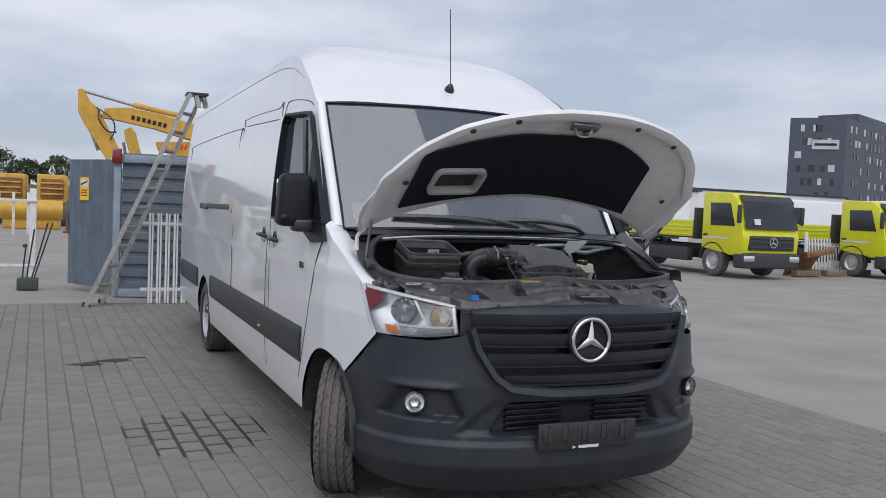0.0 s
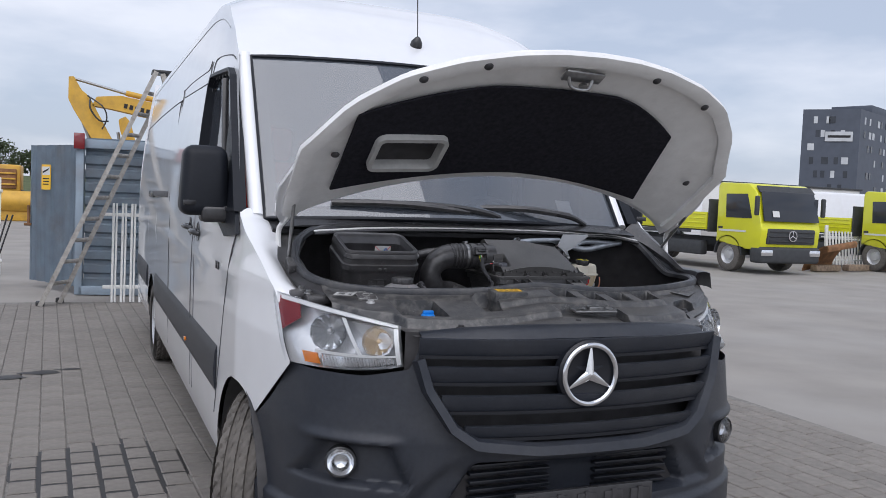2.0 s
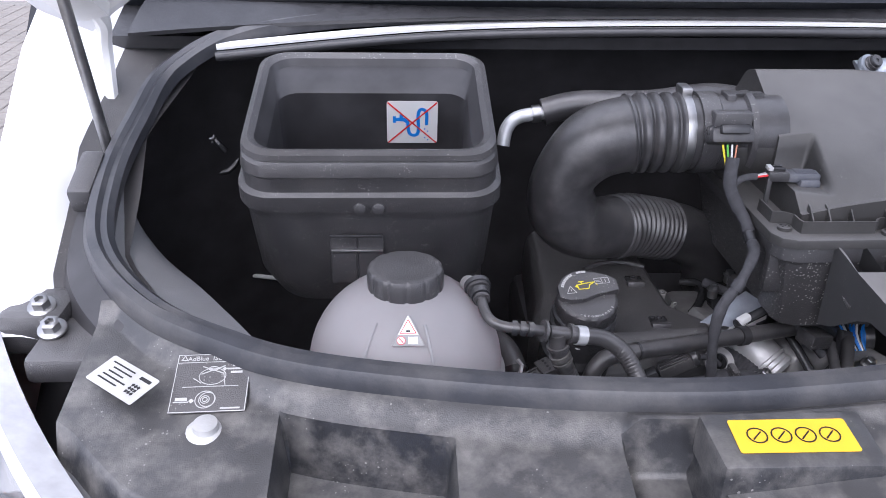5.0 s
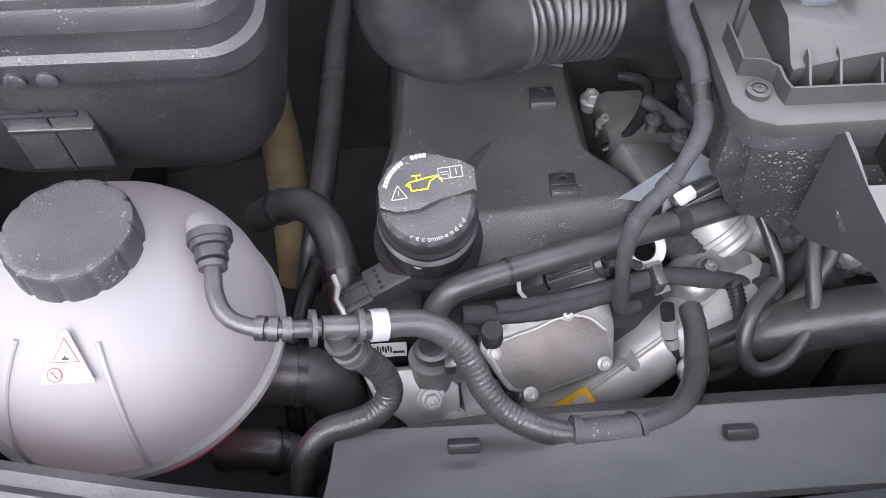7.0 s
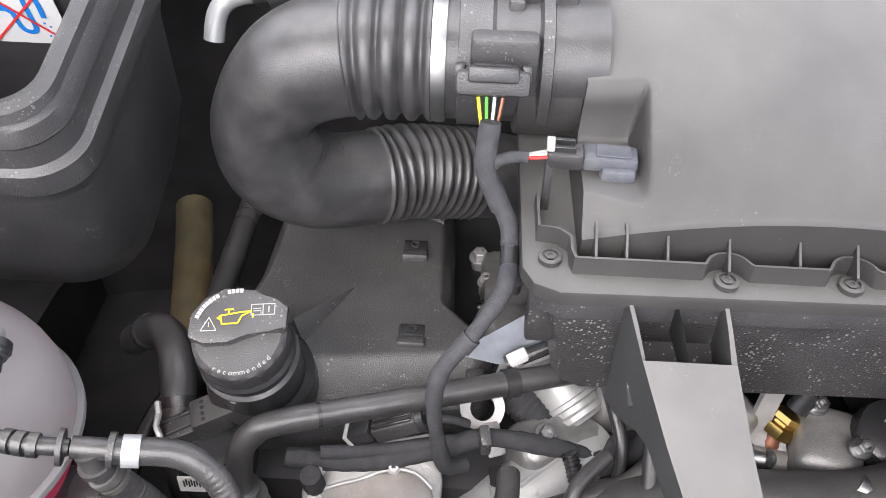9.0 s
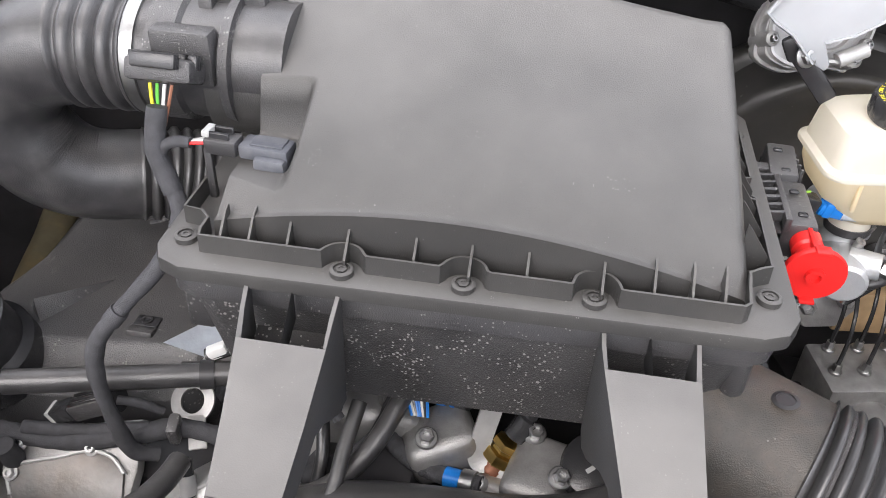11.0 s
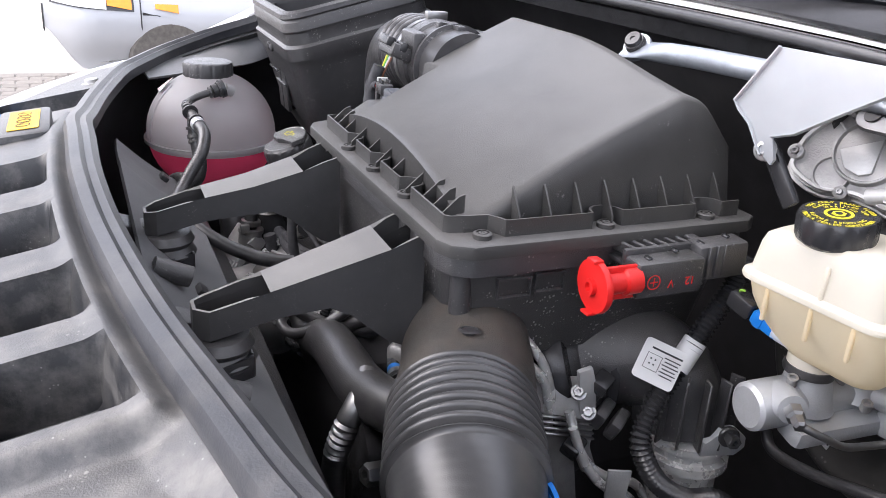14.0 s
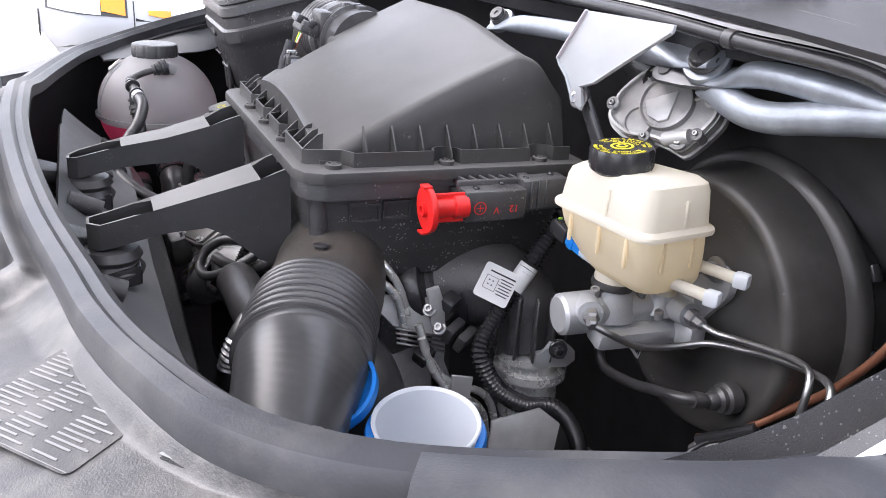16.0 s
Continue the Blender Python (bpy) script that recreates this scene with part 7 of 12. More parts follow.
part("clip_joint", bm, M_BLACK, tub, xf=TILT)
for zz, yy, m_ in ((1.148, -0.1285, M_STEEL), (1.098, -0.1205, M_STEEL), (1.176, -0.1335, M_TRIM)):
    bm = B()
    rbox(bm, (TX - 0.018, TY + yy, zz), (0.064, 0.004, 0.0034), rot=(-9, 0, 0), bev=0.001)
    part("clip_edge", bm, m_, tub, xf=TILT)
for dx_ in (-0.012, 0.010):
    bm = B()
    lathe(bm, [(0.0075, 0), (0.0075, 0.003), (0.005, 0.0045), (0.0001, 0.0045)], (TX + dx_, TY - 0.1312, 1.217), (0, -1, 0.1), 20)
    part("rim_stud", bm, M_PLASTIC, tub, xf=TILT)

# ---- front baffle ----
baffle = thing("radiator_baffle", (0.1, 0.5, 0.95), "grey plastic radiator baffle behind the seal", "baffle")
bm = B()
patch(bm, lambda u, v: (-0.315 + 0.845 * u + 0.025 * u * u * (1 - v), lerp_table([(-0.315, .430), (-0.26, .428), (-0.1, .428), (0.05, .430), (0.25, .432), (0.45, .438), (0.53, .446)], -0.315 + 0.845 * u) + 0.094 * v, 1.128 - 0.078 * v - 0.006 * math.sin(math.pi * v) + 0.012 * (smooth_step(-0.19, -0.15, -0.315 + 0.845 * u) - 1) + 0.0005 * (round(u * 300) % 2)), 300, 12, thick=0.004)
part("baffle_sheet", bm, M_GREYPL, baffle)
# lower flank of the baffle, turned down into the dark
bm = B()
patch(bm, lambda u, v: (-0.30 + 0.83 * u + 0.03 * u * v, 0.524 + 0.045 * v - 0.02 * abs(2 * u - 1) ** 3 * (1 - u) + 0.006 * u, 1.036 - 0.03 * v - 0.17 * max(0.0, v - 0.5) - 0.02 * u * v), 30, 6, thick=0.004)
part("baffle_flank", bm, M_PLASTIC, baffle)
# solid black boxes draw the dark inside of small holes
for x in (-0.225, -0.04, 0.18, 0.36, 0.49):
    bm = B()
    rbox(bm, (x, 0.488, 1.079), (0.022, 0.012, 0.008), rot=(-42, 0, 0), bev=0.002)
    part("slot_shade", bm, M_BLACK, baffle)
for p_, q_ in (((0.423, 0.455, 1.112), (0.423, 0.490, 1.097)), ((0.20, 0.44, 1.120), (0.20, 0.475, 1.105))):
    bm = B()
    rod(bm, p_, q_, 0.011)
    part("peg", bm, M_PLASTIC, baffle)
# arms that carry the mounts of the air filter box
for mx, my in ((0.098, 0.461), (0.341, 0.481)):
    arm = thing("mount_arm", (mx, 0.43, 1.06), "dark plastic arm under a rubber mount", "bracket", "arms under the air filter box")
    bm = B()
    prism(bm, [(-0.055, -0.055), (0.030, -0.060), (0.034, 0.0), (0.022, 0.028), (-0.020, 0.028), (-0.034, 0.0)], lambda a, b, h: Vector((mx + a, my + b, 1.078 - 0.02 * (b < -0.02) + h)), 0.020, bev=0.003)
    part("arm_body", bm, M_TRIM, arm)
    bm = B()
    prism(bm, [(-0.060, -0.062), (-0.004, -0.064), (-0.014, -0.010), (-0.040, -0.012)], lambda a, b, h: Vector((mx + a, my + b, 1.100 + 0.010 * (b < -0.03) + h)), 0.018, bev=0.003)
    part("arm_top", bm, M_PLASTIC, arm)

# ---- cold air duct ----
duct = thing("air_duct", (0.62, 0.6, 0.80), "black ribbed fresh air duct", "air duct")
DP = [(.345, .712, 1.085), (.40, .692, 1.072), (.456, .664, 1.066), (.505, .644, 1.062), (.552, .625, 1.052), (.592, .604, 1.025), (.618, .588, .98), (.628, .58, .92), (.63, .575, .82)]
bm = B()
tube(bm, DP, 0.061, seg=40, step=0.0013, wave=lambda s: (1.0 - 0.03 * smooth_step(0.10, 0.0, s) - 0.13 * smooth_step(0.205, 0.27, s)) * (1.0 + (0.080 - 0.16 * math.exp(-((((s - 0.122) / 0.0106) % 1.0 - 0.5) / 0.20) ** 2) if 0.122 < s < 0.2068 else 0.0)))
part("duct_body", bm, M_DUCT, duct, smooth=75)
bm = B()
tube(bm, DP[:3], 0.0622, seg=40, step=0.006, wave=lambda s: 1.0 - 0.03 * smooth_step(0.10, 0.0, s))
part("duct_neck", bm, M_NECK, duct, "dusty grey neck of the duct", smooth=60)
bm = B()
lathe(bm, [(0.010, 0.0), (0.007, 0.001), (0.006, -0.004)], (.430, .676, 1.1325), (-0.1, 0.05, 1), 20)
part("duct_hole", bm, M_BLACK, duct)
bm = B()
lathe(bm, [(0.062, -0.002), (0.0635, 0), (0.062, 0.002)], (.470, .659, 1.065), (.9, -.4, -.05), 40)
part("duct_band", bm, M_PLASTIC, duct)

# ---- red jump-start terminal ----
jump = thing("jump_terminal", (0.45, 0.86, 1.15), "black jump-start terminal with a red cap and red print", "terminal")
bm = B()
rbox(bm, (0.449, 0.852, 1.174), (0.028, 0.070, 0.033), bev=0.003)
part("terminal_block", bm, M_PLASTIC, jump)
bm = B()
rbox(bm, (0.446, 0.912, 1.182), (0.026, 0.052, 0.034), rot=(3, 0, -4), bev=0.004)
part("cable_housing", bm, M_PLASTIC, jump)
for k in range(5):
    bm = B()
    rbox(bm, (0.4598 - 0.0007 * k, 0.893 + 0.009 * k, 1.184), (0.003, 0.0030, 0.030), bev=0.0006, seg=1)
    part("housing_rib", bm, M_PLASTIC, jump)
for k in range(4):
    bm = B()
    rbox(bm, (0.452 - 0.003 * k, 0.832 + 0.030 * k, 1.1915 + 0.003 * k), (0.008, 0.005, 0.003), bev=0.001, seg=1)
    part("latch_tab", bm, M_TRIM, jump)
for k in range(6):
    bm = B()
    rbox(bm, (0.422, 0.826 + 0.0118 * k, 1.1905), (0.036, 0.0036, 0.010), rot=(0, 0, 10), bev=0.0008, seg=1)
    part("guard_slat", bm, M_PLASTIC, jump)
bm = B()
rbox(bm, (0.404, 0.858, 1.192), (0.007, 0.084, 0.012), bev=0.002)
rbox(bm, (0.438, 0.856, 1.189), (0.006, 0.080, 0.014), bev=0.002)
rbox(bm, (0.421, 0.900, 1.190), (0.036, 0.012, 0.012), bev=0.002)
part("terminal_guard", bm, M_PLASTIC, jump)
bm = B()
rbox(bm, (0.421, 0.858, 1.180), (0.034, 0.078, 0.004), bev=0.001)
part("guard_floor", bm, M_BLACK, jump)
bm = B()
lathe(bm, [(0.0001, -0.003), (0.0235, -0.003), (0.0245, 0), (0.0235, 0.003), (0.0105, 0.004), (0.0100, 0.026), (0.0125, 0.028), (0.0125, 0.042)], (0.456, 0.778, 1.173), (0, 1, 0.04), 36)
rbox(bm, (0.456, 0.775, 1.197), (0.012, 0.010, 0.003), bev=0.001)
rbox(bm, (0.456, 0.775, 1.149), (0.012, 0.010, 0.003), bev=0.001)
rbox(bm, (0.456, 0.800, 1.185), (0.004, 0.040, 0.008), bev=0.001)
rbox(bm, (0.456, 0.800, 1.162), (0.004, 0.040, 0.008), bev=0.001)
part("red_cap", bm, M_RED, jump, "bright red terminal cap")
bm = B()
lathe(bm, [(0.0075, 0), (0.0075, 0.0045), (0.0042, 0.0045), (0.0040, -0.001), (0.0001, -0.001)], (0.456, 0.7752, 1.173), (0, -1, 0), 20)
part("cap_boss", bm, M_RED, jump)
letters("terminal_text", "V", 0.011, (0.4632, 0.852, 1.170), (0, -1, 0), (0, 0, -1), M_REDINK, jump)
letters("terminal_text", "12", 0.011, (0.4632, 0.872, 1.171), (0, -1, 0), (0, 0, -1), M_REDINK, jump)
bm = B()
line = [Vector((0.4634, 0.833 + 0.0065 * math.cos(2 * math.pi * k / 20), 1.173 + 0.0065 * math.sin(2 * math.pi * k / 20))) for k in range(20)]
sweep(bm, line, lambda i, s: [(-0.0005, 0), (0.0005, 0), (0.0005, 0.0003), (-0.0005, 0.0003)], closed=True, up=Vector((1, 0, 0)))
strip(bm, (0.4628, 0.833, 1.173), (0, 1, 0), (0, 0, 1), 0, 0, 0.008, 0.001)
strip(bm, (0.4628, 0.833, 1.173), (0, 1, 0), (0, 0, 1), 0, 0, 0.001, 0.008)
part("plus_mark", bm, M_REDINK, jump)
CAB = [(.447, .945, 1.178), (.446, .942, 1.150), (.446, .920, 1.115), (.448, .897, 1.080), (.452, .872, 1.045), (.462, .850, 1.012), (.470, .853, .988), (.477, .870, .961), (.482, .902, .940), (.484, .940, .931), (.486, .968, .900), (.490, .982, .855), (.50, .985, .75)]
hose("corrugated_cable", CAB, 0.0095, "black corrugated battery cable", M_TRIM, wave=(0.0050, 0.0014), seg=16, category="cable")
tag = thing("cable_tag", (.444, .872, 1.06), "white printed cable tag", "tag")
TGC, TGX, TGY = Vector((0.4473, 0.8690, 1.0775)), Vector((0.6769, 0.6901, -0.2558)), Vector((-0.1680, 0.4833, 0.8592))
bm = B()
prism(bm, round_rect(0.0402, 0.0401, 0.004, 4), lambda a, b, h: on(TGC, TGX, TGY)(a, b, h - 6.0 * max(0.0, a - 0.006) ** 2), 0.0007)
part("tag_sheet", bm, M_WHITE, tag)
bm = B()
lathe(bm, [(0.0112, -0.016), (0.0114, 0), (0.0112, 0.016)], (.4475, .899, 1.083), (0.1, -0.58, -0.78), 20)
part("tag_wrap", bm, M_WHITE, tag)
bm = B()
strip(bm, TGC, TGX, TGY, 0.003, 0.0120, 0.030, 0.0018)
for k in range(6):
    strip(bm, TGC, TGX, TGY, 0.010, 0.0075 - 0.0034 * k, 0.016 - 0.003 * (k % 2), 0.0011)
for k in range(4):
    strip(bm, TGC, TGX, TGY, -0.009 + 0.0042 * (k % 2), 0.002 - 0.005 * (k // 2), 0.0016, 0.0016)
for a, b, w_, h_ in ((-0.0065, 0.0065, 0.014, 0.0005), (-0.0065, -0.0085, 0.014, 0.0005), (-0.0135, -0.001, 0.0005, 0.015), (0.0005, -0.001, 0.0005, 0.015)):
    strip(bm, TGC, TGX, TGY, a, b, w_, h_)
part("tag_print", bm, M_INK, tag)

# ---- brake fluid reservoir, master cylinder, booster ----
res = thing("brake_fluid_reservoir", (0.56, 0.955, 1.11), "ivory brake fluid reservoir with a black and yellow cap", "fluid reservoir")
RX, RY = 0.549, 0.957
rot_r = radians(8.5)


def rring(w, h, r, z, dx=0.0, dy=0.0):
    return [Vector((RX + dx + a * math.cos(rot_r) - b * math.sin(rot_r), RY + dy + a * math.sin(rot_r) + b * math.cos(rot_r), z + 0.07 * (dx + a) * (z > 1.2))) for a, b in round_rect(w, h, r, 5)]


bm = B()
loft(bm, [rring(0.002, 0.002, 0.0005, 1.236), rring(0.05, 0.04, 0.018, 1.236), rring(0.104, 0.070, 0.014, 1.234), rring(0.119, 0.082, 0.015, 1.229), rring(0.124, 0.086, 0.016, 1.222), rring(0.131, 0.090, 0.016, 1.194), rring(0.142, 0.100, 0.019, 1.1905), rring(0.143, 0.101, 0.019, 1.188), rring(0.142, 0.100, 0.019, 1.1855), rring(0.131, 0.090, 0.018, 1.183)])
part("reservoir_body", bm, M_RESERV, res, smooth=30)
bm = B()
loft(bm, [rring(0.131, 0.090, 0.018, 1.183), rring(0.128, 0.088, 0.018, 1.168, 0.001, 0.003), rring(0.118, 0.084, 0.018, 1.150, 0.004, 0.008), rring(0.100, 0.080, 0.018, 1.134, 0.008, 0.013), rring(0.082, 0.074, 0.018, 1.125, 0.010, 0.017), rring(0.050, 0.050, 0.016, 1.122, 0.010, 0.017)], True)
part("reservoir_base", bm, M_RESERVLOW, res, "lower half amber with brake fluid")
bm = B()
lathe(bm, [(0.020, 0.0), (0.020, 0.030), (0.017, 0.034)], (.538, .955, 1.112), (0.0, 0.05, 1), 28)
lathe(bm, [(0.014, 0.0), (0.014, 0.040)], (.552, 1.010, 1.100), (0.0, 0.0, 1), 24)
part("reservoir_foot", bm, M_RESERV, res)
bm = B()
lathe(bm, [(0.0215, 0.0), (0.0225, 0.003), (0.0215, 0.008)], (.538, .955, 1.106), (0.0, 0.05, 1), 28)
part("foot_grommet", bm, M_RUBBER, res)
bm = B()
rbox(bm, (.578, .926, 1.206), (0.004, 0.004, 0.026), rot=(0, 0, 8), bev=0.001)
rbox(bm, (.500, .912, 1.206), (0.004, 0.004, 0.026), rot=(0, 0, 8), bev=0.001)
part("moulded_rib", bm, M_RESERV, res)
for a, b, zc, m_ in ((-0.038, -0.0435, 1.168, M_RESERVLOW), (0.004, -0.0435, 1.168, M_RESERVLOW), (0.042, -0.0435, 1.168, M_RESERVLOW), (0.0650, -0.018, 1.168, M_RESERVLOW), (0.0650, 0.020, 1.168, M_RESERVLOW), (0.010, -0.0445, 1.206, M_RESERV), (0.0640, 0.004, 1.206, M_RESERV)):
    bm = B()
    rbox(bm, (RX + a * math.cos(rot_r) - b * math.sin(rot_r), RY + a * math.sin(rot_r) + b * math.cos(rot_r), zc), (0.004, 0.004, 0.030), rot=(0, 0, 8.5), bev=0.0015)
    part("moulded_rib", bm, m_, res)
cc = Vector((0.543, 0.940, 1.235))
cax = Vector((0.0, -0.10, 1)).normalized()
bm = B()
lathe(bm, [(0.024, -0.005), (0.0300, 0.0), (0.0312, 0.003), (0.0312, 0.018), (0.0295, 0.021), (0.026, 0.0205), (0.0001, 0.0205)], cc, cax, 72, ripple=lambda k, r, h: r - (0.0014 if k % 6 < 2 and r > 0.0305 else 0))
bc = part("reservoir_cap", bm, M_TRIM, res, "black cap with yellow warning print")
bx = Vector((0.8, 0.6, 0)).normalized()
bx = (bx - cax * bx.dot(cax)).normalized()
byv = cax.cross(bx)
ct = cc + cax * 0.0207
bm = B()
line = [ct + (bx * math.cos(2 * math.pi * k / 28) + byv * math.sin(2 * math.pi * k / 28)) * 0.0100 for k in range(28)]
sweep(bm, line, lambda i, s: [(-0.0012, 0), (0.0012, 0), (0.0012, 0.0004), (-0.0012, 0.0004)], closed=True, up=cax)
lathe(bm, [(0.0058, 0), (0.0058, 0.0005), (0.0001, 0.0005)], ct, cax, 6)
part("cap_print", bm, M_YINK, bc)


def ring_words(word, r, a0, a1, size, flip):
    """Words set round the cap; flip reads from the other side."""
    for k, ch in enumerate(word):
        if ch == " ":
            continue
        a = radians(a0 + (a1 - a0) * k / max(1, len(word) - 1))
        d = bx * math.cos(a) + byv * math.sin(a)
        t = (bx * -math.sin(a) + byv * math.cos(a)) * (1 if flip else -1)
        letters("cap_letter", ch, size, ct + d * r + cax * 0.0002, t, -d if flip else d, M_YINK, bc, depth=0.0001)


ring_words("FROM A SEALED CONTAINER", 0.0256, 195, 345, 0.0052, True)
ring_words("USE ONLY BRAKE FLUID", 0.0256, 160, 20, 0.0052, False)
ring_words("BEFORE REMOVING", 0.0203, 200, 340, 0.0048, True)
ring_words("CLEAN FILLER CAP", 0.0203, 160, 20, 0.0048, False)
ring_words("WARNING", 0.0153, 135, 45, 0.0042, False)
bm = B()
lathe(bm, [(0.003, 0), (0.003, 0.0008), (0.0001, 0.0008)], ct, cax, 16)
part("cap_dot", bm, M_INK, bc)
for p, q in (((.592, .968, 1.137), (.641, .993, 1.134)), ((.588, 1.015, 1.145), (.641, 1.024, 1.149))):
    bm = B()
    rod(bm, p, q, 0.0058)
    part("hose_nipple", bm, M_RESERV, res)
    bm = B()
    rbox(bm, q, (0.015, 0.014, 0.015), rot=(0, 0, 30), bev=0.003)
    part("nipple_cap", bm, M_NECKWHITE, res, "white end cap")
bm = B()
rbox(bm, (.508, .927, 1.1415), (0.030, 0.012, 0.013), rot=(0, 14, 12), bev=0.003)
rbox(bm, (.502, .926, 1.144), (0.010, 0.016, 0.016), rot=(0, 14, 12), bev=0.003)
part("level_plug", bm, M_BLUE, res, "bright blue level sensor plug")
bm = B()
rbox(bm, (.480, .924, 1.149), (0.026, 0.018, 0.017), rot=(0, 14, 12), bev=0.003)
part("plug_housing", bm, M_TRIM, res)
bm = B()
rod(bm, (.516, .929, 1.139), (.534, .934, 1.136), 0.0075)
part("plug_socket", bm, M_NECKWHITE, res)
bm = B()
tube(bm, [(.470, .924, 1.154), (.474, .920, 1.160), (.482, .920, 1.163)], 0.0012, seg=6)
part("green_wire", bm, mat("lime_wire", (0.25, 0.50, 0.05), 0.5), res)

mc = thing("master_cylinder", (0.54, 0.95, 1.04), "cast aluminium brake master cylinder", "master cylinder")
bm = B()
lathe(bm, [(0.0001, 0.0), (0.018, 0.0), (0.0215, 0.003), (0.0220, 0.010), (0.0220, 0.052), (0.0195, 0.058), (0.0195, 0.17)], (.533, .897, 1.078), (0.06, 1, 0.02), 40)
part("cylinder_body", bm, M_ALUW, mc)
bm = B()
lathe(bm, [(0.027, 0.0), (0.023, 0.012), (0.0195, 0.030), (0.0195, 0.036)], (.538, .957, 1.074), (0.0, 0.0, 1), 32)
part("neck_boss", bm, M_ALUW, mc)
bm = B()
lathe(bm, [(0.021, 0.0), (0.017, 0.010), (0.0155, 0.024)], (.549, 1.012, 1.078), (0.0, 0.0, 1), 28)
part("neck_boss", bm, M_ALUW, mc)
for c, q in (((.540, .925, 1.088), (.566, .914, 1.092)), ((.550, 1.020, 1.086), (.586, 1.020, 1.088))):
    bm = B()
    rod(bm, c, q, 0.0150, 0.0128, seg=24)
    part("port_boss", bm, M_ALUW, mc)
bm = B()
rbox(bm, (.556, .985, 1.060), (0.034, 0.115, 0.022), rot=(0, 12, -3), bev=0.008)
rbox(bm, (.578, 1.030, 1.062), (0.030, 0.026, 0.028), rot=(0, 0, 10), bev=0.008)
part("foot", bm, M_ALUW, mc)
bm = B()
prism(bm, round_rect(0.040, 0.122, 0.018, 5), on((.557, 1.056, 1.084), (0.80, 0.0, -0.60), (0.60, 0.05, 0.80)), 0.010, bev=0.003)
part("mounting_flange", bm, M_ALUW, mc)
for c in ((.583, 1.046, 1.135), (.530, 1.050, 1.040)):
    bm = B()
    bolt(bm, c, (0.05, -1, 0.05), 0.009, 0.010)
    rod(bm, c, (c[0], c[1] - 0.020, c[2] + 0.001), 0.0045)
    part("flange_nut", bm, M_STEEL, mc)
for c, d in (((.566, .914, 1.092), (0.85, -0.40, -0.15)), ((.586, 1.020, 1.088), (1, 0.05, -0.1))):
    bm = B()
    lathe(bm, [(0.0085, 0), (0.0085, 0.009), (0.0060, 0.011), (0.0060, 0.020), (0.0036, 0.022)], c, d, 6)
    part("pipe_nut", bm, M_STEEL, mc)
for c in ((.545, .930, 1.1065), (.548, .985, 1.100), (.575, .990, 1.088)):
    bm = B()
    lathe(bm, [(0.0048, -0.006), (0.0048, 0.003), (0.0028, 0.003), (0.0026, 0.0), (0.0001, 0.0)], c, (0.25, -0.25, 1), 16)
    part("cast_plug", bm, M_ALU, mc)
hose("brake_pipe", [(.582, .906, 1.089), (.594, .925, 1.080), (.592, .955, 1.064), (.592, .990, 1.058), (.612, 1.026, 1.068), (.650, 1.038, 1.078), (.683, 1.038, 1.088), (.736, 1.028, 1.103), (.772, 1.008, 1.114), (.786, .996, 1.108), (.792, .99, 1.07), (.792, .985, .95), (.79, .98, .80)], 0.0034, "thin grey metal brake pipe", M_STEEL, category="pipe", seg=10)
hose("brake_pipe", [(.606, 1.021, 1.086), (.622, 1.026, 1.084), (.645, 1.034, 1.087), (.698, 1.034, 1.099), (.735, 1.022, 1.108), (.752, 1.010, 1.104), (.756, 1.004, 1.075), (.755, .998, .95), (.75, .99, .80)], 0.0034, "thin grey metal brake pipe", M_STEEL, category="pipe", seg=10)
hose("vacuum_line", [(.470, .985, 1.04), (.468, 1.0, 1.0), (.484, 1.0, .977), (.537, 1.0, .985), (.58, 1.0, 1.000), (.615, 1.006, 1.010), (.625, 1.03, 1.008)], 0.0058, "black rubber vacuum line with boot", clamps=((0.95, 0.010, M_RUBBER, 0.003),))
boost = thing("brake_booster", (0.535, 1.14, 0.95), "big glossy black drum-shaped brake booster", "brake booster")
BA = Vector((0.0, 1.0, 0.03))
BC = Vector((.537, 1.062, 1.076))
bm = B()
lathe(bm, [(0.030, -0.008), (0.050, -0.007), (0.062, -0.002), (0.074, 0.006), (0.112, 0.006), (0.124, 0.004), (0.130, 0.000), (0.136, -0.001), (0.1405, 0.001), (0.1430, 0.005), (0.1440, 0.011), (0.1455, 0.040), (0.1500, 0.060), (0.1510, 0.066)], BC, BA, 96)
part("front_shell", bm, M_DRUM, boost, smooth=50)
bm = B()
lathe(bm, [(0.1500, 0.062), (0.1580, 0.066), (0.1625, 0.070), (0.1635, 0.075), (0.1635, 0.083), (0.1615, 0.087), (0.1570, 0.089), (0.1560, 0.092)], BC, BA, 96)
part("crimped_rim", bm, M_DRUM, boost, smooth=50)
bm = B()
lathe(bm, [(0.1560, 0.091), (0.1550, 0.11), (0.145, 0.128), (0.10, 0.132)], BC, BA, 96)
part("rear_shell", bm, M_DRUM, boost, smooth=50)
for a in range(0, 360, 30):
    bm = B()
    q = BC + BA * 0.089 + Vector((0.161 * math.cos(radians(a)), 0, 0.161 * math.sin(radians(a))))
    rbox(bm, tuple(q), (0.010, 0.012, 0.018), rot=(0, -a, 0), bev=0.003)
    part("crimp_tab", bm, M_TRIM, boost)

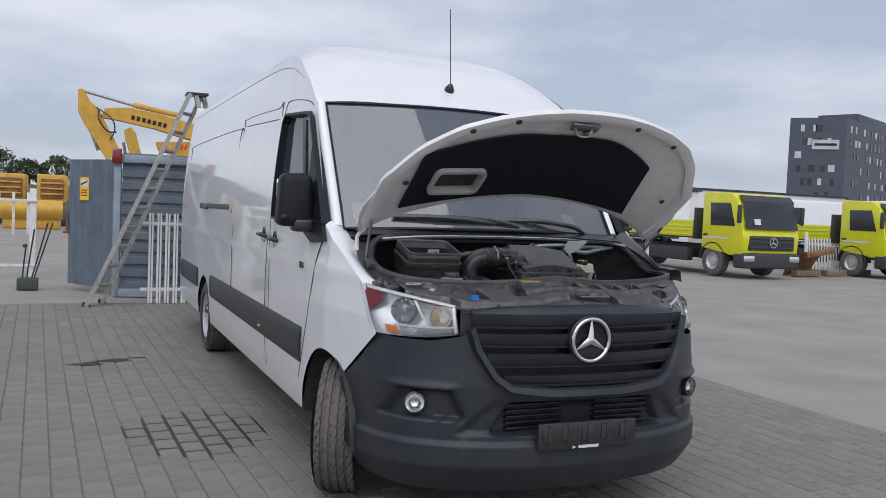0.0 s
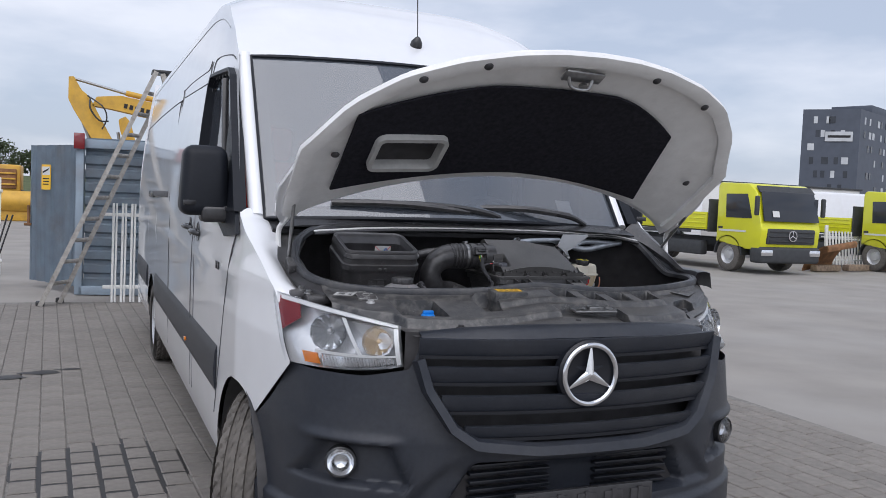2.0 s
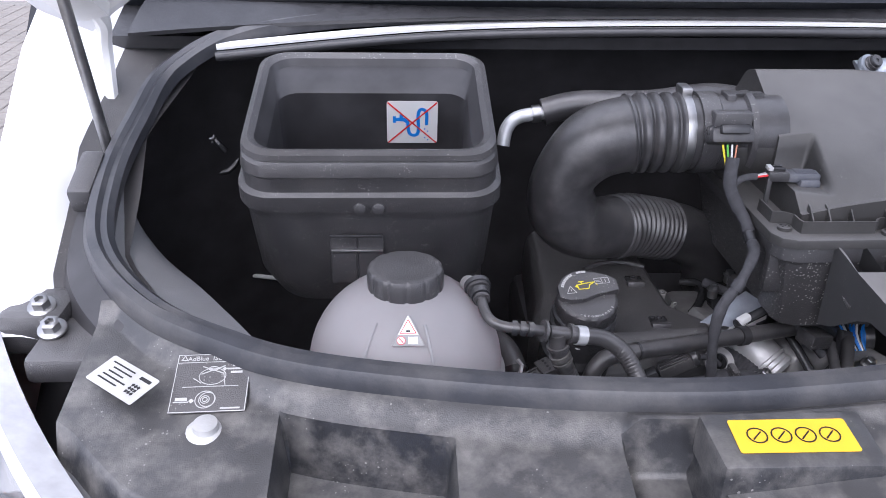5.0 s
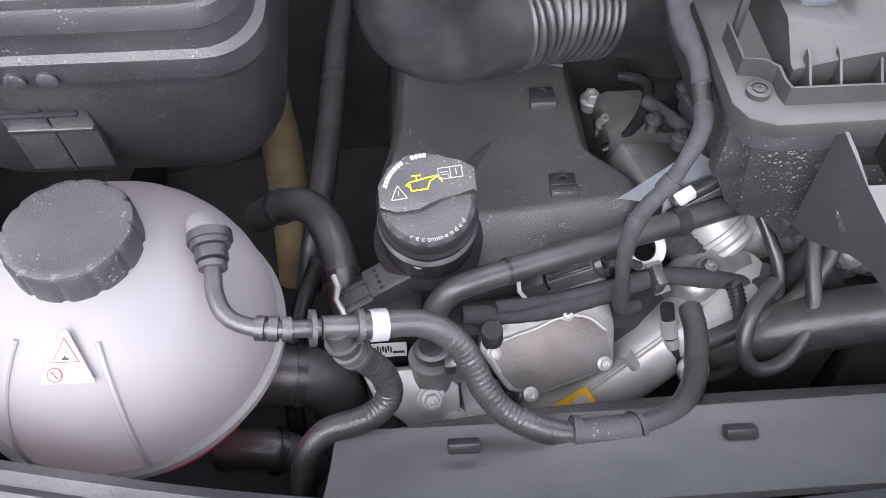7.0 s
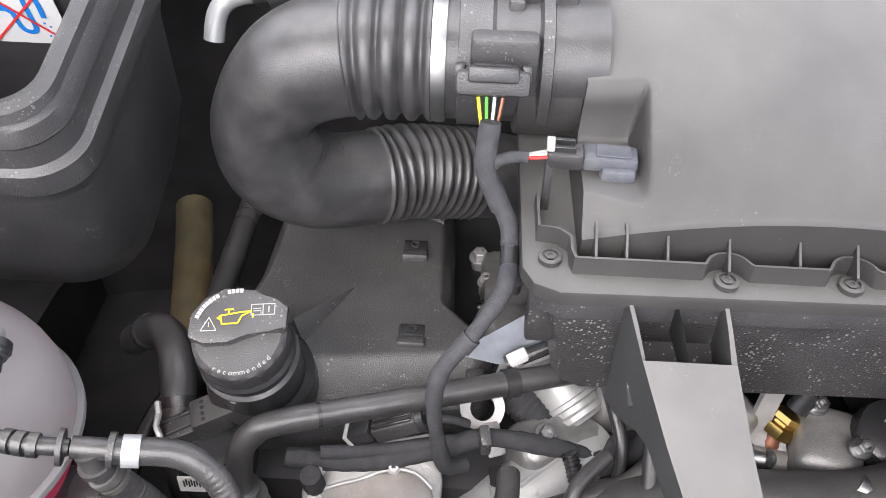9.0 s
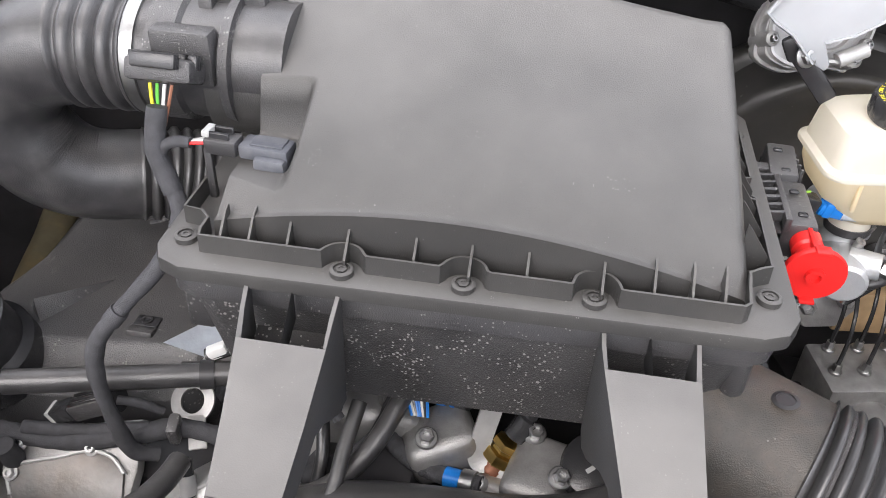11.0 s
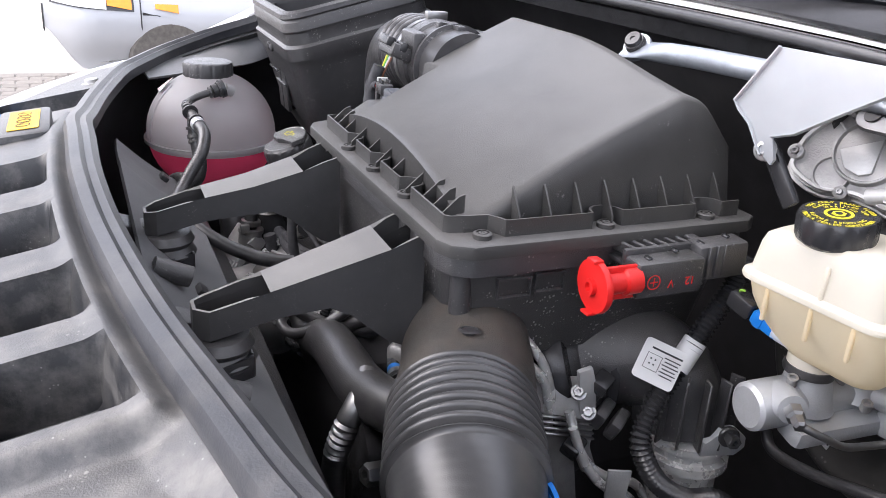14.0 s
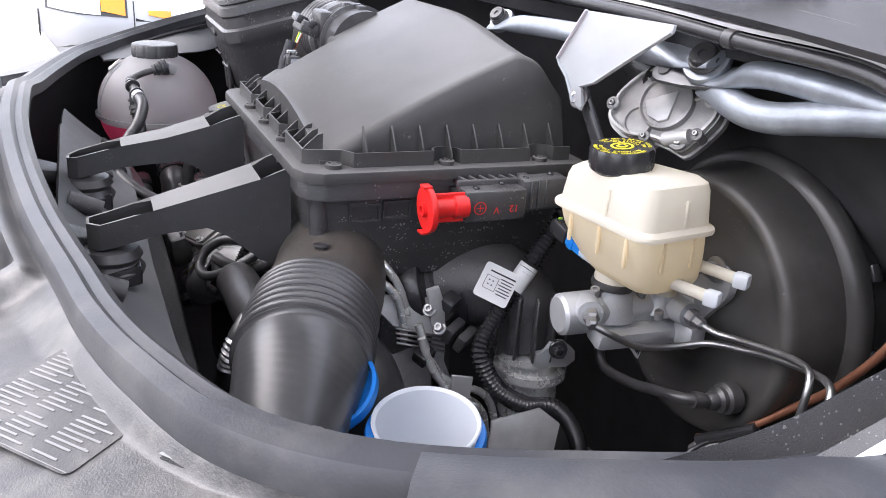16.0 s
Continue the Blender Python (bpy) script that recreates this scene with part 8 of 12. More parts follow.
# ---- wiper linkage, motor, drain funnel ----
wl_ = thing("wiper_linkage", (0.45, 1.05, 1.25), "galvanised wiper linkage bars with black pivots", "wiper linkage")
def flat_bar(name, pts, r, squash_from, squash_to, material, parent):
    """A round bar whose end is pressed flat."""
    line = resample(spline([Vector(p) for p in pts], 8), 0.006)
    total = sum((b - a).length for a, b in zip(line, line[1:]))

    def ring(i, s):
        k = 1 - smooth_step(squash_from, squash_to, s / total) if squash_from >= 0 else smooth_step(-squash_from, -squash_to, s / total)
        a, b = r * (1 + 0.55 * k), r * (1 - 0.62 * k)
        return [(a * math.cos(2 * math.pi * j / 16), b * math.sin(2 * math.pi * j / 16)) for j in range(16)]

    bm = B()
    sweep(bm, line, ring, up=Vector((0.05, -0.45, 0.88)))
    return part(name, bm, material, parent, smooth=50)


PIV = Vector((0.25, -0.72, 0.65)).normalized()
flat_bar("bar", [(.195, .965, 1.329), (.232, .966, 1.333), (.305, .968, 1.338), (.380, .970, 1.341), (.440, .985, 1.340)], 0.0112, 0.05, 0.30, M_ZINC, wl_)
flat_bar("arm", [(.420, .990, 1.338), (.450, 1.010, 1.334), (.478, 1.024, 1.332), (.503, 1.031, 1.334), (.531, 1.031, 1.338), (.550, 1.031, 1.341)], 0.0135, -0.35, -0.72, M_ZINC, wl_)
flat_bar("bar", [(.528, 1.036, 1.322), (.548, 1.036, 1.323), (.572, 1.034, 1.326), (.598, 1.031, 1.333), (.634, 1.030, 1.336), (.70, 1.030, 1.335), (.80, 1.03, 1.330)], 0.0125, 0.10, 0.26, M_ZINC, wl_)
flat_bar("bar", [(.535, 1.046, 1.310), (.556, 1.034, 1.307), (.580, 1.030, 1.302), (.607, 1.030, 1.299), (.640, 1.030, 1.302), (.675, 1.030, 1.310), (.745, 1.030, 1.325), (.81, 1.03, 1.335)], 0.0145, 0.0, 0.10, M_ZINC, wl_)
for c, r in ((Vector((.212, .961, 1.337)), 0.0105), (Vector((.534, 1.026, 1.336)), 0.0150)):
    bm = B()
    lathe(bm, [(r * 0.9, -0.010), (r * 1.55, -0.009), (r * 1.58, -0.003), (r * 1.50, -0.001), (r * 0.9, -0.001)], c, PIV, 32)
    part("pivot_eye", bm, M_ZINC, wl_)
    bm = B()
    lathe(bm, [(r * 1.02, -0.004), (r * 1.12, 0.001), (r * 0.98, 0.003), (r * 1.08, 0.005), (r * 1.02, 0.007), (r * 0.9, 0.007)], c, PIV, 28)
    part("pivot_boot", bm, M_RUBBER, wl_, "black rubber pivot")
    bm = B()
    lathe(bm, [(r * 0.92, 0.004), (r * 0.92, 0.010), (r * 0.82, 0.0118), (r * 0.30, 0.0112), (r * 0.26, 0.0098), (0.0001, 0.0098)], c, PIV, 28)
    part("pivot", bm, M_TRIM, wl_, "black rubber pivot")
bm = B()
lathe(bm, [(0.007, -0.016), (0.011, -0.014), (0.011, -0.009), (0.007, -0.008)], (.534, 1.034, 1.327), PIV, 24)
part("joint_boot", bm, M_RUBBER, wl_, "black rubber pivot")
crank_p = on((.488, 1.018, 1.3165), (0.98, 0.20, 0.0), (-0.10, 0.67, 0.73))
bm = B()
prism(bm, [(0.014 * math.cos(a), 0.014 * math.sin(a)) for a in [math.pi / 2 + math.pi * k / 10 for k in range(11)]] + [(0.030, -0.014), (0.072, -0.009), (0.082, -0.002), (0.080, 0.007), (0.040, 0.013)], crank_p, 0.005, bev=0.001)
cr_ = part("crank", bm, mat("dark_steel", (0.16, 0.16, 0.165), 0.42, metal=0.8, var=0.15, scale=50), wl_, "dark steel crank")
# raised black disc stands in for the shaded hole
bm = B()
lathe(bm, [(0.0075, 0.0), (0.0072, 0.0012), (0.0001, 0.0012)], crank_p(0.0, 0.0, 0.005), Vector((0.98, 0.05, -0.05)).cross(Vector((0.05, 0.70, 0.70))), 20)
part("crank_hole_shade", bm, M_BLACK, cr_)
motor = thing("wiper_motor", (0.47, 1.04, 1.2), "cast aluminium wiper motor gearbox", "wiper motor")
MX, MN = Vector((.482, 1.028, 1.280)), Vector((0.35, -0.75, 0.42)).normalized()
pm = on(MX, MN.cross(Vector((0, 0, 1))).normalized(), MN.cross(MN.cross(Vector((0, 0, 1))).normalized()))
outl = spline([Vector((a, b, 0)) for a, b in ((.062, .008), (.062, .024), (.034, .038), (.000, .036), (-.020, .040), (-.034, .042), (-.050, .020), (-.059, -.004), (-.046, -.024), (-.018, -.040), (.019, -.043), (.041, -.034), (.060, -.008))], 5, closed=True)
outl = [(p.x, p.y) for p in outl]
bm = B()
prism(bm, outl, lambda a, b, h: pm(a, b, -0.030 + h), 0.026, bev=0.003)
part("gearbox", bm, M_ALU, motor)
bm = B()
prism(bm, [(a * 1.06, b * 1.06) for a, b in outl], lambda a, b, h: pm(a, b, -0.022 + h), 0.006, bev=0.0015)
part("gearbox_flange", bm, M_ALU, motor)
bm = B()
line = [pm(0.93 * a, 0.93 * b, -0.003) for a, b in outl]
sweep(bm, line, lambda i, s: [(-0.0022, -0.002), (0.0022, -0.002), (0.0014, 0.004), (-0.0014, 0.004)], closed=True, up=MN)
part("cast_rim", bm, M_CASTW, motor)
bm = B()
lathe(bm, [(0.0300, -0.004), (0.0290, 0.004), (0.0275, 0.0045), (0.0260, 0.001), (0.010, 0.001)], pm(0.000, -0.004, 0.0), MN, 36)
part("hub", bm, M_ALU, motor)
bm = B()
prism(bm, [(0.0230, -0.0015), (-0.0100, -0.0180), (-0.0095, 0.0140), (0.000, 0.0185), (0.014, 0.014)], lambda a, b, h: pm(a, b, 0.001 + h), 0.0035, bev=0.001)
part("cast_web", bm, M_CASTW, motor)
for k in range(5):
    a0 = radians(-150 + 26 * k)
    bm = B()
    rbox(bm, (0, 0, 0), (0.016, 0.0022, 0.005), bev=0.0006, seg=1)
    for v_ in bm.verts:
        r_, t_ = 0.038 + v_.co.x, v_.co.y
        v_.co = pm(r_ * math.cos(a0) - t_ * math.sin(a0), 0.82 * (r_ * math.sin(a0) + t_ * math.cos(a0)), -0.002 + v_.co.z)
    part("cast_rib", bm, M_CASTW, motor)
for a, b, r_ in ((0.0598, 0.0082, 0.0072), (-0.0293, 0.0337, 0.0085), (0.019, -0.0393, 0.0070), (-0.046, -0.014, 0.0066), (-0.044, 0.022, 0.0066), (0.010, 0.036, 0.0062)):
    bm = B()
    lathe(bm, [(r_, -0.026), (r_, 0.002), (r_ * 0.62, 0.0035), (r_ * 0.60, 0.0), (0.0001, 0.0)], pm(a, b, 0), MN, 18)
    bs_ = part("screw_boss", bm, M_ALU, motor)
    bm = B()
    bolt(bm, pm(a, b, 0.0), MN, r_ * 0.5, 0.005)
    part("screw", bm, M_STEEL, bs_)
bm = B()
lathe(bm, [(0.0175, -0.004), (0.0165, 0.0015), (0.0150, 0.0015), (0.0140, -0.001), (0.0001, -0.001)], pm(0.0235, 0.021, 0), MN, 28)
part("cast_lobe", bm, M_ALU, motor)
bm = B()
rod(bm, pm(-0.012, 0.034, -0.002), pm(-0.040, 0.026, 0.004), 0.0075)
part("spigot", bm, M_CASTW, motor)
bm = B()
rod(bm, MX + Vector((-0.03, 0.02, 0.02)), MX + Vector((-0.12, 0.05, 0.03)), 0.026)
part("motor_can", bm, M_TRIM, motor)
drain = thing("drain_funnel", (.45, .955, 1.28), "white plastic water drain funnel", "funnel")
bm = B()
FUN = [(-0.035, 0.040), (-0.068, -0.013), (-0.060, -0.020), (-0.044, -0.029), (-0.022, -0.052), (-0.010, -0.058), (-0.007, -0.052), (-0.017, -0.034), (0.006, -0.026), (0.048, 0.002), (0.100, 0.035), (0.100, 0.042)]
fun_p = on((.474, .945, 1.330), (1, 0.04, 0.0), (0, 0.12, 0.99))
prism(bm, FUN, fun_p, 0.003, bev=0.001)
part("funnel_sheet", bm, M_FUNNEL, drain)
for edge, hgt in ((FUN[:5], 0.0030), (FUN[7:11], 0.0025)):
    bm = B()
    sweep(bm, [fun_p(a, b, 0.003) for a, b in edge], lambda i, s: [(-0.0016, -0.001), (0.0016, -0.001), (0.0008, hgt), (-0.0008, hgt)], up=Vector((0, -0.97, 0.22)))
    part("funnel_flange", bm, M_FUNNEL, drain)
bm = B()
rbox(bm, (.460, .954, 1.262), (0.017, 0.008, 0.062), rot=(0, -42, 0), bev=0.003)
rbox(bm, (.440, .952, 1.285), (0.020, 0.009, 0.024), rot=(0, -30, 0), bev=0.004)
part("funnel_strap", bm, M_TRIM, drain)
bm = B()
bolt(bm, (.448, .943, 1.282), (0.4, -1, 0.3), 0.0070, 0.007)
part("strap_bolt", bm, M_STEEL, drain)

# ---- washer or additive filler with blue rim ----
fil = thing("additive_filler", (.615, .725, 0.95), "white filler neck with a blue rim and open blue lid", "filler neck")
fc = Vector((.622, .722, 1.022))
fax = Vector((0.12, -0.08, 1)).normalized()
bm = B()
lathe(bm, [(0.034, -0.11), (0.041, -0.030), (0.0445, 0.004), (0.0480, 0.0175), (0.0470, 0.0185), (0.0440, 0.016), (0.037, -0.02), (0.030, -0.06), (0.0001, -0.06)], fc, fax, 48)
part("neck", bm, M_NECKWHITE, fil)
bm = B()
lathe(bm, [(0.0440, -0.022), (0.0520, -0.020), (0.0535, -0.016), (0.0538, 0.004), (0.0520, 0.008), (0.0462, 0.008)], fc, fax, 48, caps=False)
part("blue_rim", bm, M_BLUE, fil)
bm = B()
lathe(bm, [(0.0001, -0.002), (0.044, 0.0), (0.046, 0.004), (0.046, 0.013), (0.0425, 0.0135), (0.041, 0.004), (0.0001, 0.003)], Vector((.555, .655, 1.036)), Vector((0.30, -0.42, 0.85)), 40)
part("blue_lid", bm, M_BLUE, fil, "open blue lid")

# ---- engine block and lower clutter ----
eng = thing("engine", (0.1, 0.8, 0.64), "oily cast engine block with brackets in the dark", "engine")
bm = B()
rbox(bm, (-0.06, 0.86, 0.80), (0.44, 0.42, 0.30), bev=0.02)
rbox(bm, (0.22, 0.84, 0.78), (0.30, 0.30, 0.26), bev=0.02)
part("block", bm, M_BLACK, eng)
EGR = [(-.152, .630, .840), (-.127, .626, .853), (-.100, .625, .868), (-.059, .637, .903), (-.015, .655, .933), (.03, .685, .945), (.06, .71, .94)]
bm = B()
tube(bm, EGR, 0.031, seg=28, wave=lambda s: 0.86 + 0.14 * smooth_step(0.0, 0.05, s))
part("egr_pipe", bm, M_CASTW, eng, "cast metal exhaust recirculation pipe", smooth=60)
bm = B()
tube(bm, [Vector(q) + Vector((-0.008, -0.012, 0.0272)) for q in EGR[1:-1]], 0.0028, seg=8)
part("weld_seam", bm, M_CASTW, eng)
bm = B()
rod(bm, (-.058, .623, .930), (-.070, .628, .948), 0.0055)
part("pipe_stud", bm, M_CASTW, eng)
bm = B()
lathe(bm, [(0.0165 + 0.0055 * (k % 2), 0.0042 * k) for k in range(10)], (-.196, .624, .832), (0.97, 0.12, 0.10), 28)
part("pipe_bellows", bm, M_CASTW, eng, "ribbed steel bellows")
bm = B()
rod(bm, (-.245, .612, .822), (-.196, .624, .832), 0.017)
part("pipe_stub", bm, M_CASTW, eng)
bm = B()
prism(bm, [(-0.040, -0.030), (0.022, -0.034), (0.034, 0.0), (0.030, 0.036), (0.010, 0.050), (-0.014, 0.046), (-0.030, 0.022)], on((-.156, .630, .842), (0.1, -0.97, 0.1), (-0.15, 0.1, 0.98)), 0.009, bev=0.002)
part("pipe_flange", bm, M_CASTW, eng)
for q_ in ((-.166, .622, .892), (-.164, .660, .862), (-.158, .600, .812)):
    bm = B()
    bolt(bm, q_, (-0.75, -0.25, 0.55), 0.008, 0.013)
    part("bolt", bm, M_STEEL, eng)
pc_ = Vector((-.138, .645, .950))
pax, pay = (1, 0.15, 0.08), (0, 0.8, 0.6)
bm = B()
prism(bm, [(-0.064, 0.004), (-0.060, 0.034), (-0.040, 0.040), (0.054, 0.046), (0.060, 0.0), (0.058, -0.034), (0.040, -0.040), (-0.014, -0.047), (-0.040, -0.036)], on(pc_, pax, pay), 0.014, bev=0.003)
cvp = part("cover_plate", bm, M_ALU, eng, "dirty metal cover plate")
FIELD = [(-0.054, 0.004), (-0.046, -0.018), (-0.034, -0.034), (-0.013, -0.043), (0.042, -0.036), (0.055, -0.030), (0.050, -0.002), (0.034, 0.013), (0.012, 0.018), (-0.012, 0.013), (-0.034, 0.010)]
bm = B()
prism(bm, FIELD, lambda a, b, h: on(pc_, pax, pay)(a, b, 0.0145 + h), 0.004, bev=0.001)
part("plate_field", bm, M_PLATE, cvp)
bm = B()
line = [on(pc_, pax, pay)(a * 1.01, b * 1.01, 0.0185) for a, b in FIELD[6:] + FIELD[:2]]
tube(bm, line, 0.0018, seg=8, step=0.004)
part("plate_lip", bm, M_CASTW, cvp)
for a, b in ((-0.051, 0.000), (0.016, 0.020), (0.048, -0.031), (-0.020, -0.043), (-0.05, 0.026)):
    bm = B()
    bolt(bm, on(pc_, pax, pay)(a, b, 0.0185), Vector(pax).cross(Vector(pay)), 0.0045, 0.005)
    part("plate_bolt", bm, M_CASTW, cvp)
bm = B()
bolt(bm, (-.010, .612, .938), (0, -0.6, 0.7), 0.010, 0.014)
part("bolt", bm, M_STEEL, eng)
sx_, sy_ = Vector((0.78, 0.18, 0.60)), Vector((-0.45, 0.50, 0.66))
sx_.normalize()
n_s = Vector((-0.2, -0.58, 0.79))
n_s = (n_s - sx_ * n_s.dot(sx_)).normalized()
sy_ = n_s.cross(sx_)
c = Vector((-.1005, .6255, .8690)) + n_s * 0.0355
lab = sticker("hot_label", c, 0.045, 0.023, sx_, sy_ - sx_.normalized() * sy_.dot(sx_.normalized()), M_YELLOW, parent=eng, label="yellow hot surface label")
bm = B()
prism(bm, [(-0.021, -0.008), (-0.003, -0.008), (-0.012, 0.009)], lambda a, b, h: on(c, sx_, sy_ - sx_.normalized() * sy_.dot(sx_.normalized()))(a, b, 0.0008 + h), 0.0003)
part("label_print", bm, M_INK, lab)
bm = B()
strip(bm, c, sx_, sy_ - sx_.normalized() * sy_.dot(sx_.normalized()), 0.011, 0.0, 0.014, 0.012)
part("label_print", bm, M_WHITE, lab)
# throttle body and charge pipe left of the middle
bm = B()
lathe(bm, [(0.026, -0.03), (0.029, 0.0), (0.029, 0.034), (0.031, 0.035), (0.031, 0.039), (0.0265, 0.041), (0.0265, 0.046), (0.030, 0.048), (0.030, 0.053), (0.026, 0.055), (0.024, 0.058), (0.0235, 0.04), (0.0001, 0.04)], (.014, .762, .992), (0.60, -0.62, -0.50), 40)
part("throttle_body", bm, M_CASTW, eng, "cast throttle body")
bm = B()
rbox(bm, (-.018, .80, .985), (0.07, 0.07, 0.05), rot=(0, 20, 15), bev=0.012)
rbox(bm, (.0, .88, .955), (0.10, 0.13, 0.05), bev=0.014)
part("throttle_casting", bm, M_ALU, eng)
bm = B()
tube(bm, [(-.045, .755, .985), (-.015, .735, .978), (.012, .712, .962), (.030, .690, .94), (.035, .68, .90)], 0.0165, seg=20, step=0.0015, wave=lambda s: 1.0 + 0.05 * math.sin(s * 1100))
part("ribbed_pipe", bm, M_TAPE, eng, "dark ribbed rubber pipe")
for q_, r_ in (((-.052, .943, .962), 0.008), ((.003, .925, .94), 0.0075), ((-.02, .90, .965), 0.007), ((-.045, .90, .965), 0.006)):
    bm = B()
    rod(bm, Vector(q_) - Vector((0, 0, 0.04)), q_, r_ * 1.15)
    bolt(bm, q_, (0, -0.1, 1), r_, 0.010)
    part("bolt", bm, M_CASTW, eng)
bm = B()
tube(bm, [(-.020, .955, .985), (.004, .935, .992), (-.004, .90, .985), (-.030, .868, .975), (-.052, .862, .965)], 0.0065, seg=10)
part("fuel_line", bm, M_TRIM, eng)
bm = B()
rbox(bm, (.030, .925, .975), (0.055, 0.05, 0.035), rot=(0, 0, 10), bev=0.006)
rbox(bm, (.020, .885, .985), (0.030, 0.03, 0.03), rot=(0, 0, 10), bev=0.005)
part("injector_head", bm, M_TRIM, eng)
for c in ((-.02, .825, 1.03), (.0, .80, 1.03), (.02, .87, 1.03)):
    bm = B()
    rod(bm, c, (c[0], c[1], c[2] + 0.012), 0.007)
    bolt(bm, (c[0], c[1], c[2] + 0.012), (0, 0, 1), 0.006, 0.006)
    part("bolt", bm, M_STEEL, eng)
for pts_, m_ in (([(-.075, .722, 1.050), (-.012, .742, 1.086), (.018, .735, 1.068), (-.035, .716, 1.046)], M_ZINC), ([(-.035, .716, 1.046), (.018, .735, 1.068), (.016, .726, 1.052), (-.040, .708, 1.036)], M_CASTW)):
    bm = B()
    f_ = [bm.faces.new([bm.verts.new(q) for q in pts_])]
    bmesh.ops.solidify(bm, geom=f_, thickness=0.003)
    part("bracket_plate", bm, m_, eng)
bm = B()
rod(bm, (-.030, .712, 1.052), (.016, .728, 1.066), 0.0065)
part("bracket_cable", bm, M_TRIM, eng)
bm = B()
rbox(bm, (-.020, .714, 1.058), (0.018, 0.010, 0.012), rot=(0, -20, 20), bev=0.002)
part("white_clip", bm, M_WHITE, eng)
bm = B()
line = [Vector((-.047, .704, 1.000)) + Vector((0.0155 * math.cos(a), 0.0125 * math.sin(a), 0.010 * math.sin(a))) for a in [2 * math.pi * k / 24 for k in range(24)]]
sweep(bm, line, lambda i, s: [(-0.0045, -0.002), (0.0045, -0.002), (0.0045, 0.002), (-0.0045, 0.002)], closed=True, up=Vector((0, -0.6, 0.8)))
rbox(bm, (-.036, .682, .985), (0.016, 0.030, 0.004), rot=(35, 0, 20), bev=0.001)
part("ring_bracket", bm, M_ALU, eng)
hose("charge_pipe", [(-.02, .665, .88), (.05, .648, .93), (.12, .642, .964), (.19, .640, .976), (.25, .640, .980), (.30, .646, .988), (.345, .662, .998), (.375, .690, 1.0), (.39, .72, .99)], 0.0275, "thick black charge air pipe with a steel clamp", category="pipe", clamps=((0.86, 0.010, M_STEEL, 0.0015),))
hose("loop_hose", [(.105, .715, 1.02), (.10, .68, 1.0), (.095, .64, .975), (.07, .61, .955), (.04, .60, .955), (.025, .61, .975), (.035, .635, .995), (.06, .66, 1.0)], 0.007, "thin looped black rubber hose")
hose("loop_hose", [(.14, .735, 1.015), (.12, .69, .99), (.085, .66, .965), (.04, .645, .955), (-.01, .63, .95)], 0.009, "thin looped black rubber hose")
hose("blue_band_hose", [(0.069, 0.790, 0.974), (0.111, 0.790, 0.977), (0.148, 0.785, 0.981), (0.180, 0.775, 0.991), (0.198, 0.770, 0.994)], 0.018, "black hose with a blue band", clamps=((0.84, 0.009, M_BLUE, 0.0012), (0.92, 0.004, M_BLUE, 0.0012)))
hose("braided_line", [(0.112, 0.735, 0.974), (0.130, 0.725, 0.964), (0.153, 0.715, 0.952), (0.178, 0.705, 0.952), (0.199, 0.700, 0.954), (0.219, 0.695, 0.957)], 0.0085, "dark braided fuel supply line", M_TAPE, wave=lambda s: 1 + 0.05 * math.sin(s * 900), clamps=((0.80, 0.020, M_BLUE, 0.0008), (0.93, 0.012, M_STEEL, 0.003)))
hose("vacuum_tube", [(.048, .775, 1.035), (.056, .752, 1.023), (.070, .715, 1.0), (.078, .682, .977), (.070, .656, .945), (.042, .630, .918), (.010, .617, .912), (-.014, .621, .925), (-.028, .636, .955), (-.034, .652, .985)], 0.0062, "shiny black vacuum tube bent in a loop", M_TRIM,
     clamps=((0.95, 0.018, M_CASTW, 0.0012), (0.90, 0.010, M_CASTW, 0.0008)))
hose("corrugated_sleeve", [(.030, .672, .985), (.036, .662, .97), (.040, .650, .945), (.034, .638, .918), (.020, .630, .90)], 0.0068, "thin black corrugated cable sleeve", M_TRIM, wave=(0.0040, 0.0010), category="cable")
brs = thing("brass_fitting", (.235, .725, .95), "brass sensor fitting held by a cast bracket", "fitting")
bm = B()
lathe(bm, [(0.013, 0), (0.0145, 0.002), (0.0145, 0.011), (0.011, 0.013), (0.011, 0.016), (0.0145, 0.018), (0.0145, 0.024), (0.010, 0.027)], (.228, .724, .958), (0.45, 0.35, 0.82), 6)
part("brass_nut", bm, M_BRASS, brs)
bm = B()
lathe(bm, [(0.009, 0), (0.009, 0.016), (0.0075, 0.018), (0.0075, 0.03)], (.222, .718, .936), (0.3, 0.25, 0.9), 16)
part("fitting_stem", bm, M_COPPER, brs)
bm = B()
lathe(bm, [(0.011, 0), (0.011, 0.022), (0.008, 0.024), (0.008, 0.05)], (.243, .734, .984), (0.45, 0.35, 0.82), 16)
rbox(bm, (.268, .752, 1.022), (0.022, 0.020, 0.030), rot=(0, 30, 30), bev=0.004)
part("sensor_top", bm, M_TRIM, brs)
bm = B()
sweep(bm, resample(spline([Vector(q) for q in [(0.224, 0.745, 1.036), (0.220, 0.740, 1.012), (0.214, 0.732, 0.982), (0.211, 0.725, 0.959), (0.224, 0.720, 0.950), (0.238, 0.720, 0.953)]], 8), 0.004), lambda i, s: [(-0.0095, -0.003), (0.0095, -0.003), (0.0095, 0.003), (-0.0095, 0.003)], up=Vector((0.2, -0.7, 0.7)))
part("cast_bracket", bm, M_CASTW, brs, "pale cast bracket")
bm = B()
rod(bm, *[(0.216, 0.705, 0.945), (0.232, 0.705, 0.942), (0.246, 0.705, 0.940)][::2], 0.0105, seg=18)
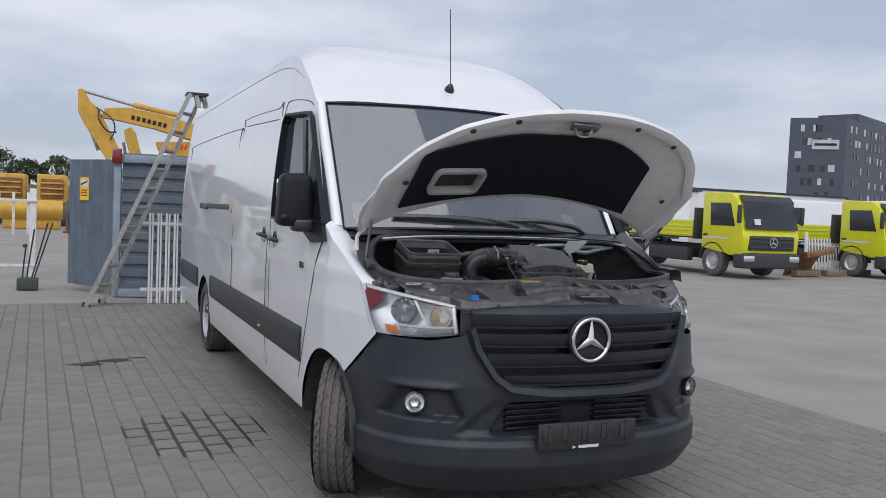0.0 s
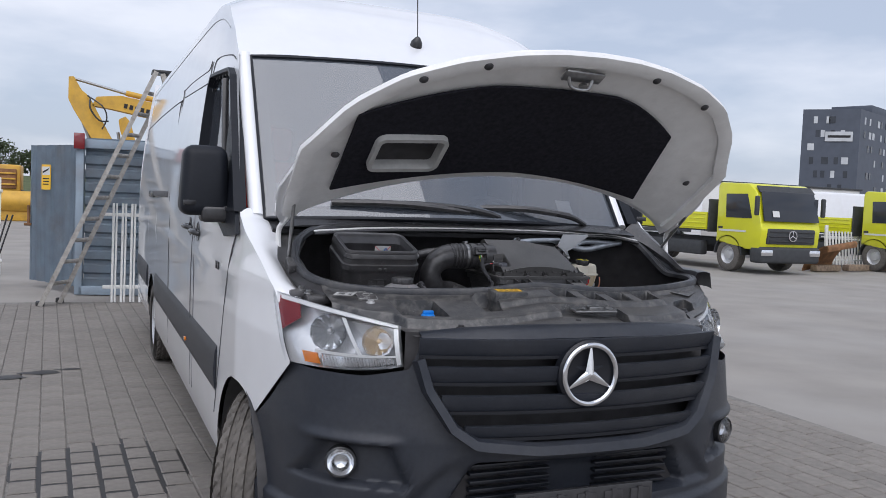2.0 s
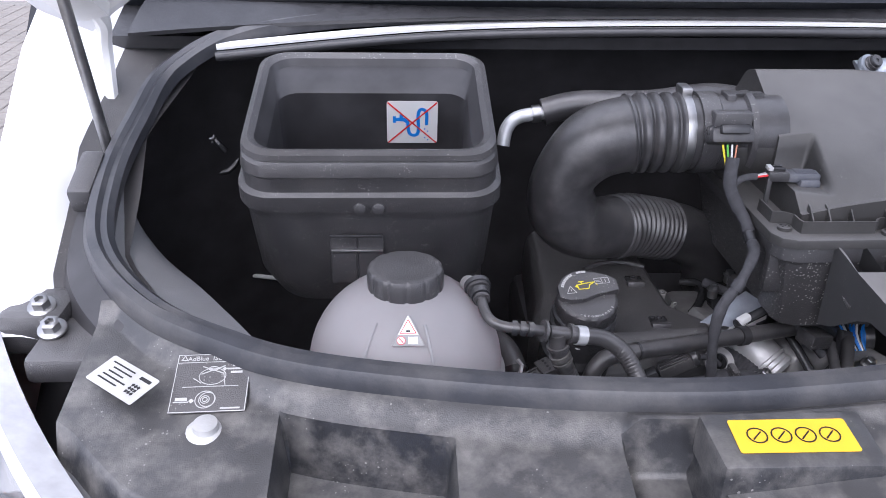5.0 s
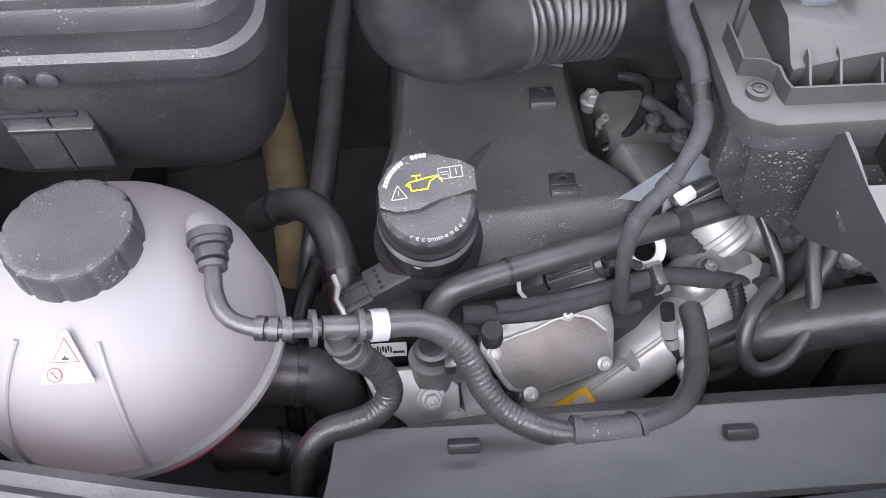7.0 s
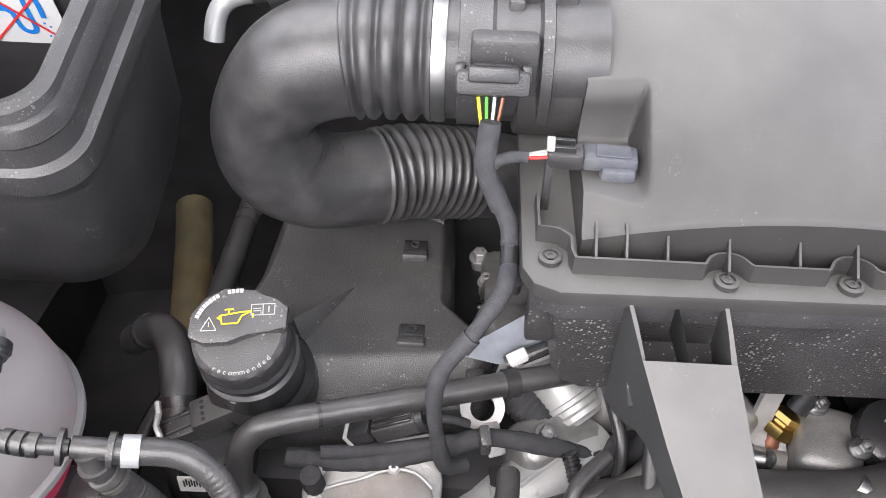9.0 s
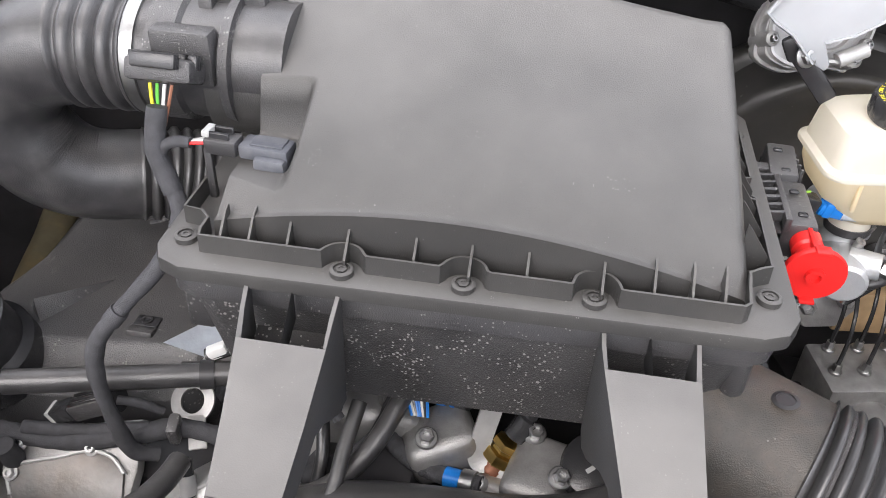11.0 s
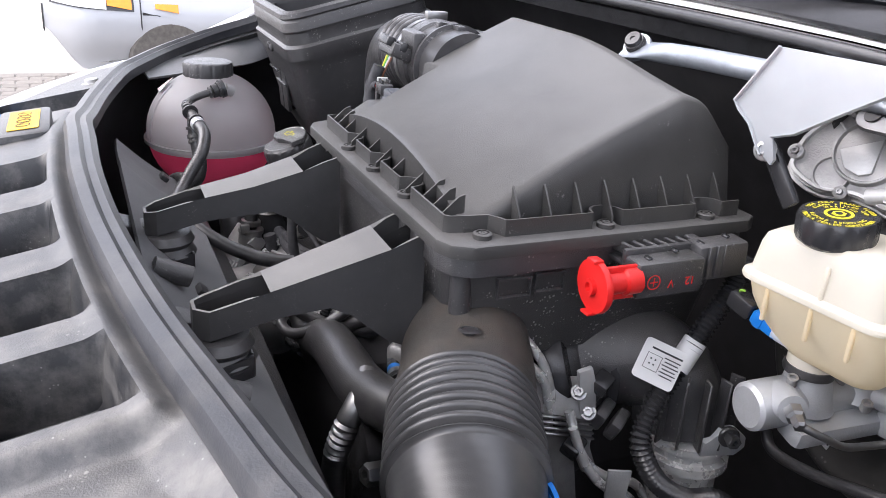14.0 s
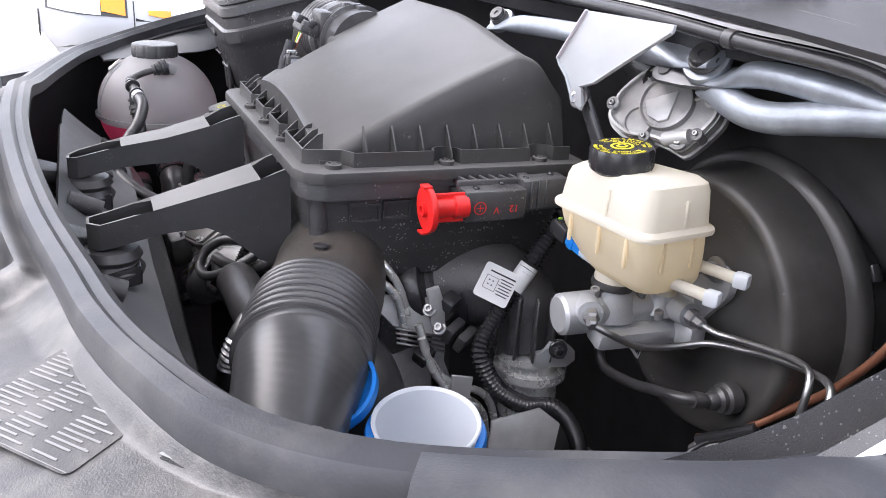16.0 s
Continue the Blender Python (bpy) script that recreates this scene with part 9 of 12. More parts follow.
part("rail_tube", bm, M_CASTW, brs)
for q_ in [(0.216, 0.705, 0.945), (0.232, 0.705, 0.942), (0.246, 0.705, 0.940)][::2]:
    bm = B()
    rbox(bm, q_, (0.014, 0.016, 0.020), rot=(20, 30, 30), bev=0.002)
    bolt(bm, Vector(q_) + Vector((0.0, -0.006, 0.010)), (0.1, -0.6, 0.8), 0.006, 0.006)
    part("rail_clip", bm, M_STEEL, brs)
con = thing("connector", (.165, .745, 1.0), "black connector with blue and white wires", "connector")
bm = B()
rbox(bm, (.152, .762, 1.032), (0.05, 0.022, 0.022), bev=0.003)
part("connector_body", bm, M_PLASTIC, con)
for k in range(8):
    bm = B()
    x = .134 + 0.005 * k
    tube(bm, [(x, .752, 1.026), (x * 0.6 + 0.06, .740, 1.015), (.150 + 0.002 * k, .726, 1.000)], 0.0016, seg=6)
    part("wire", bm, (M_BLUE, M_WHITE, M_TRIM, M_BLUE)[k % 4], con)
hose("wire_loom", [(0.139, 0.742, 1.022), (0.132, 0.730, 1.000), (0.121, 0.715, 0.979), (0.099, 0.700, 0.961), (0.073, 0.685, 0.956), (0.056, 0.680, 0.953)], 0.0095, "dark grey taped wire loom", M_TAPE, category="cable", wave=lambda s: 1.0 + 0.08 * math.sin(s * 70) + 0.03 * math.sin(s * 300))
for pts, r_ in (([(-.215, .652, .985), (-.155, .655, .978), (-.09, .662, .990), (-.044, .671, 1.002), (.01, .678, .985), (.059, .688, .960), (.078, .70, .965)], 0.0085), ([(-.185, .655, .99), (-.15, .660, .988), (-.11, .664, .992), (-.07, .668, 1.0)], 0.006), ([(-.19, .632, .99), (-.188, .640, .95), (-.185, .645, .90)], 0.009)):
    hose("wire_loom", pts, r_, "dark grey taped wire loom", M_TAPE, category="cable", wave=lambda s: 1.0 + 0.06 * math.sin(s * 90) + 0.03 * math.sin(s * 400))
cl = thing("connector", (-.128, .668, 1.0), "black plug connector clipped to the engine front", "connector")
CO = Matrix.Translation((-.128, .668, 1.014)) @ Matrix.Rotation(radians(-29), 4, "Y") @ Matrix.Rotation(radians(-2), 4, "Z")
bm = B()
rbox(bm, (0.010, 0, 0), (0.044, 0.019, 0.017), bev=0.003)
part("plug_body", bm, M_PLASTIC, cl, xf=CO)
for k in (-1, 0, 1):
    bm = B()
    rbox(bm, (0.010, 0.006 * k, 0.0092), (0.038, 0.0026, 0.003), bev=0.0006, seg=1)
    part("plug_rib", bm, M_TRIM, cl, xf=CO)
bm = B()
rbox(bm, (-0.025, 0, 0.001), (0.022, 0.016, 0.015), bev=0.002)
part("plug_end", bm, M_TRIM, cl, xf=CO)
bm = B()
rbox(bm, (-0.037, 0, 0.001), (0.004, 0.017, 0.016), bev=0.001)
part("plug_lock", bm, M_GREYINK, cl, xf=CO)
bm = B()
lathe(bm, [(0.010, -0.003), (0.0125, -0.003), (0.0125, 0.003), (0.010, 0.003)], (0.036, 0, 0), (1, 0, 0), 16)
part("plug_collar", bm, M_TRIM, cl, xf=CO)
vp = thing("vacuum_valve", (-.283, .655, .93), "round black valve with a wide plug and a white code label", "valve")
bm = B()
lathe(bm, [(0.032, -0.075), (0.036, -0.070), (0.036, -0.016), (0.0335, -0.012), (0.0335, 0.0), (0.028, 0.004), (0.0001, 0.004)], (-.283, .660, 1.000), (0.0, -0.15, 1), 40)
part("valve_body", bm, M_TRIM, vp)
VP = Matrix.Translation((-.281, .670, 1.013)) @ Matrix.Rotation(radians(20), 4, "Z") @ Matrix.Rotation(radians(-16), 4, "Y")
for c_, sz, m_ in (((0.006, 0, 0), (0.040, 0.030, 0.022), M_PLASTIC), ((-0.026, -0.002, -0.002), (0.030, 0.026, 0.018), M_PLASTIC), ((0.034, 0.001, 0.001), (0.022, 0.022, 0.020), M_TRIM), ((0.030, 0.008, 0.012), (0.022, 0.010, 0.006), M_TRIM), ((0.044, 0.008, 0.010), (0.004, 0.014, 0.010), M_GREYINK)):
    bm = B()
    rbox(bm, c_, sz, bev=0.003)
    part("plug_block", bm, m_, vp, xf=VP)
# flat black discs paint the dark of four small holes
for k in range(4):
    bm = B()
    lathe(bm, [(0.0018, 0), (0.0018, 0.0006), (0.0001, 0.0006)], (-0.002, -0.010 + 0.0062 * k, 0.011), (0, 0, 1), 10)
    part("plug_hole_shade", bm, M_BLACK, vp, xf=VP)
for k in range(2):
    bm = B()
    rbox(bm, (-0.026, -0.008 + 0.013 * k, 0.008), (0.030, 0.0018, 0.003), bev=0.0005, seg=1)
    part("plug_rib", bm, M_PLASTIC, vp, xf=VP)
for k, m_ in enumerate((M_REDINK, M_TRIM, M_WHITE)):
    bm = B()
    tube(bm, [(0.045, -0.004 + 0.005 * k, 0.0), (0.056, -0.002 + 0.004 * k, 0.001), (0.068, 0.002 * k, -0.006)], 0.0013, seg=6)
    part("wire", bm, m_, vp, xf=VP)
bm = B()
tube(bm, [(-.322, .668, 1.030), (-.318, .658, 1.030), (-.321, .650, 1.016), (-.312, .640, 1.010), (-.316, .634, .996)], 0.0028, seg=6)
part("spring_clip", bm, M_CASTW, vp)
sk = sticker("code_label", Vector((-.282, .6225, .982)), 0.036, 0.020, (1, 0.02, 0), (0.0, 0.06, 1), M_WHITE, parent=vp)
bm = B()
for k in range(9):
    strip(bm, (-.282, .6225, .982), (1, 0.02, 0), (0.0, 0.06, 1), -0.013 + 0.0022 * k, 0.001 + 0.002 * (k % 2), 0.0014, 0.008)
strip(bm, (-.282, .6225, .982), (1, 0.02, 0), (0.0, 0.06, 1), 0.011, -0.003, 0.010, 0.003)
part("bars", bm, M_INK, sk)
wtr = thing("pump_bracket", (-.25, .60, .93), "cast bracket with bolts beside the coolant hoses", "bracket")
bm = B()
prism(bm, [(-0.055, 0.018), (0.0, 0.022), (0.030, 0.004), (0.034, -0.030), (0.010, -0.050), (-0.012, -0.030), (-0.040, -0.010)], on((-.252, .604, .945), (1, 0.10, -0.15), (0.1, 0.72, 0.68)), 0.012, bev=0.003)
part("bracket_plate", bm, M_CASTW, wtr)
for q_ in ((-.245, .590, .950), (-.226, .580, .926), (-.236, .612, .968)):
    bm = B()
    lathe(bm, [(0.013, -0.02), (0.013, 0.002), (0.010, 0.004)], q_, (0.1, -0.6, 0.75), 20)
    bolt(bm, Vector(q_) + Vector((0, -0.002, 0.003)), (0.1, -0.6, 0.75), 0.0065, 0.008)
    part("boss", bm, M_CASTW, wtr)
bm = B()
rbox(bm, (-.205, .600, .90), (0.045, 0.05, 0.06), rot=(10, 15, 10), bev=0.010)
part("bracket_foot", bm, M_ALU, wtr)
pl_ = thing("harness_clip", (-.05, .645, 1.0), "black wiring harness clips and plugs across the engine", "connector")
for c_, sz, rt in (((-.045, .664, 1.008), (0.010, 0.020, 0.022), (10, 0, 10)), ((.075, .705, 1.035), (0.035, 0.03, 0.02), (0, 10, 20)), ((.035, .835, 1.045), (0.05, 0.035, 0.02), (0, 0, 12)), ((.045, .79, 1.04), (0.03, 0.045, 0.018), (0, 0, 25))):
    bm = B()
    rbox(bm, c_, sz, rot=rt, bev=0.003)
    part("plug", bm, M_PLASTIC, pl_)
for pts, r_ in (([(-.092, .664, 1.034), (-.075, .668, 1.030), (-.06, .675, 1.015)], 0.004), ([(.05, .80, 1.04), (.03, .76, 1.05), (.06, .72, 1.04), (.09, .70, 1.01)], 0.006), ([(-.02, .86, 1.035), (.02, .80, 1.035), (.03, .76, 1.02)], 0.007)):
    bm = B()
    tube(bm, pts, r_, seg=10)
    part("cable", bm, M_TAPE, pl_)
wp_ = thing("water_outlet", (-.215, .60, .95), "cast water outlet with a spring clip", "pipe fitting")
bm = B()
lathe(bm, [(0.018, -0.05), (0.018, 0.03), (0.020, 0.032), (0.020, 0.038)], (-.243, .610, .945), (0.0, 0.1, 1), 24)
rbox(bm, (-.225, .625, .90), (0.07, 0.05, 0.05), rot=(0, 10, 20), bev=0.012)
part("outlet_body", bm, M_ALU, wp_)
bm = B()
lathe(bm, [(0.0125, 0), (0.0150, 0.001), (0.0150, 0.008), (0.0125, 0.009)], (-.2425, .6135, .988), (0.0, 0.1, 1), 28)
lathe(bm, [(0.0125, 0), (0.0150, 0.001), (0.0150, 0.004), (0.0125, 0.005)], (-.2427, .6125, .974), (0.0, 0.1, 1), 28)
rbox(bm, (-.228, .602, .988), (0.010, 0.014, 0.014), bev=0.002)
part("spring_clip", bm, M_STEEL, wp_)
# castings and steel pipes below the air filter box
for cc_, sz, rt in (((.10, .765, .965), (0.10, 0.08, 0.06), (8, 12, 10)), ((.175, .74, .955), (0.07, 0.06, 0.05), (0, -14, 25)), ((.27, .71, .955), (0.06, 0.07, 0.06), (10, 0, -15)), ((.02, .70, .955), (0.09, 0.05, 0.05), (0, 10, 30))):
    bm = B()
    rbox(bm, cc_, sz, rot=rt, bev=0.014, seg=3)
    part("casting", bm, M_ALU, eng)
for cc_ in ((.075, .745, 1.0), (.125, .745, .995), (.165, .715, .985), (.285, .69, .99), (.26, .735, .99), (.01, .69, .985)):
    bm = B()
    bolt(bm, cc_, (0.1, -0.4, 0.9), 0.007, 0.010)
    part("bolt", bm, M_STEEL, eng)
xcap = thing("cross_cap", (0.316, 0.702, 1.000), "round black cap with a worn pale cross", "cap")
bm = B()
lathe(bm, [(0.030, -0.05), (0.032, -0.006), (0.030, 0.0), (0.024, 0.003), (0.0001, 0.004)], (0.316, 0.702, 1.000), (0.0, -0.35, 0.94), 36)
xb_ = part("cap_body", bm, M_TRIM, xcap)
bm = B()
for r_ in (40, -50):
    strip(bm, (0.316, 0.702, 1.000), (1, 0, 0), (0, 0.94, 0.35), 0, 0, 0.026, 0.004, rot=r_, z=0.0042)
part("cross_mark", bm, M_GREYINK, xb_)
hose("steel_elbow", [(.262, .645, 1.0), (.285, .63, .99), (.295, .612, .965), (.292, .60, .92), (.29, .60, .86)], 0.013, "bent steel oil pipe with a bellows", M_STEEL, category="pipe", wave=lambda s: 1.0 + (0.10 * math.sin(s * 900) if 0.06 < s < 0.10 else 0.0))
bm = B()
rbox(bm, (.24, .655, .80), (0.14, 0.05, 0.26), rot=(-6, 0, -12), bev=0.012)
part("tensioner_housing", bm, M_TRIM, eng)
sk = sticker("engine_sticker", Vector((.206, .626, .815)), 0.055, 0.035, (0.97, -0.22, 0), (0.02, 0.1, 1.0), M_WHITE, parent=eng, label="white sticker with bars and green edge")
bm = B()
for k in range(10):
    strip(bm, (.206, .626, .815), (0.97, -0.22, 0), (0.02, 0.1, 1.0), -0.022 + 0.005 * k, 0.008, 0.002, 0.012)
part("bars", bm, M_INK, sk)
bm = B()
bolt(bm, (.347, .649, .936), (0.2, -0.9, 0.2), 0.012, 0.03)
part("bolt", bm, M_STEEL, eng)
# turbo side: black manifold, silver throttle, brackets
man = thing("intake_manifold", (.40, .90, .70), "black ribbed intake manifold with a silver flange pipe", "manifold")
bm = B()
tube(bm, [(.330, .815, 1.015), (.352, .850, 1.038), (.385, .892, 1.050), (.420, .918, 1.035), (.436, .925, .990)], 0.052, seg=36, step=0.004, wave=lambda s: 1.0 - 0.22 * smooth_step(0.11, 0.17, s) + (0.04 if 0.02 < s < 0.03 or 0.05 < s < 0.054 else 0.0))
part("manifold_body", bm, M_PLASTIC, man)
for q_, d_ in (((.338, .828, 1.024), (0.45, 0.8, 0.4)), ((.372, .876, 1.041), (0.55, 0.80, 0.0))):
    bm = B()
    lathe(bm, [(0.049, -0.006), (0.0525, -0.005), (0.0535, 0.0), (0.0525, 0.005), (0.049, 0.006)], q_, d_, 32)
    rbox(bm, tuple(Vector(q_) + Vector((0.030, -0.024, 0.022))), (0.014, 0.012, 0.012), rot=(20, 30, 20), bev=0.002)
    part("band", bm, M_TRIM, man)
for k, q_ in enumerate(((.36, .772, 1.05), (.375, .790, 1.06), (.392, .86, 1.068), (.418, .905, 1.065))):
    bm = B()
    rbox(bm, q_, (0.022, 0.026, 0.018), rot=(12 * k, 20, 25 + 10 * k), bev=0.003)
    rod(bm, q_, tuple(Vector(q_) + Vector((-0.03, 0.01, 0.012))), 0.005)
    part("sensor_plug", bm, M_TRIM, man)
for k in range(7):
    bm = B()
    fa = -115 + 24 * k
    rbox(bm, (.434 + 0.045 * math.cos(radians(fa)), .922 + 0.045 * math.sin(radians(fa)), 1.030), (0.014, 0.003, 0.075), rot=(0, 0, fa), bev=0.001, seg=1)
    part("fin", bm, M_PLASTIC, man)
bm = B()
rbox(bm, (.36, .80, .98), (0.08, 0.10, 0.12), bev=0.02)
part("manifold_foot", bm, M_PLASTIC, man)
bm = B()
lathe(bm, [(0.036, -0.02), (0.041, -0.018), (0.043, 0.0), (0.041, 0.004), (0.036, 0.006)], (.372, .815, 1.045), (0.45, 0.75, 0.3), 32)
part("hose_clamp", bm, M_TRIM, man)
bm = B()
lathe(bm, [(0.032, 0), (0.044, 0.002), (0.044, 0.010), (0.037, 0.012), (0.037, 0.022), (0.043, 0.024), (0.043, 0.034), (0.034, 0.038), (0.034, 0.12)], (.440, .927, .992), (0.03, 0.0, -1), 36)
part("flange_pipe", bm, M_BRIGHT, man, "silver flange pipe")
bm = B()
prism(bm, [(-0.022, -0.014), (0.018, -0.014), (0.028, -0.004), (0.026, 0.008), (0.010, 0.020), (-0.004, 0.020), (-0.012, 0.006), (-0.022, 0.004)], on((.480, .930, 1.000), (0.10, 0.97, -0.10), (0.1, 0.0, 1.0)), 0.006, bev=0.002)
part("flange_ear", bm, M_ALUW, man, "grey bracket ear with a bolt")
bm = B()
bolt(bm, (.488, .932, 1.011), (0.95, -0.3, 0.1), 0.007, 0.012)
part("bolt", bm, M_TRIM, man)
bm = B()
rbox(bm, (.47, .91, .85), (0.06, 0.05, 0.12), bev=0.015)
part("pump_body", bm, M_CASTW, man)
bm = B()
prism(bm, [(-0.05, -0.05), (0.03, -0.06), (0.05, 0.03), (-0.02, 0.05)], on((.56, .80, .90), (0.9, 0.3, 0.0), (-0.1, 0.3, 0.9)), 0.006)
part("grey_bracket", bm, M_ALUW, man)
# plates, clips and bent lines between the duct and the manifold
for poly, o, ax_, ay_, m_ in (
        ([(-0.040, -0.050), (0.035, -0.050), (0.045, 0.030), (0.020, 0.050), (-0.035, 0.040)], (.500, .890, .892), (0.20, 0.95, 0.05), (-0.2, 0.1, 0.95), M_CASTW),
        ([(-0.030, -0.018), (0.030, -0.012), (0.034, 0.010), (-0.026, 0.022)], (.560, .80, .930), (0.5, 0.8, 0.2), (-0.4, 0.1, 0.9), M_ALU)):
    bm = B()
    prism(bm, poly, on(o, ax_, ay_), 0.005, bev=0.0015)
    part("plate", bm, m_, man)
for o in ((.417, .805, 1.040), (.420, .817, 1.017)):
    bm = B()
    bolt(bm, o, (0.6, -0.5, 0.6), 0.0055, 0.008)
    part("bolt", bm, M_STEEL, man)
bm = B()
prism(bm, [(-0.010, 0.046), (0.004, 0.050), (0.012, 0.030), (0.018, -0.006), (0.020, -0.050), (0.036, -0.082), (0.020, -0.084), (0.006, -0.056), (0.004, -0.010)], on((0.415, 0.807, 1.022), (0.1, 0.98, 0.0), (0.12, 0.0, 0.98)), 0.005, bev=0.0012)
part("bracket_arm", bm, M_CASTW, man)
bm = B()
prism(bm, [(-0.062, 0.022), (0.010, 0.024), (0.012, -0.018), (-0.040, -0.012), (-0.058, 0.004)], on((0.407, 0.805, 1.025), (0.1, 0.98, -0.16), (-0.45, 0.1, 0.85)), 0.004, bev=0.0012)
part("rail_bracket", bm, M_CASTW, man)
for k in range(4):
    bm = B()
    rbox(bm, (.421 + .002 * k, .793, 1.015 - .0050 * k), (0.004, 0.062, 0.0026), rot=(-18, 0, 0), bev=0.0008, seg=1)
    part("bracket_rib", bm, M_STEEL, man)
for pts in ([(0.390, 0.751, 1.095), (0.397, 0.760, 1.085), (0.403, 0.771, 1.067), (0.405, 0.780, 1.041), (0.405, 0.786, 1.012)],
            [(0.403, 0.747, 1.075), (0.407, 0.757, 1.069), (0.411, 0.769, 1.053), (0.412, 0.775, 1.029), (0.411, 0.779, 1.002)],
            [(0.430, 0.787, 1.031), (0.435, 0.792, 1.013), (0.439, 0.800, 0.989), (0.444, 0.814, 0.969), (0.447, 0.837, 0.954), (0.449, 0.861, 0.945), (0.451, 0.876, 0.925), (0.453, 0.883, 0.889), (0.453, 0.885, 0.827)],
            [(0.441, 0.787, 1.019), (0.446, 0.793, 0.999), (0.450, 0.803, 0.977), (0.455, 0.819, 0.957), (0.458, 0.839, 0.945), (0.459, 0.855, 0.932), (0.461, 0.865, 0.907), (0.463, 0.869, 0.827)]):
    hose("steel_line", pts, 0.0047, "bent shiny steel fuel line", M_BRIGHT, category="pipe")
bm = B()
prism(bm, [(-0.012, 0.018), (0.012, 0.018), (0.012, -0.012), (0.026, -0.022), (0.024, -0.036), (0.006, -0.034), (-0.008, -0.016)], on((0.465, 0.827, 0.963), (0.25, 0.95, -0.1), (0.1, 0.05, 0.98)), 0.0025, bev=0.0008)
part("pipe_clip", bm, M_CASTW, man)
bm = B()
bolt(bm, (0.471, 0.842, 0.936), (0.9, -0.4, 0.2), 0.0070, 0.008)
part("bolt", bm, M_STEEL, man)
bm = B()
prism(bm, [(-0.062, -0.050), (0.034, -0.046), (0.036, 0.020), (0.030, 0.046), (0.012, 0.058), (-0.004, 0.046), (-0.040, 0.010)], on((.402, .780, .955), (0.1, 0.98, 0.0), (-0.35, 0.0, 0.92)), 0.008, bev=0.003)
part("cast_rail", bm, M_ALU, man)
for o in ((0.437, 0.793, 0.995), (0.447, 0.751, 0.975), (0.421, 0.827, 1.049)):
    bm = B()
    rbox(bm, o, (0.018, 0.022, 0.016), rot=(15, 20, 35), bev=0.003)
    part("rail_connector", bm, M_TRIM, man)
hose("rear_duct", [(.385, .672, 1.01), (.415, .698, 1.0), (.440, .716, .985), (.458, .724, .95), (.462, .720, .88)], 0.042, "second black air duct behind the bellows", M_DUCT, category="air duct")
bm = B()
for k in range(3):
    rbox(bm, (.43 - .012 * k, .845 - .010 * k, 1.005 + .006 * k), (0.012, 0.03, 0.022), rot=(10, 25, 40), bev=0.003)
    part("injector_plug", bm, M_PLASTIC, man)
    bm = B()
bm.free()
# brake control block low at the bulkhead
abs_ = thing("brake_control_block", (.65, 1.03, .66), "aluminium brake control block with thin bent pipes", "control unit")
bm = B()
rbox(bm, (.65, 1.03, .825), (0.115, 0.085, 0.080), rot=(0, 0, 12), bev=0.005)
part("block_body", bm, M_ALU, abs_)
for k in range(6):
    x, y = .612 + 0.036 * (k % 3), 1.012 + 0.040 * (k // 3) + 0.008 * (k % 3)
    bm = B()
    bolt(bm, (x, y, .866), (0, 0, 1), 0.0055, 0.010)
    part("pipe_nut", bm, M_STEEL, abs_)
    bm = B()
    tube(bm, [(x, y, .875), (x + 0.002, y + 0.004, .915), (x + 0.004, y + 0.020, .945), (x + 0.012, y + 0.06, .955), (x + 0.03, y + 0.11, .94)], 0.0026, seg=8)
    part("brake_line", bm, M_TRIM, abs_)
bm = B()
lathe(bm, [(0.034, 0), (0.034, 0.05), (0.030, 0.056), (0.0001, 0.056)], (.655, .985, .815), (0.05, -1, 0.1), 28)
mt_ = part("block_motor", bm, M_ALU, abs_)
sticker("motor_label", Vector((.658, .9275, .822)), 0.04, 0.022, (1, 0.05, 0), (0, 0.1, 1), M_WHITE, parent=mt_)
bm = B()
rbox(bm, (.565, .99, .79), (0.05, 0.06, 0.09), rot=(0, 0, 12), bev=0.006)
part("block_plug", bm, M_TRIM, abs_)
# added block whose brown stands in for lit ground below the bay
blk_ = thing("ground_tone_block", (.70, 1.13, .84), "light brown block standing in for lit ground seen through the bay", "block")
bm = B()
rbox(bm, (.70, 1.125, .885), (0.15, 0.030, 0.065), rot=(0, 0, 6), bev=0.006)
part("block_body", bm, M_BROWN, blk_)
ear_ = thing("cast_mount", (.60, 1.09, .88), "cast metal mount with a large nut", "mount")
bm = B()
prism(bm, [(-0.045, -0.012), (-0.030, -0.026), (0.010, -0.030), (0.035, -0.010), (0.030, 0.020), (-0.020, 0.022), (-0.042, 0.008)], on((.605, 1.095, .905), (0.95, 0.25, 0.1), (-0.1, 0.35, 0.9)), 0.012, bev=0.003)
part("mount_plate", bm, M_ALU, ear_)
for o in ((.578, 1.085, .905), (.622, 1.095, .915)):
    bm = B()
    bolt(bm, o, (0.1, -0.9, 0.4), 0.010, 0.014)
    part("nut", bm, M_STEEL, ear_)
hose("copper_pipe", [(.60, 1.05, .945), (.64, 1.06, .975), (.678, 1.085, 1.022), (.714, 1.095, 1.066), (.746, 1.10, 1.12), (.752, 1.11, 1.16)], 0.0042, "copper brown brake line in a black sleeve", M_COPPER, category="pipe", clamps=((0.15, 0.075, M_TRIM, 0.002),))
bm = B()
lathe(bm, [(0.007, 0.0), (0.009, 0.002), (0.010, 0.010), (0.014, 0.013), (0.014, 0.018), (0.017, 0.021), (0.017, 0.034)], (.625, 1.028, 1.008), (0.0, 1.0, 0.0), 28)
part("grommet", bm, M_RUBBER, boost)
bar = thing("barcode_sticker", (.52, .975, 1.0), "white barcode strip on the bulkhead", "sticker")
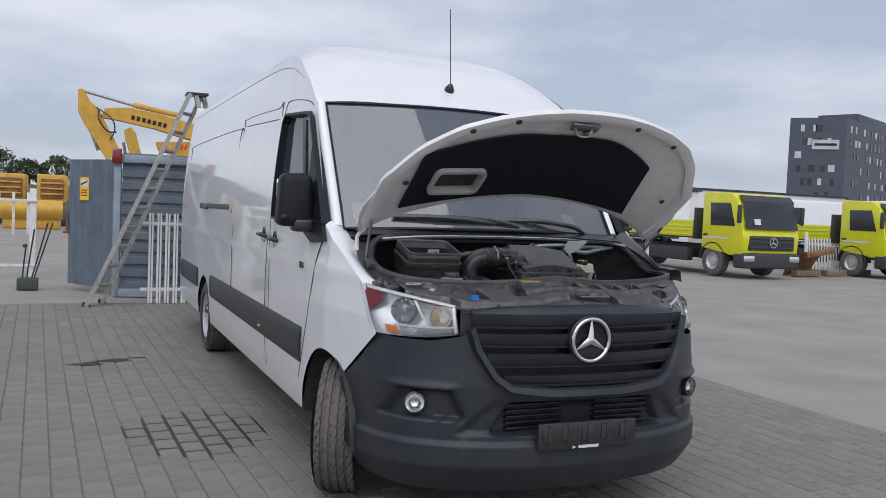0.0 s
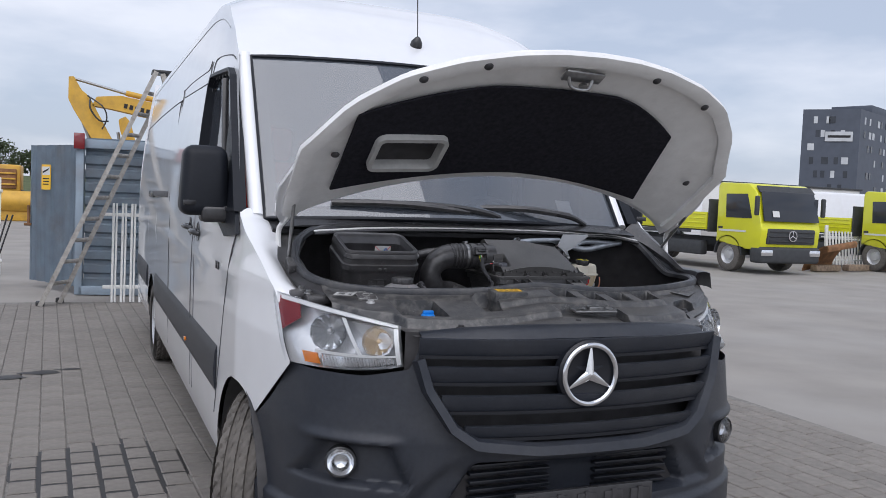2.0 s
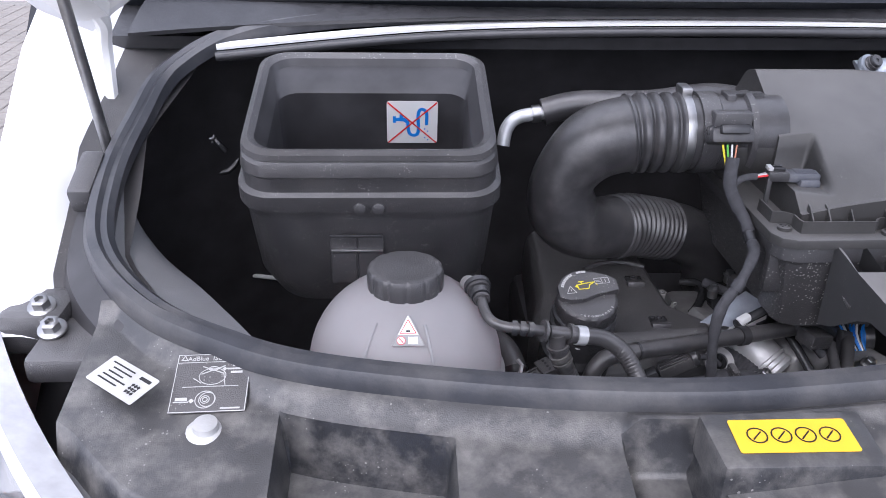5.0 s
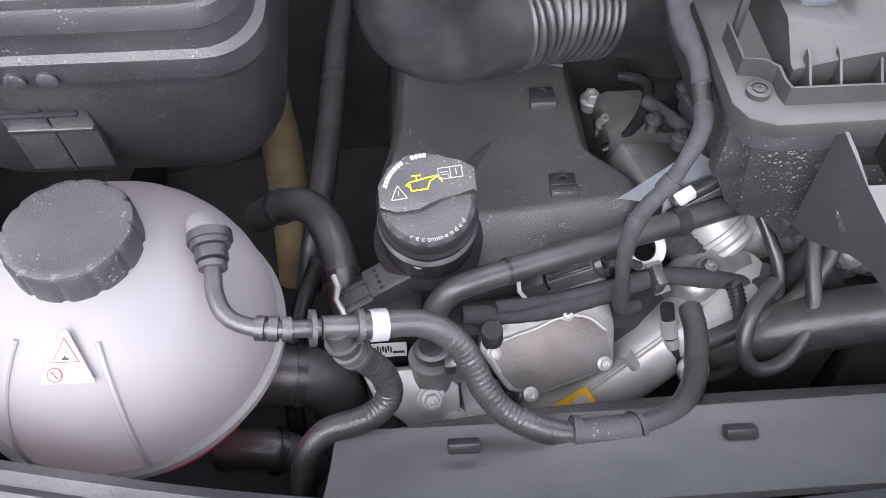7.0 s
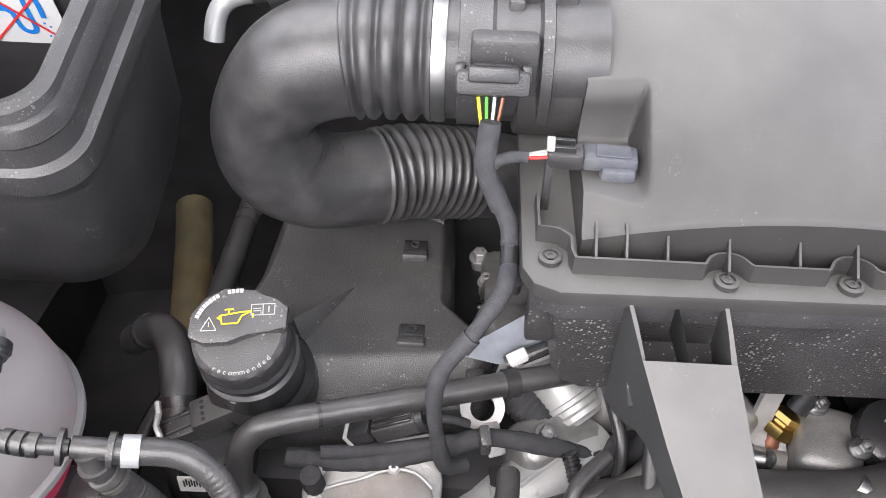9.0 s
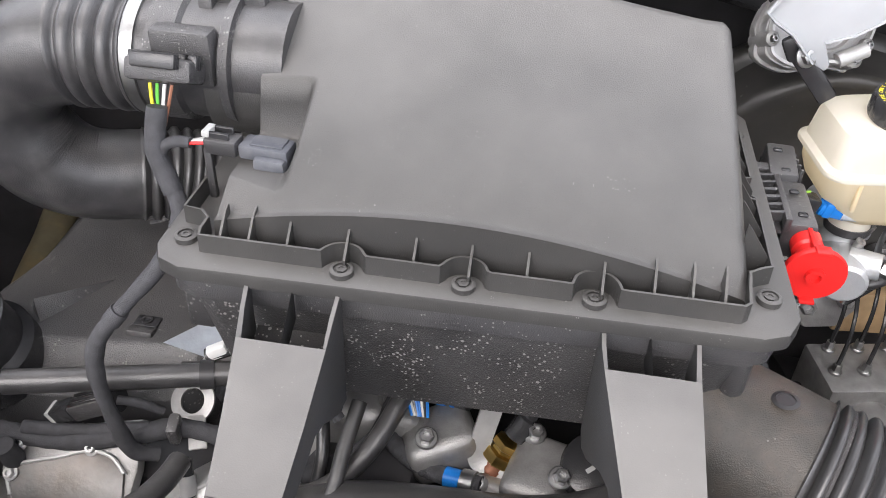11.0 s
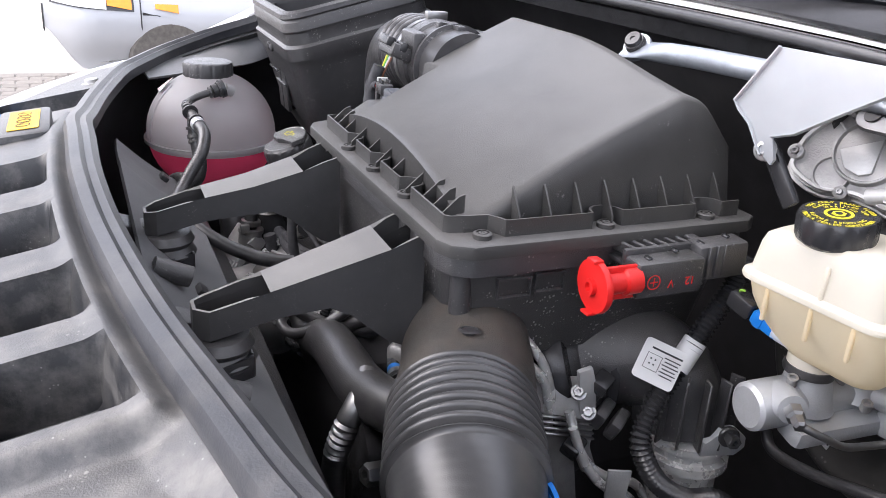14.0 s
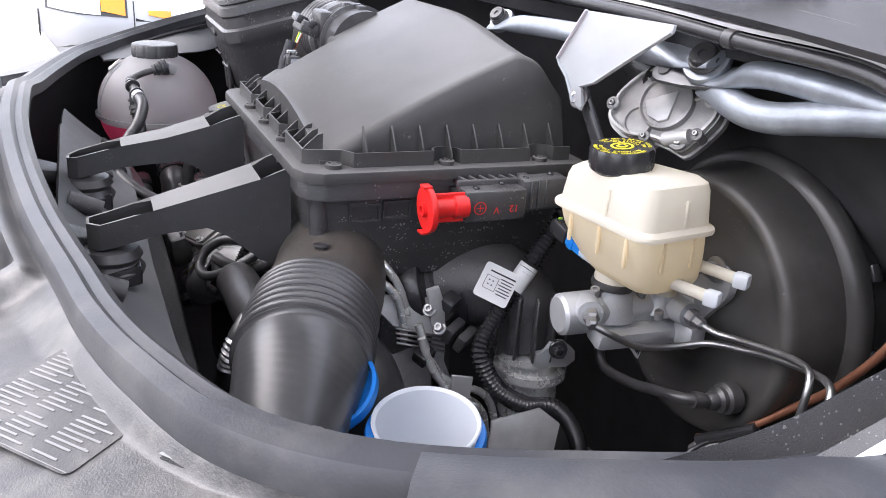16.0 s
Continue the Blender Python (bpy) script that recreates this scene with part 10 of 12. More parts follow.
for c, w_, ax_, ay_ in ((Vector((.525, 1.0, 1.032)), 0.042, (0.95, 0.0, -0.30), (0.30, 0.0, 0.95)), (Vector((.443, 1.03, 1.021)), 0.034, (0.85, 0.0, 0.50), (-0.50, 0.0, 0.85))):
    s_ = sticker("strip", c, w_, 0.018, ax_, ay_, M_WHITE, parent=bar)
    bm = B()
    for k in range(14):
        strip(bm, c, ax_, ay_, -w_ / 2 + 0.006 + k * w_ / 16, 0.001, 0.0012 + 0.0012 * (k % 3 == 0), 0.010)
    part("bars", bm, M_INK, s_)
# left inner wing details
lw = thing("side_liner", (-0.74, 0.70, 1.0), "grey felt side liner in the engine bay", "liner")
bm = B()
LO = spline([(-.823, .86, 1.262), (-.832, .76, 1.219), (-.805, .645, 1.187), (-.73, .55, 1.168), (-.635, .490, 1.160)], 6)
LI = spline([(-.852, .83, 1.18), (-.765, .725, 1.15), (-.695, .637, 1.148), (-.640, .560, 1.148), (-.600, .500, 1.148)], 6)
patch(bm, lambda u, v: LO[min(24, round(u * 24))].lerp(LI[min(24, round(u * 24))], v), 24, 4, thick=0.004)
part("liner_sheet", bm, M_GREYPL, lw)
for pts_, r_ in (([(-.905, 1.135, 1.30), (-.914, 1.135, 1.222), (-.922, 1.13, 1.08), (-.922, 1.12, .965)], 0.0032), ([(-.922, 1.12, .965), (-.84, 1.12, .945), (-.752, 1.125, .917), (-.66, 1.13, .90)], 0.0040), ([(-.922, 1.12, .965), (-.922, 1.06, .935), (-.92, 1.0, .91)], 0.0085)):
    bm = B()
    tube(bm, pts_, r_, seg=8)
    part("liner_seam", bm, M_PAINT_IN, lw, "pale sealed seam")
bm = B()
lathe(bm, [(0.009, 0), (0.009, 0.006), (0.004, 0.009), (0.0001, 0.009)], (-.80, 1.125, 1.05), (0, -1, 0.2), 14)
part("liner_stud", bm, M_TRIM, lw)
hose("side_cable", [(-.905, .93, 1.08), (-.90, .95, 1.15), (-.885, .99, 1.20), (-.859, 1.05, 1.222), (-.81, 1.085, 1.220), (-.775, 1.10, 1.206)], 0.010, "black cable along the inner wing", category="cable")
knot = thing("earth_cables", (-.77, 1.1, 1.15), "bundle of black earth cables with shiny lugs", "cables")
for k, pts_ in enumerate(([(-.80, 1.10, 1.215), (-.79, 1.07, 1.245), (-.765, 1.07, 1.25), (-.75, 1.09, 1.22)], [(-.775, 1.10, 1.21), (-.80, 1.09, 1.17), (-.79, 1.09, 1.13), (-.755, 1.10, 1.12), (-.735, 1.11, 1.14)], [(-.78, 1.09, 1.21), (-.76, 1.06, 1.19), (-.745, 1.06, 1.17)], [(-.77, 1.09, 1.22), (-.74, 1.08, 1.24), (-.72, 1.10, 1.24)])):
    bm = B()
    tube(bm, pts_, 0.0055, seg=8)
    part("cable", bm, M_TRIM, knot)
for q_ in ((-.775, 1.088, 1.212), (-.765, 1.065, 1.19), (-.785, 1.075, 1.235)):
    bm = B()
    bolt(bm, q_, (0.1, -0.8, 0.5), 0.006, 0.009)
    part("lug_nut", bm, M_STEEL, knot)
ctr = thing("cable_tray", (-.60, .62, .98), "pale strip with thin wires beside the tank", "cable tray")
bm = B()
rbox(bm, (-.58, .635, 1.000), (0.12, 0.010, 0.010), rot=(0, 0, 2), bev=0.002)
part("tray_strip", bm, M_PAINT_IN, ctr)
for k in range(3):
    bm = B()
    tube(bm, [(-.64, .622 - .006 * k, 1.01), (-.61, .61 + .004 * k, 1.015 + .004 * k), (-.58, .618, 1.012), (-.545, .63 + .004 * k, 1.01), (-.52, .635, 1.02)], 0.0022, seg=6)
    part("wire", bm, M_TRIM, ctr)
bm = B()
rbox(bm, (-.605, .575, 1.06), (0.05, 0.03, 0.035), rot=(0, 0, -30), bev=0.005)
part("tray_clip", bm, M_PLASTIC, ctr)
mp_ = thing("tan_duct", (-.42, 1.02, .80), "dull tan plastic duct deep behind the breather hose", "duct")
bm = B()
tube(bm, [(-.445, 1.12, .87), (-.43, 1.06, .86), (-.41, .97, .85), (-.40, .90, .82), (-.40, .86, .76)], 0.025, seg=18)
part("duct_body", bm, mat("dull_tan_plastic", (0.13, 0.11, 0.065), 0.55, var=0.2, scale=30, dirt=(0.36, 0.22, 0.08), dirt_amt=0.5, dirt_scale=9), mp_)
hose("metal_pipe", [(-.318, .955, 1.215), (-.312, .962, 1.240), (-.295, .966, 1.255), (-.255, .966, 1.262)], 0.010, "bent aluminium pipe at the bulkhead", M_ALUW, category="pipe", clamps=((0.9, 0.012, M_STEEL, 0.003),))
hose("bulkhead_hose", [(-.26, .966, 1.262), (-.21, .962, 1.275), (-.12, .93, 1.285), (-.03, .95, 1.29), (.03, .97, 1.28)], 0.020, "black hose with white print on the bulkhead")

# ---- yard surroundings ----
M_CONT = mat("blue_grey_container_paint", (0.25, 0.31, 0.37), 0.55, var=0.10, scale=4, dirt=(0.22, 0.16, 0.11), dirt_amt=0.35, dirt_scale=2.5)
M_LADDER = mat("worn_aluminium", (0.42, 0.40, 0.37), 0.55, metal=0.6, var=0.2, scale=20, dirt=(0.25, 0.22, 0.18), dirt_amt=0.5, dirt_scale=12)
M_WHITEPAINT = mat("white_metal_paint", (0.72, 0.72, 0.70), 0.5, var=0.06, scale=10, dirt=(0.4, 0.36, 0.3), dirt_amt=0.3, dirt_scale=8)
M_EXC = mat("machine_yellow", (0.62, 0.36, 0.05), 0.5, var=0.10, scale=3, dirt=(0.16, 0.12, 0.08), dirt_amt=0.4, dirt_scale=2)
M_LIME = mat("lime_truck_paint", (0.66, 0.66, 0.012), 0.35, var=0.04, scale=3, coat=0.6)
M_CHASSIS = mat("truck_dark_grey", (0.045, 0.048, 0.052), 0.6, var=0.15, scale=8)
M_RUST = mat("rusty_steel", (0.22, 0.11, 0.05), 0.8, var=0.35, scale=6, bump=0.4)
M_WOOD = mat("weathered_timber", (0.24, 0.18, 0.13), 0.85, var=0.3, scale=12, bump=0.4)
M_SLATE = mat("dark_facade_panel", (0.075, 0.088, 0.115), 0.5, var=0.10, scale=0.6, per_object=0.1)
M_WINDARK = mat("facade_window", (0.035, 0.04, 0.05), 0.12, var=0.3, scale=0.3)
M_WINLIGHT = mat("facade_blind", (0.50, 0.52, 0.54), 0.5, var=0.15, scale=0.3)
M_GRASS = mat("grass_bank", (0.085, 0.105, 0.045), 0.95, var=0.35, scale=2.0, bump=0.5, bscale=20)
M_LEAF = mat("leaf_mass", (0.055, 0.075, 0.03), 0.85, var=0.4, scale=1.2, per_object=0.3)
M_BARK = mat("bark", (0.08, 0.06, 0.045), 0.9, var=0.3, scale=10)
M_GREENBOX = mat("green_crate", (0.06, 0.075, 0.055), 0.7, var=0.2, scale=12)
M_GROUND = mat("worn_concrete_ground", (0.285, 0.266, 0.243), 0.9, var=0.14, scale=0.9, bump=0.4, bscale=60, dirt=(0.33, 0.32, 0.305), dirt_amt=0.6, dirt_scale=0.3)
M_JOINT = mat("sandy_joint", (0.20, 0.19, 0.175), 0.95, var=0.25, scale=25, bump=0.5)
M_WET = mat("wet_dark_joint", (0.022, 0.019, 0.016), 0.45, var=0.3, scale=20)
M_PAVE = mat("paving_block", (0.218, 0.200, 0.180), 0.85, var=0.12, scale=22, bump=0.5, bscale=160, dirt=(0.15, 0.14, 0.13), dirt_amt=0.45, dirt_scale=1.6, per_object=0.14)

bm = B()
patch(bm, lambda u, v: (-1200 + 2400 * u, -400 + 2600 * v, -0.014), 4, 4)
tagged(part("ground", bm, M_GROUND), "worn grey concrete yard ground", "ground", kind="structure")

# shipping container with an open door
cont = thing("storage_container", (-1.0, 11.0, 0), "blue-grey steel storage container with its door open", "container")
CA, CB, CH = Vector((-1.78, 10.25, 0)), Vector((2.6, 9.35, 0)), 2.16
cd = (CB - CA).normalized()
cn = Vector((cd.y, -cd.x, 0))
bm = B()
prof = []
z = 0.12
while z < CH - 0.12:
    prof += [(z, 0.0), (z + 0.10, 0.0), (z + 0.125, -0.035), (z + 0.165, -0.035)]
    z += 0.19
rows = [[bm.verts.new(CA + cd * s + cn * off + Vector((0, 0, zz))) for zz, off in prof] for s in (0.06, (CB - CA).length)]
for j in range(len(prof) - 1):
    bm.faces.new((rows[0][j], rows[1][j], rows[1][j + 1], rows[0][j + 1]))
bmesh.ops.solidify(bm, geom=bm.faces[:], thickness=0.01)
part("side_sheet", bm, M_CONT, cont, smooth=20)
back = -cn
for nm, a, b, w_, h_ in (("corner_post", CA, None, 0.10, CH), ("corner_post", CB, None, 0.10, CH), ("corner_post", CA + back * 2.2, None, 0.10, CH)):
    bm = B()
    rbox(bm, tuple(a + Vector((0, 0, h_ / 2))), (w_, w_, h_), rot=(0, 0, math.degrees(math.atan2(cd.y, cd.x))), bev=0.006)
    part(nm, bm, M_CONT, cont)
for zz in (0.06, CH - 0.06):
    bm = B()
    m = (CA + CB) / 2
    rbox(bm, (m.x, m.y, zz), ((CB - CA).length, 0.10, 0.12), rot=(0, 0, math.degrees(math.atan2(cd.y, cd.x))), bev=0.006)
    part("rail", bm, M_CONT, cont)
bm = B()
m = (CA + CB) / 2 + back * 1.1
rbox(bm, (m.x, m.y, CH - 0.03), ((CB - CA).length, 2.2, 0.03), rot=(0, 0, math.degrees(math.atan2(cd.y, cd.x))), bev=0.003)
part("roof_sheet", bm, M_CONT, cont)
bm = B()
m = (CA + CB) / 2 + back * 2.2
rbox(bm, (m.x, m.y, CH / 2), ((CB - CA).length, 0.03, CH), rot=(0, 0, math.degrees(math.atan2(cd.y, cd.x))), bev=0.003)
part("back_sheet", bm, M_CONT, cont)
DA, DB = Vector((-1.80, 10.22, 0)), Vector((-2.47, 11.28, 0))
dd = (DB - DA).normalized()
dn = Vector((dd.y, -dd.x, 0)) * -1
bm = B()
L = (DB - DA).length
prof = [(0.0, 0.0)]
s = 0.08
while s < L - 0.12:
    prof += [(s, 0.0), (s + 0.03, -0.03), (s + 0.10, -0.03), (s + 0.13, 0.0)]
    s += 0.245
prof.append((L, 0.0))
rows = [[bm.verts.new(DA + dd * a + dn * o + Vector((0, 0, zz))) for a, o in prof] for zz in (0.10, CH - 0.08)]
for j in range(len(prof) - 1):
    bm.faces.new((rows[0][j], rows[0][j + 1], rows[1][j + 1], rows[1][j]))
bmesh.ops.solidify(bm, geom=bm.faces[:], thickness=0.012)
cdoor = part("container_door", bm, M_CONT, cont, "open corrugated container door", smooth=20)
bm = B()
c = DA + dd * 0.80 + Vector((0, 0, 1.62)) - dn * 0.012
dx = -dd
prism(bm, round_rect(0.24, 0.36, 0.02), on(c - dn * -0.03, dx, (0, 0, 1)), 0.004)
sg = part("warning_sign", bm, M_YELLOW, cdoor, "yellow and red warning sign")
bm = B()
pl = on(c + dn * 0.03, dx, (0, 0, 1))
pl2 = lambda a, b, h: pl(a, b, 0.0045 + h)
prism(bm, [(-0.10, 0.03), (0.10, 0.03), (0.10, 0.15), (-0.10, 0.15)], pl2, 0.001)
part("sign_field", bm, M_WHITE, sg)
bm = B()
pl3 = lambda a, b, h: pl(a, b, 0.006 + h)
prism(bm, [(-0.09, 0.05), (0.06, 0.10), (0.09, 0.14), (0.05, 0.12), (-0.09, 0.08)], pl3, 0.001)
for k in range(3):
    prism(bm, [(-0.08, -0.03 - 0.04 * k), (0.08, -0.03 - 0.04 * k), (0.08, -0.015 - 0.04 * k), (-0.08, -0.015 - 0.04 * k)], pl3, 0.001)
part("sign_print", bm, M_INK, sg)
bm = B()
rbox(bm, (-1.80, 10.18, CH - 0.03), (0.14, 0.10, 0.22), bev=0.01)
part("corner_casting", bm, M_REDLENS, cont)
bm = B()
rod(bm, DB + Vector((-0.02, -0.03, 0.9)), DB + Vector((-0.02, -0.03, 1.2)), 0.02)
rbox(bm, tuple(DB + Vector((-0.03, -0.04, 0.92))), (0.10, 0.05, 0.04), bev=0.008)
part("door_latch", bm, M_RUST, cdoor)

# double ladder leaning on the container
lad = thing("step_ladder", (-1.5, 9.25, 0), "tall worn aluminium double ladder", "ladder")
RA = [(Vector((-2.19, 9.02, 0)), Vector((-0.88, 9.10, 3.02))), (Vector((-1.98, 9.36, 0)), Vector((-0.70, 9.34, 3.02)))]
RB = [(Vector((-0.02, 9.02, 0)), Vector((-0.80, 9.10, 3.0))), (Vector((0.15, 9.40, 0)), Vector((-0.66, 9.36, 3.0)))]
for a, b in RA + RB:
    bm = B()
    line = [a.lerp(b, k / 8) for k in range(9)]
    sweep(bm, line, lambda i, s: [(-0.028, -0.058), (0.028, -0.058), (0.028, 0.058), (-0.028, 0.058)], up=Vector((0, -1, 0)))
    part("stile", bm, M_LADDER, lad)
for pair in (RA, RB):
    for k in range(1, 11):
        t = k / 11
        bm = B()
        p, q = pair[0][0].lerp(pair[0][1], t), pair[1][0].lerp(pair[1][1], t)
        rod(bm, p, q, 0.026, seg=8)
        part("rung", bm, M_LADDER, lad)
bm = B()
rbox(bm, (-0.78, 9.22, 3.03), (0.30, 0.34, 0.035), bev=0.008)
part("top_cap", bm, M_TRIM, lad)
for a, _ in RA:
    bm = B()
    rbox(bm, (a.x, a.y, 0.03), (0.10, 0.07, 0.06), bev=0.01)
    part("foot", bm, M_TRIM, lad)

# white fence panel leaning against the container
fen = thing("fence_panel", (-1.0, 9.35, 0), "white steel fence panel leaning on the container", "fence panel")
for k in range(8):
    bm = B()
    x = -1.36 + 0.115 * k
    rod(bm, (x, 9.32 + 0.0 * k, 0.0), (x + 0.01, 9.52, 1.30), 0.016, seg=10)
    part("bar", bm, M_WHITEPAINT, fen)
    bm = B()
    rod(bm, (x + 0.038, 9.32, 0.0), (x + 0.048, 9.52, 1.30), 0.013, seg=10)
    part("bar", bm, M_WHITEPAINT, fen)
for zz in (0.20, 1.15):
    bm = B()
    rbox(bm, (-0.95, 9.335 + 0.154 * zz, zz), (1.05, 0.03, 0.045), bev=0.005)
    part("rail", bm, M_WHITEPAINT, fen)

# crate with black rods, white barrier
crate = thing("base_block", (-3.04, 11.2, 0), "dark green base block holding black rods", "base block")
bm = B()
rbox(bm, (-3.04, 11.25, 0.09), (0.30, 0.22, 0.18), bev=0.015)
part("block", bm, M_GREENBOX, crate)
for dx, lean, h in ((-0.08, 0.04, 0.65), (-0.02, 0.10, 0.95), (0.05, 0.22, 1.05), (0.08, 0.26, 1.05)):
    bm = B()
    rod(bm, (-3.04 + dx, 11.25, 0.15), (-3.04 + dx + lean, 11.3, h), 0.012, seg=8)
    part("rod", bm, M_TRIM, crate)
bm = B()
lathe(bm, [(0.03, 0), (0.035, 0.03), (0.02, 0.06), (0.0001, 0.06)], (-3.09, 11.25, 0.66), (0.1, 0, 1), 12)
part("lamp_head", bm, M_TRIM, crate)
wb = thing("road_barrier", (-3.4, 13.0, 0), "white slatted road barrier standing in the yard", "barrier")
for k in range(9):
    bm = B()
    rbox(bm, (-5.0 + 0.23 * k, 13.05, 1.15), (0.045, 0.02, 0.75), bev=0.004)
    part("slat", bm, M_WHITEPAINT, wb)
for zz in (1.38, 0.24):
    bm = B()
    rbox(bm, (-4.0, 13.0, zz), (2.0, 0.03, 0.05), bev=0.004)
    part("rail", bm, M_WHITEPAINT, wb)
for px, zz in ((-3.08, 1.6), (-4.9, 1.45)):
    bm = B()
    rbox(bm, (px, 13.03, zz / 2), (0.11, 0.05, zz), bev=0.006)
    part("post", bm, M_WHITEPAINT, wb)

# excavator booms behind the container
def machine(name, label, arms, rods, base):
    th = thing(name, (base[0], base[1], 0), label, "excavator")
    for nm, poly, dep in arms:
        bm = B()
        prism(bm, poly, lambda a, b, h: Vector((a, base[1] + h, b)), dep, bev=0.03)
        part(nm, bm, M_EXC, th)
    for a, b, r in rods:
        bm = B()
        rod(bm, (a[0], base[1] + 0.25, a[1]), (b[0], base[1] + 0.25, b[1]), r, seg=12)
        part("cylinder", bm, M_EXC if r > 0.08 else M_STEEL, th)
    bm = B()
    rbox(bm, (base[0], base[1] + 0.4, 1.2), (2.6, 2.4, 1.4), bev=0.12)
    rbox(bm, (base[0] - 0.6, base[1] + 0.1, 2.2), (1.0, 1.2, 1.0), bev=0.12)
    part("upper_body", bm, M_EXC, th)
    for dy in (-0.9, 1.6):
        bm = B()
        rbox(bm, (base[0], base[1] + dy, 0.42), (3.6, 0.55, 0.84), bev=0.25, seg=3)
        part("track", bm, M_CHASSIS, th)
    return th


ex1 = machine("excavator", "yellow excavator with a raised boom", [
    ("stick", [(-2.62, 5.38), (-2.45, 5.40), (-2.2, 4.95), (-1.95, 4.75), (-1.15, 3.25), (-1.40, 2.95), (-1.62, 2.90), (-2.45, 4.25), (-2.62, 4.6)], 0.45),
    ("boom", [(-1.85, 4.42), (-1.70, 4.75), (-0.9, 4.85), (0.2, 4.70), (1.8, 4.35), (3.2, 3.4), (4.0, 2.2), (3.4, 2.0), (2.6, 3.0), (1.5, 3.8), (0.0, 4.15), (-1.2, 4.35)], 0.5),
], [((-2.42, 5.34), (-0.72, 4.96), 0.05), ((-0.72, 4.98), (0.95, 4.72), 0.10), ((-2.3, 4.3), (-1.9, 3.2), 0.06)], (4.2, 30.0))
bm = B()
for k in range(7):
    prism(bm, [(-0.80 + 0.19 * k, 4.42 - 0.035 * k), (-0.68 + 0.19 * k, 4.40 - 0.035 * k), (-0.65 + 0.19 * k, 4.56 - 0.035 * k), (-0.77 + 0.19 * k, 4.58 - 0.035 * k)], lambda a, b, h: Vector((a, 29.985 + h, b)), 0.01)
part("maker_bars", bm, M_INK, ex1)
bm = B()
tube(bm, [(-1.9, 29.9, 4.7), (-1.9, 29.8, 4.3), (-1.6, 29.8, 3.9), (-1.3, 29.9, 3.9)], 0.03, seg=8, step=0.1)
tube(bm, [(-2.0, 29.9, 4.75), (-1.5, 29.75, 4.4), (-1.35, 29.8, 4.0), (-1.5, 29.9, 3.6)], 0.025, seg=8, step=0.1)
part("hydraulic_hose", bm, M_TRIM, ex1)
ex2 = machine("excavator", "second yellow excavator behind the first", [
    ("stick", [(-0.88, 4.3), (-0.62, 4.45), (-0.42, 4.2), (-0.1, 3.0), (-0.5, 2.95), (-0.82, 3.9)], 0.45),
    ("boom", [(0.4, 3.9), (1.9, 4.0), (3.0, 3.6), (4.6, 2.2), (4.0, 1.9), (2.6, 3.0), (0.5, 3.55)], 0.5),
], [((-0.9, 3.8), (-0.75, 3.0), 0.06)], (5.0, 34.0))
bm = B()
for k in range(3):
    prism(bm, [(1.2 + 0.16 * k, 3.62), (1.28 + 0.16 * k, 3.62), (1.36 + 0.16 * k, 3.85), (1.28 + 0.16 * k, 3.85)], lambda a, b, h: Vector((a, 33.985 + h, b)), 0.01)
part("red_marks", bm, M_REDINK, ex2)


def yard_machine(x, y, w):
    th = thing("wheel_loader", (x, y, 0), "yellow and rusty wheel loader parked on the grass edge", "loader", "loaders on the grass")
    bm = B()
    rbox(bm, (x, y, 1.75), (w, 1.6, 1.3), bev=0.1)
    part("body", bm, M_EXC, th)
    bm = B()
    rbox(bm, (x, y - 0.85, 1.75), (w * 0.75, 0.15, 0.9), bev=0.04)
    part("grille", bm, M_RUST, th)
    for k in range(3):
        bm = B()
        rbox(bm, (x, y - 0.95, 1.5 + 0.25 * k), (w * 0.7, 0.06, 0.07), bev=0.01)
        part("bar", bm, M_EXC, th)
    for dx in (-0.45, 0.45):
        bm = B()
        lathe(bm, [(0.3, -0.2), (0.6, -0.2), (0.65, 0), (0.6, 0.2), (0.3, 0.2)], (x + dx * w, y - 0.3, 0.64), (1, 0, 0), 24)
        part("tyre", bm, M_TYRE, th)


yard_machine(-3.75, 40, 1.3)
yard_machine(-5.55, 41, 1.3)
yard_machine(-7.6, 41, 1.4)
bl = thing("dozer_blade", (-4.4, 36, 0), "long yellow dozer blade on the ground", "blade")
bm = B()
patch(bm, lambda u, v: (-5.6 + 2.4 * u, 36 - 0.25 * math.sin(math.pi * v), 0.45 + 0.75 * v), 8, 8, thick=0.05)
part("blade_sheet", bm, M_EXC, bl)
bm = B()
rbox(bm, (-4.4, 36.2, 0.28), (2.2, 0.3, 0.56), bev=0.04)
part("blade_foot", bm, M_EXC, bl)
# grass bank and trees
bm = B()
patch(bm, lambda u, v: (-60 + 62 * u, 52 + 30 * v, 0.0 + 2.2 * smooth_step(0, 0.7, v) + 0.25 * noise.noise((u * 20, v * 8, 0))), 60, 14)
tagged(part("grass_bank", bm, M_GRASS), "rough green grass bank", "bank", kind="structure")
rng = random.Random(4)


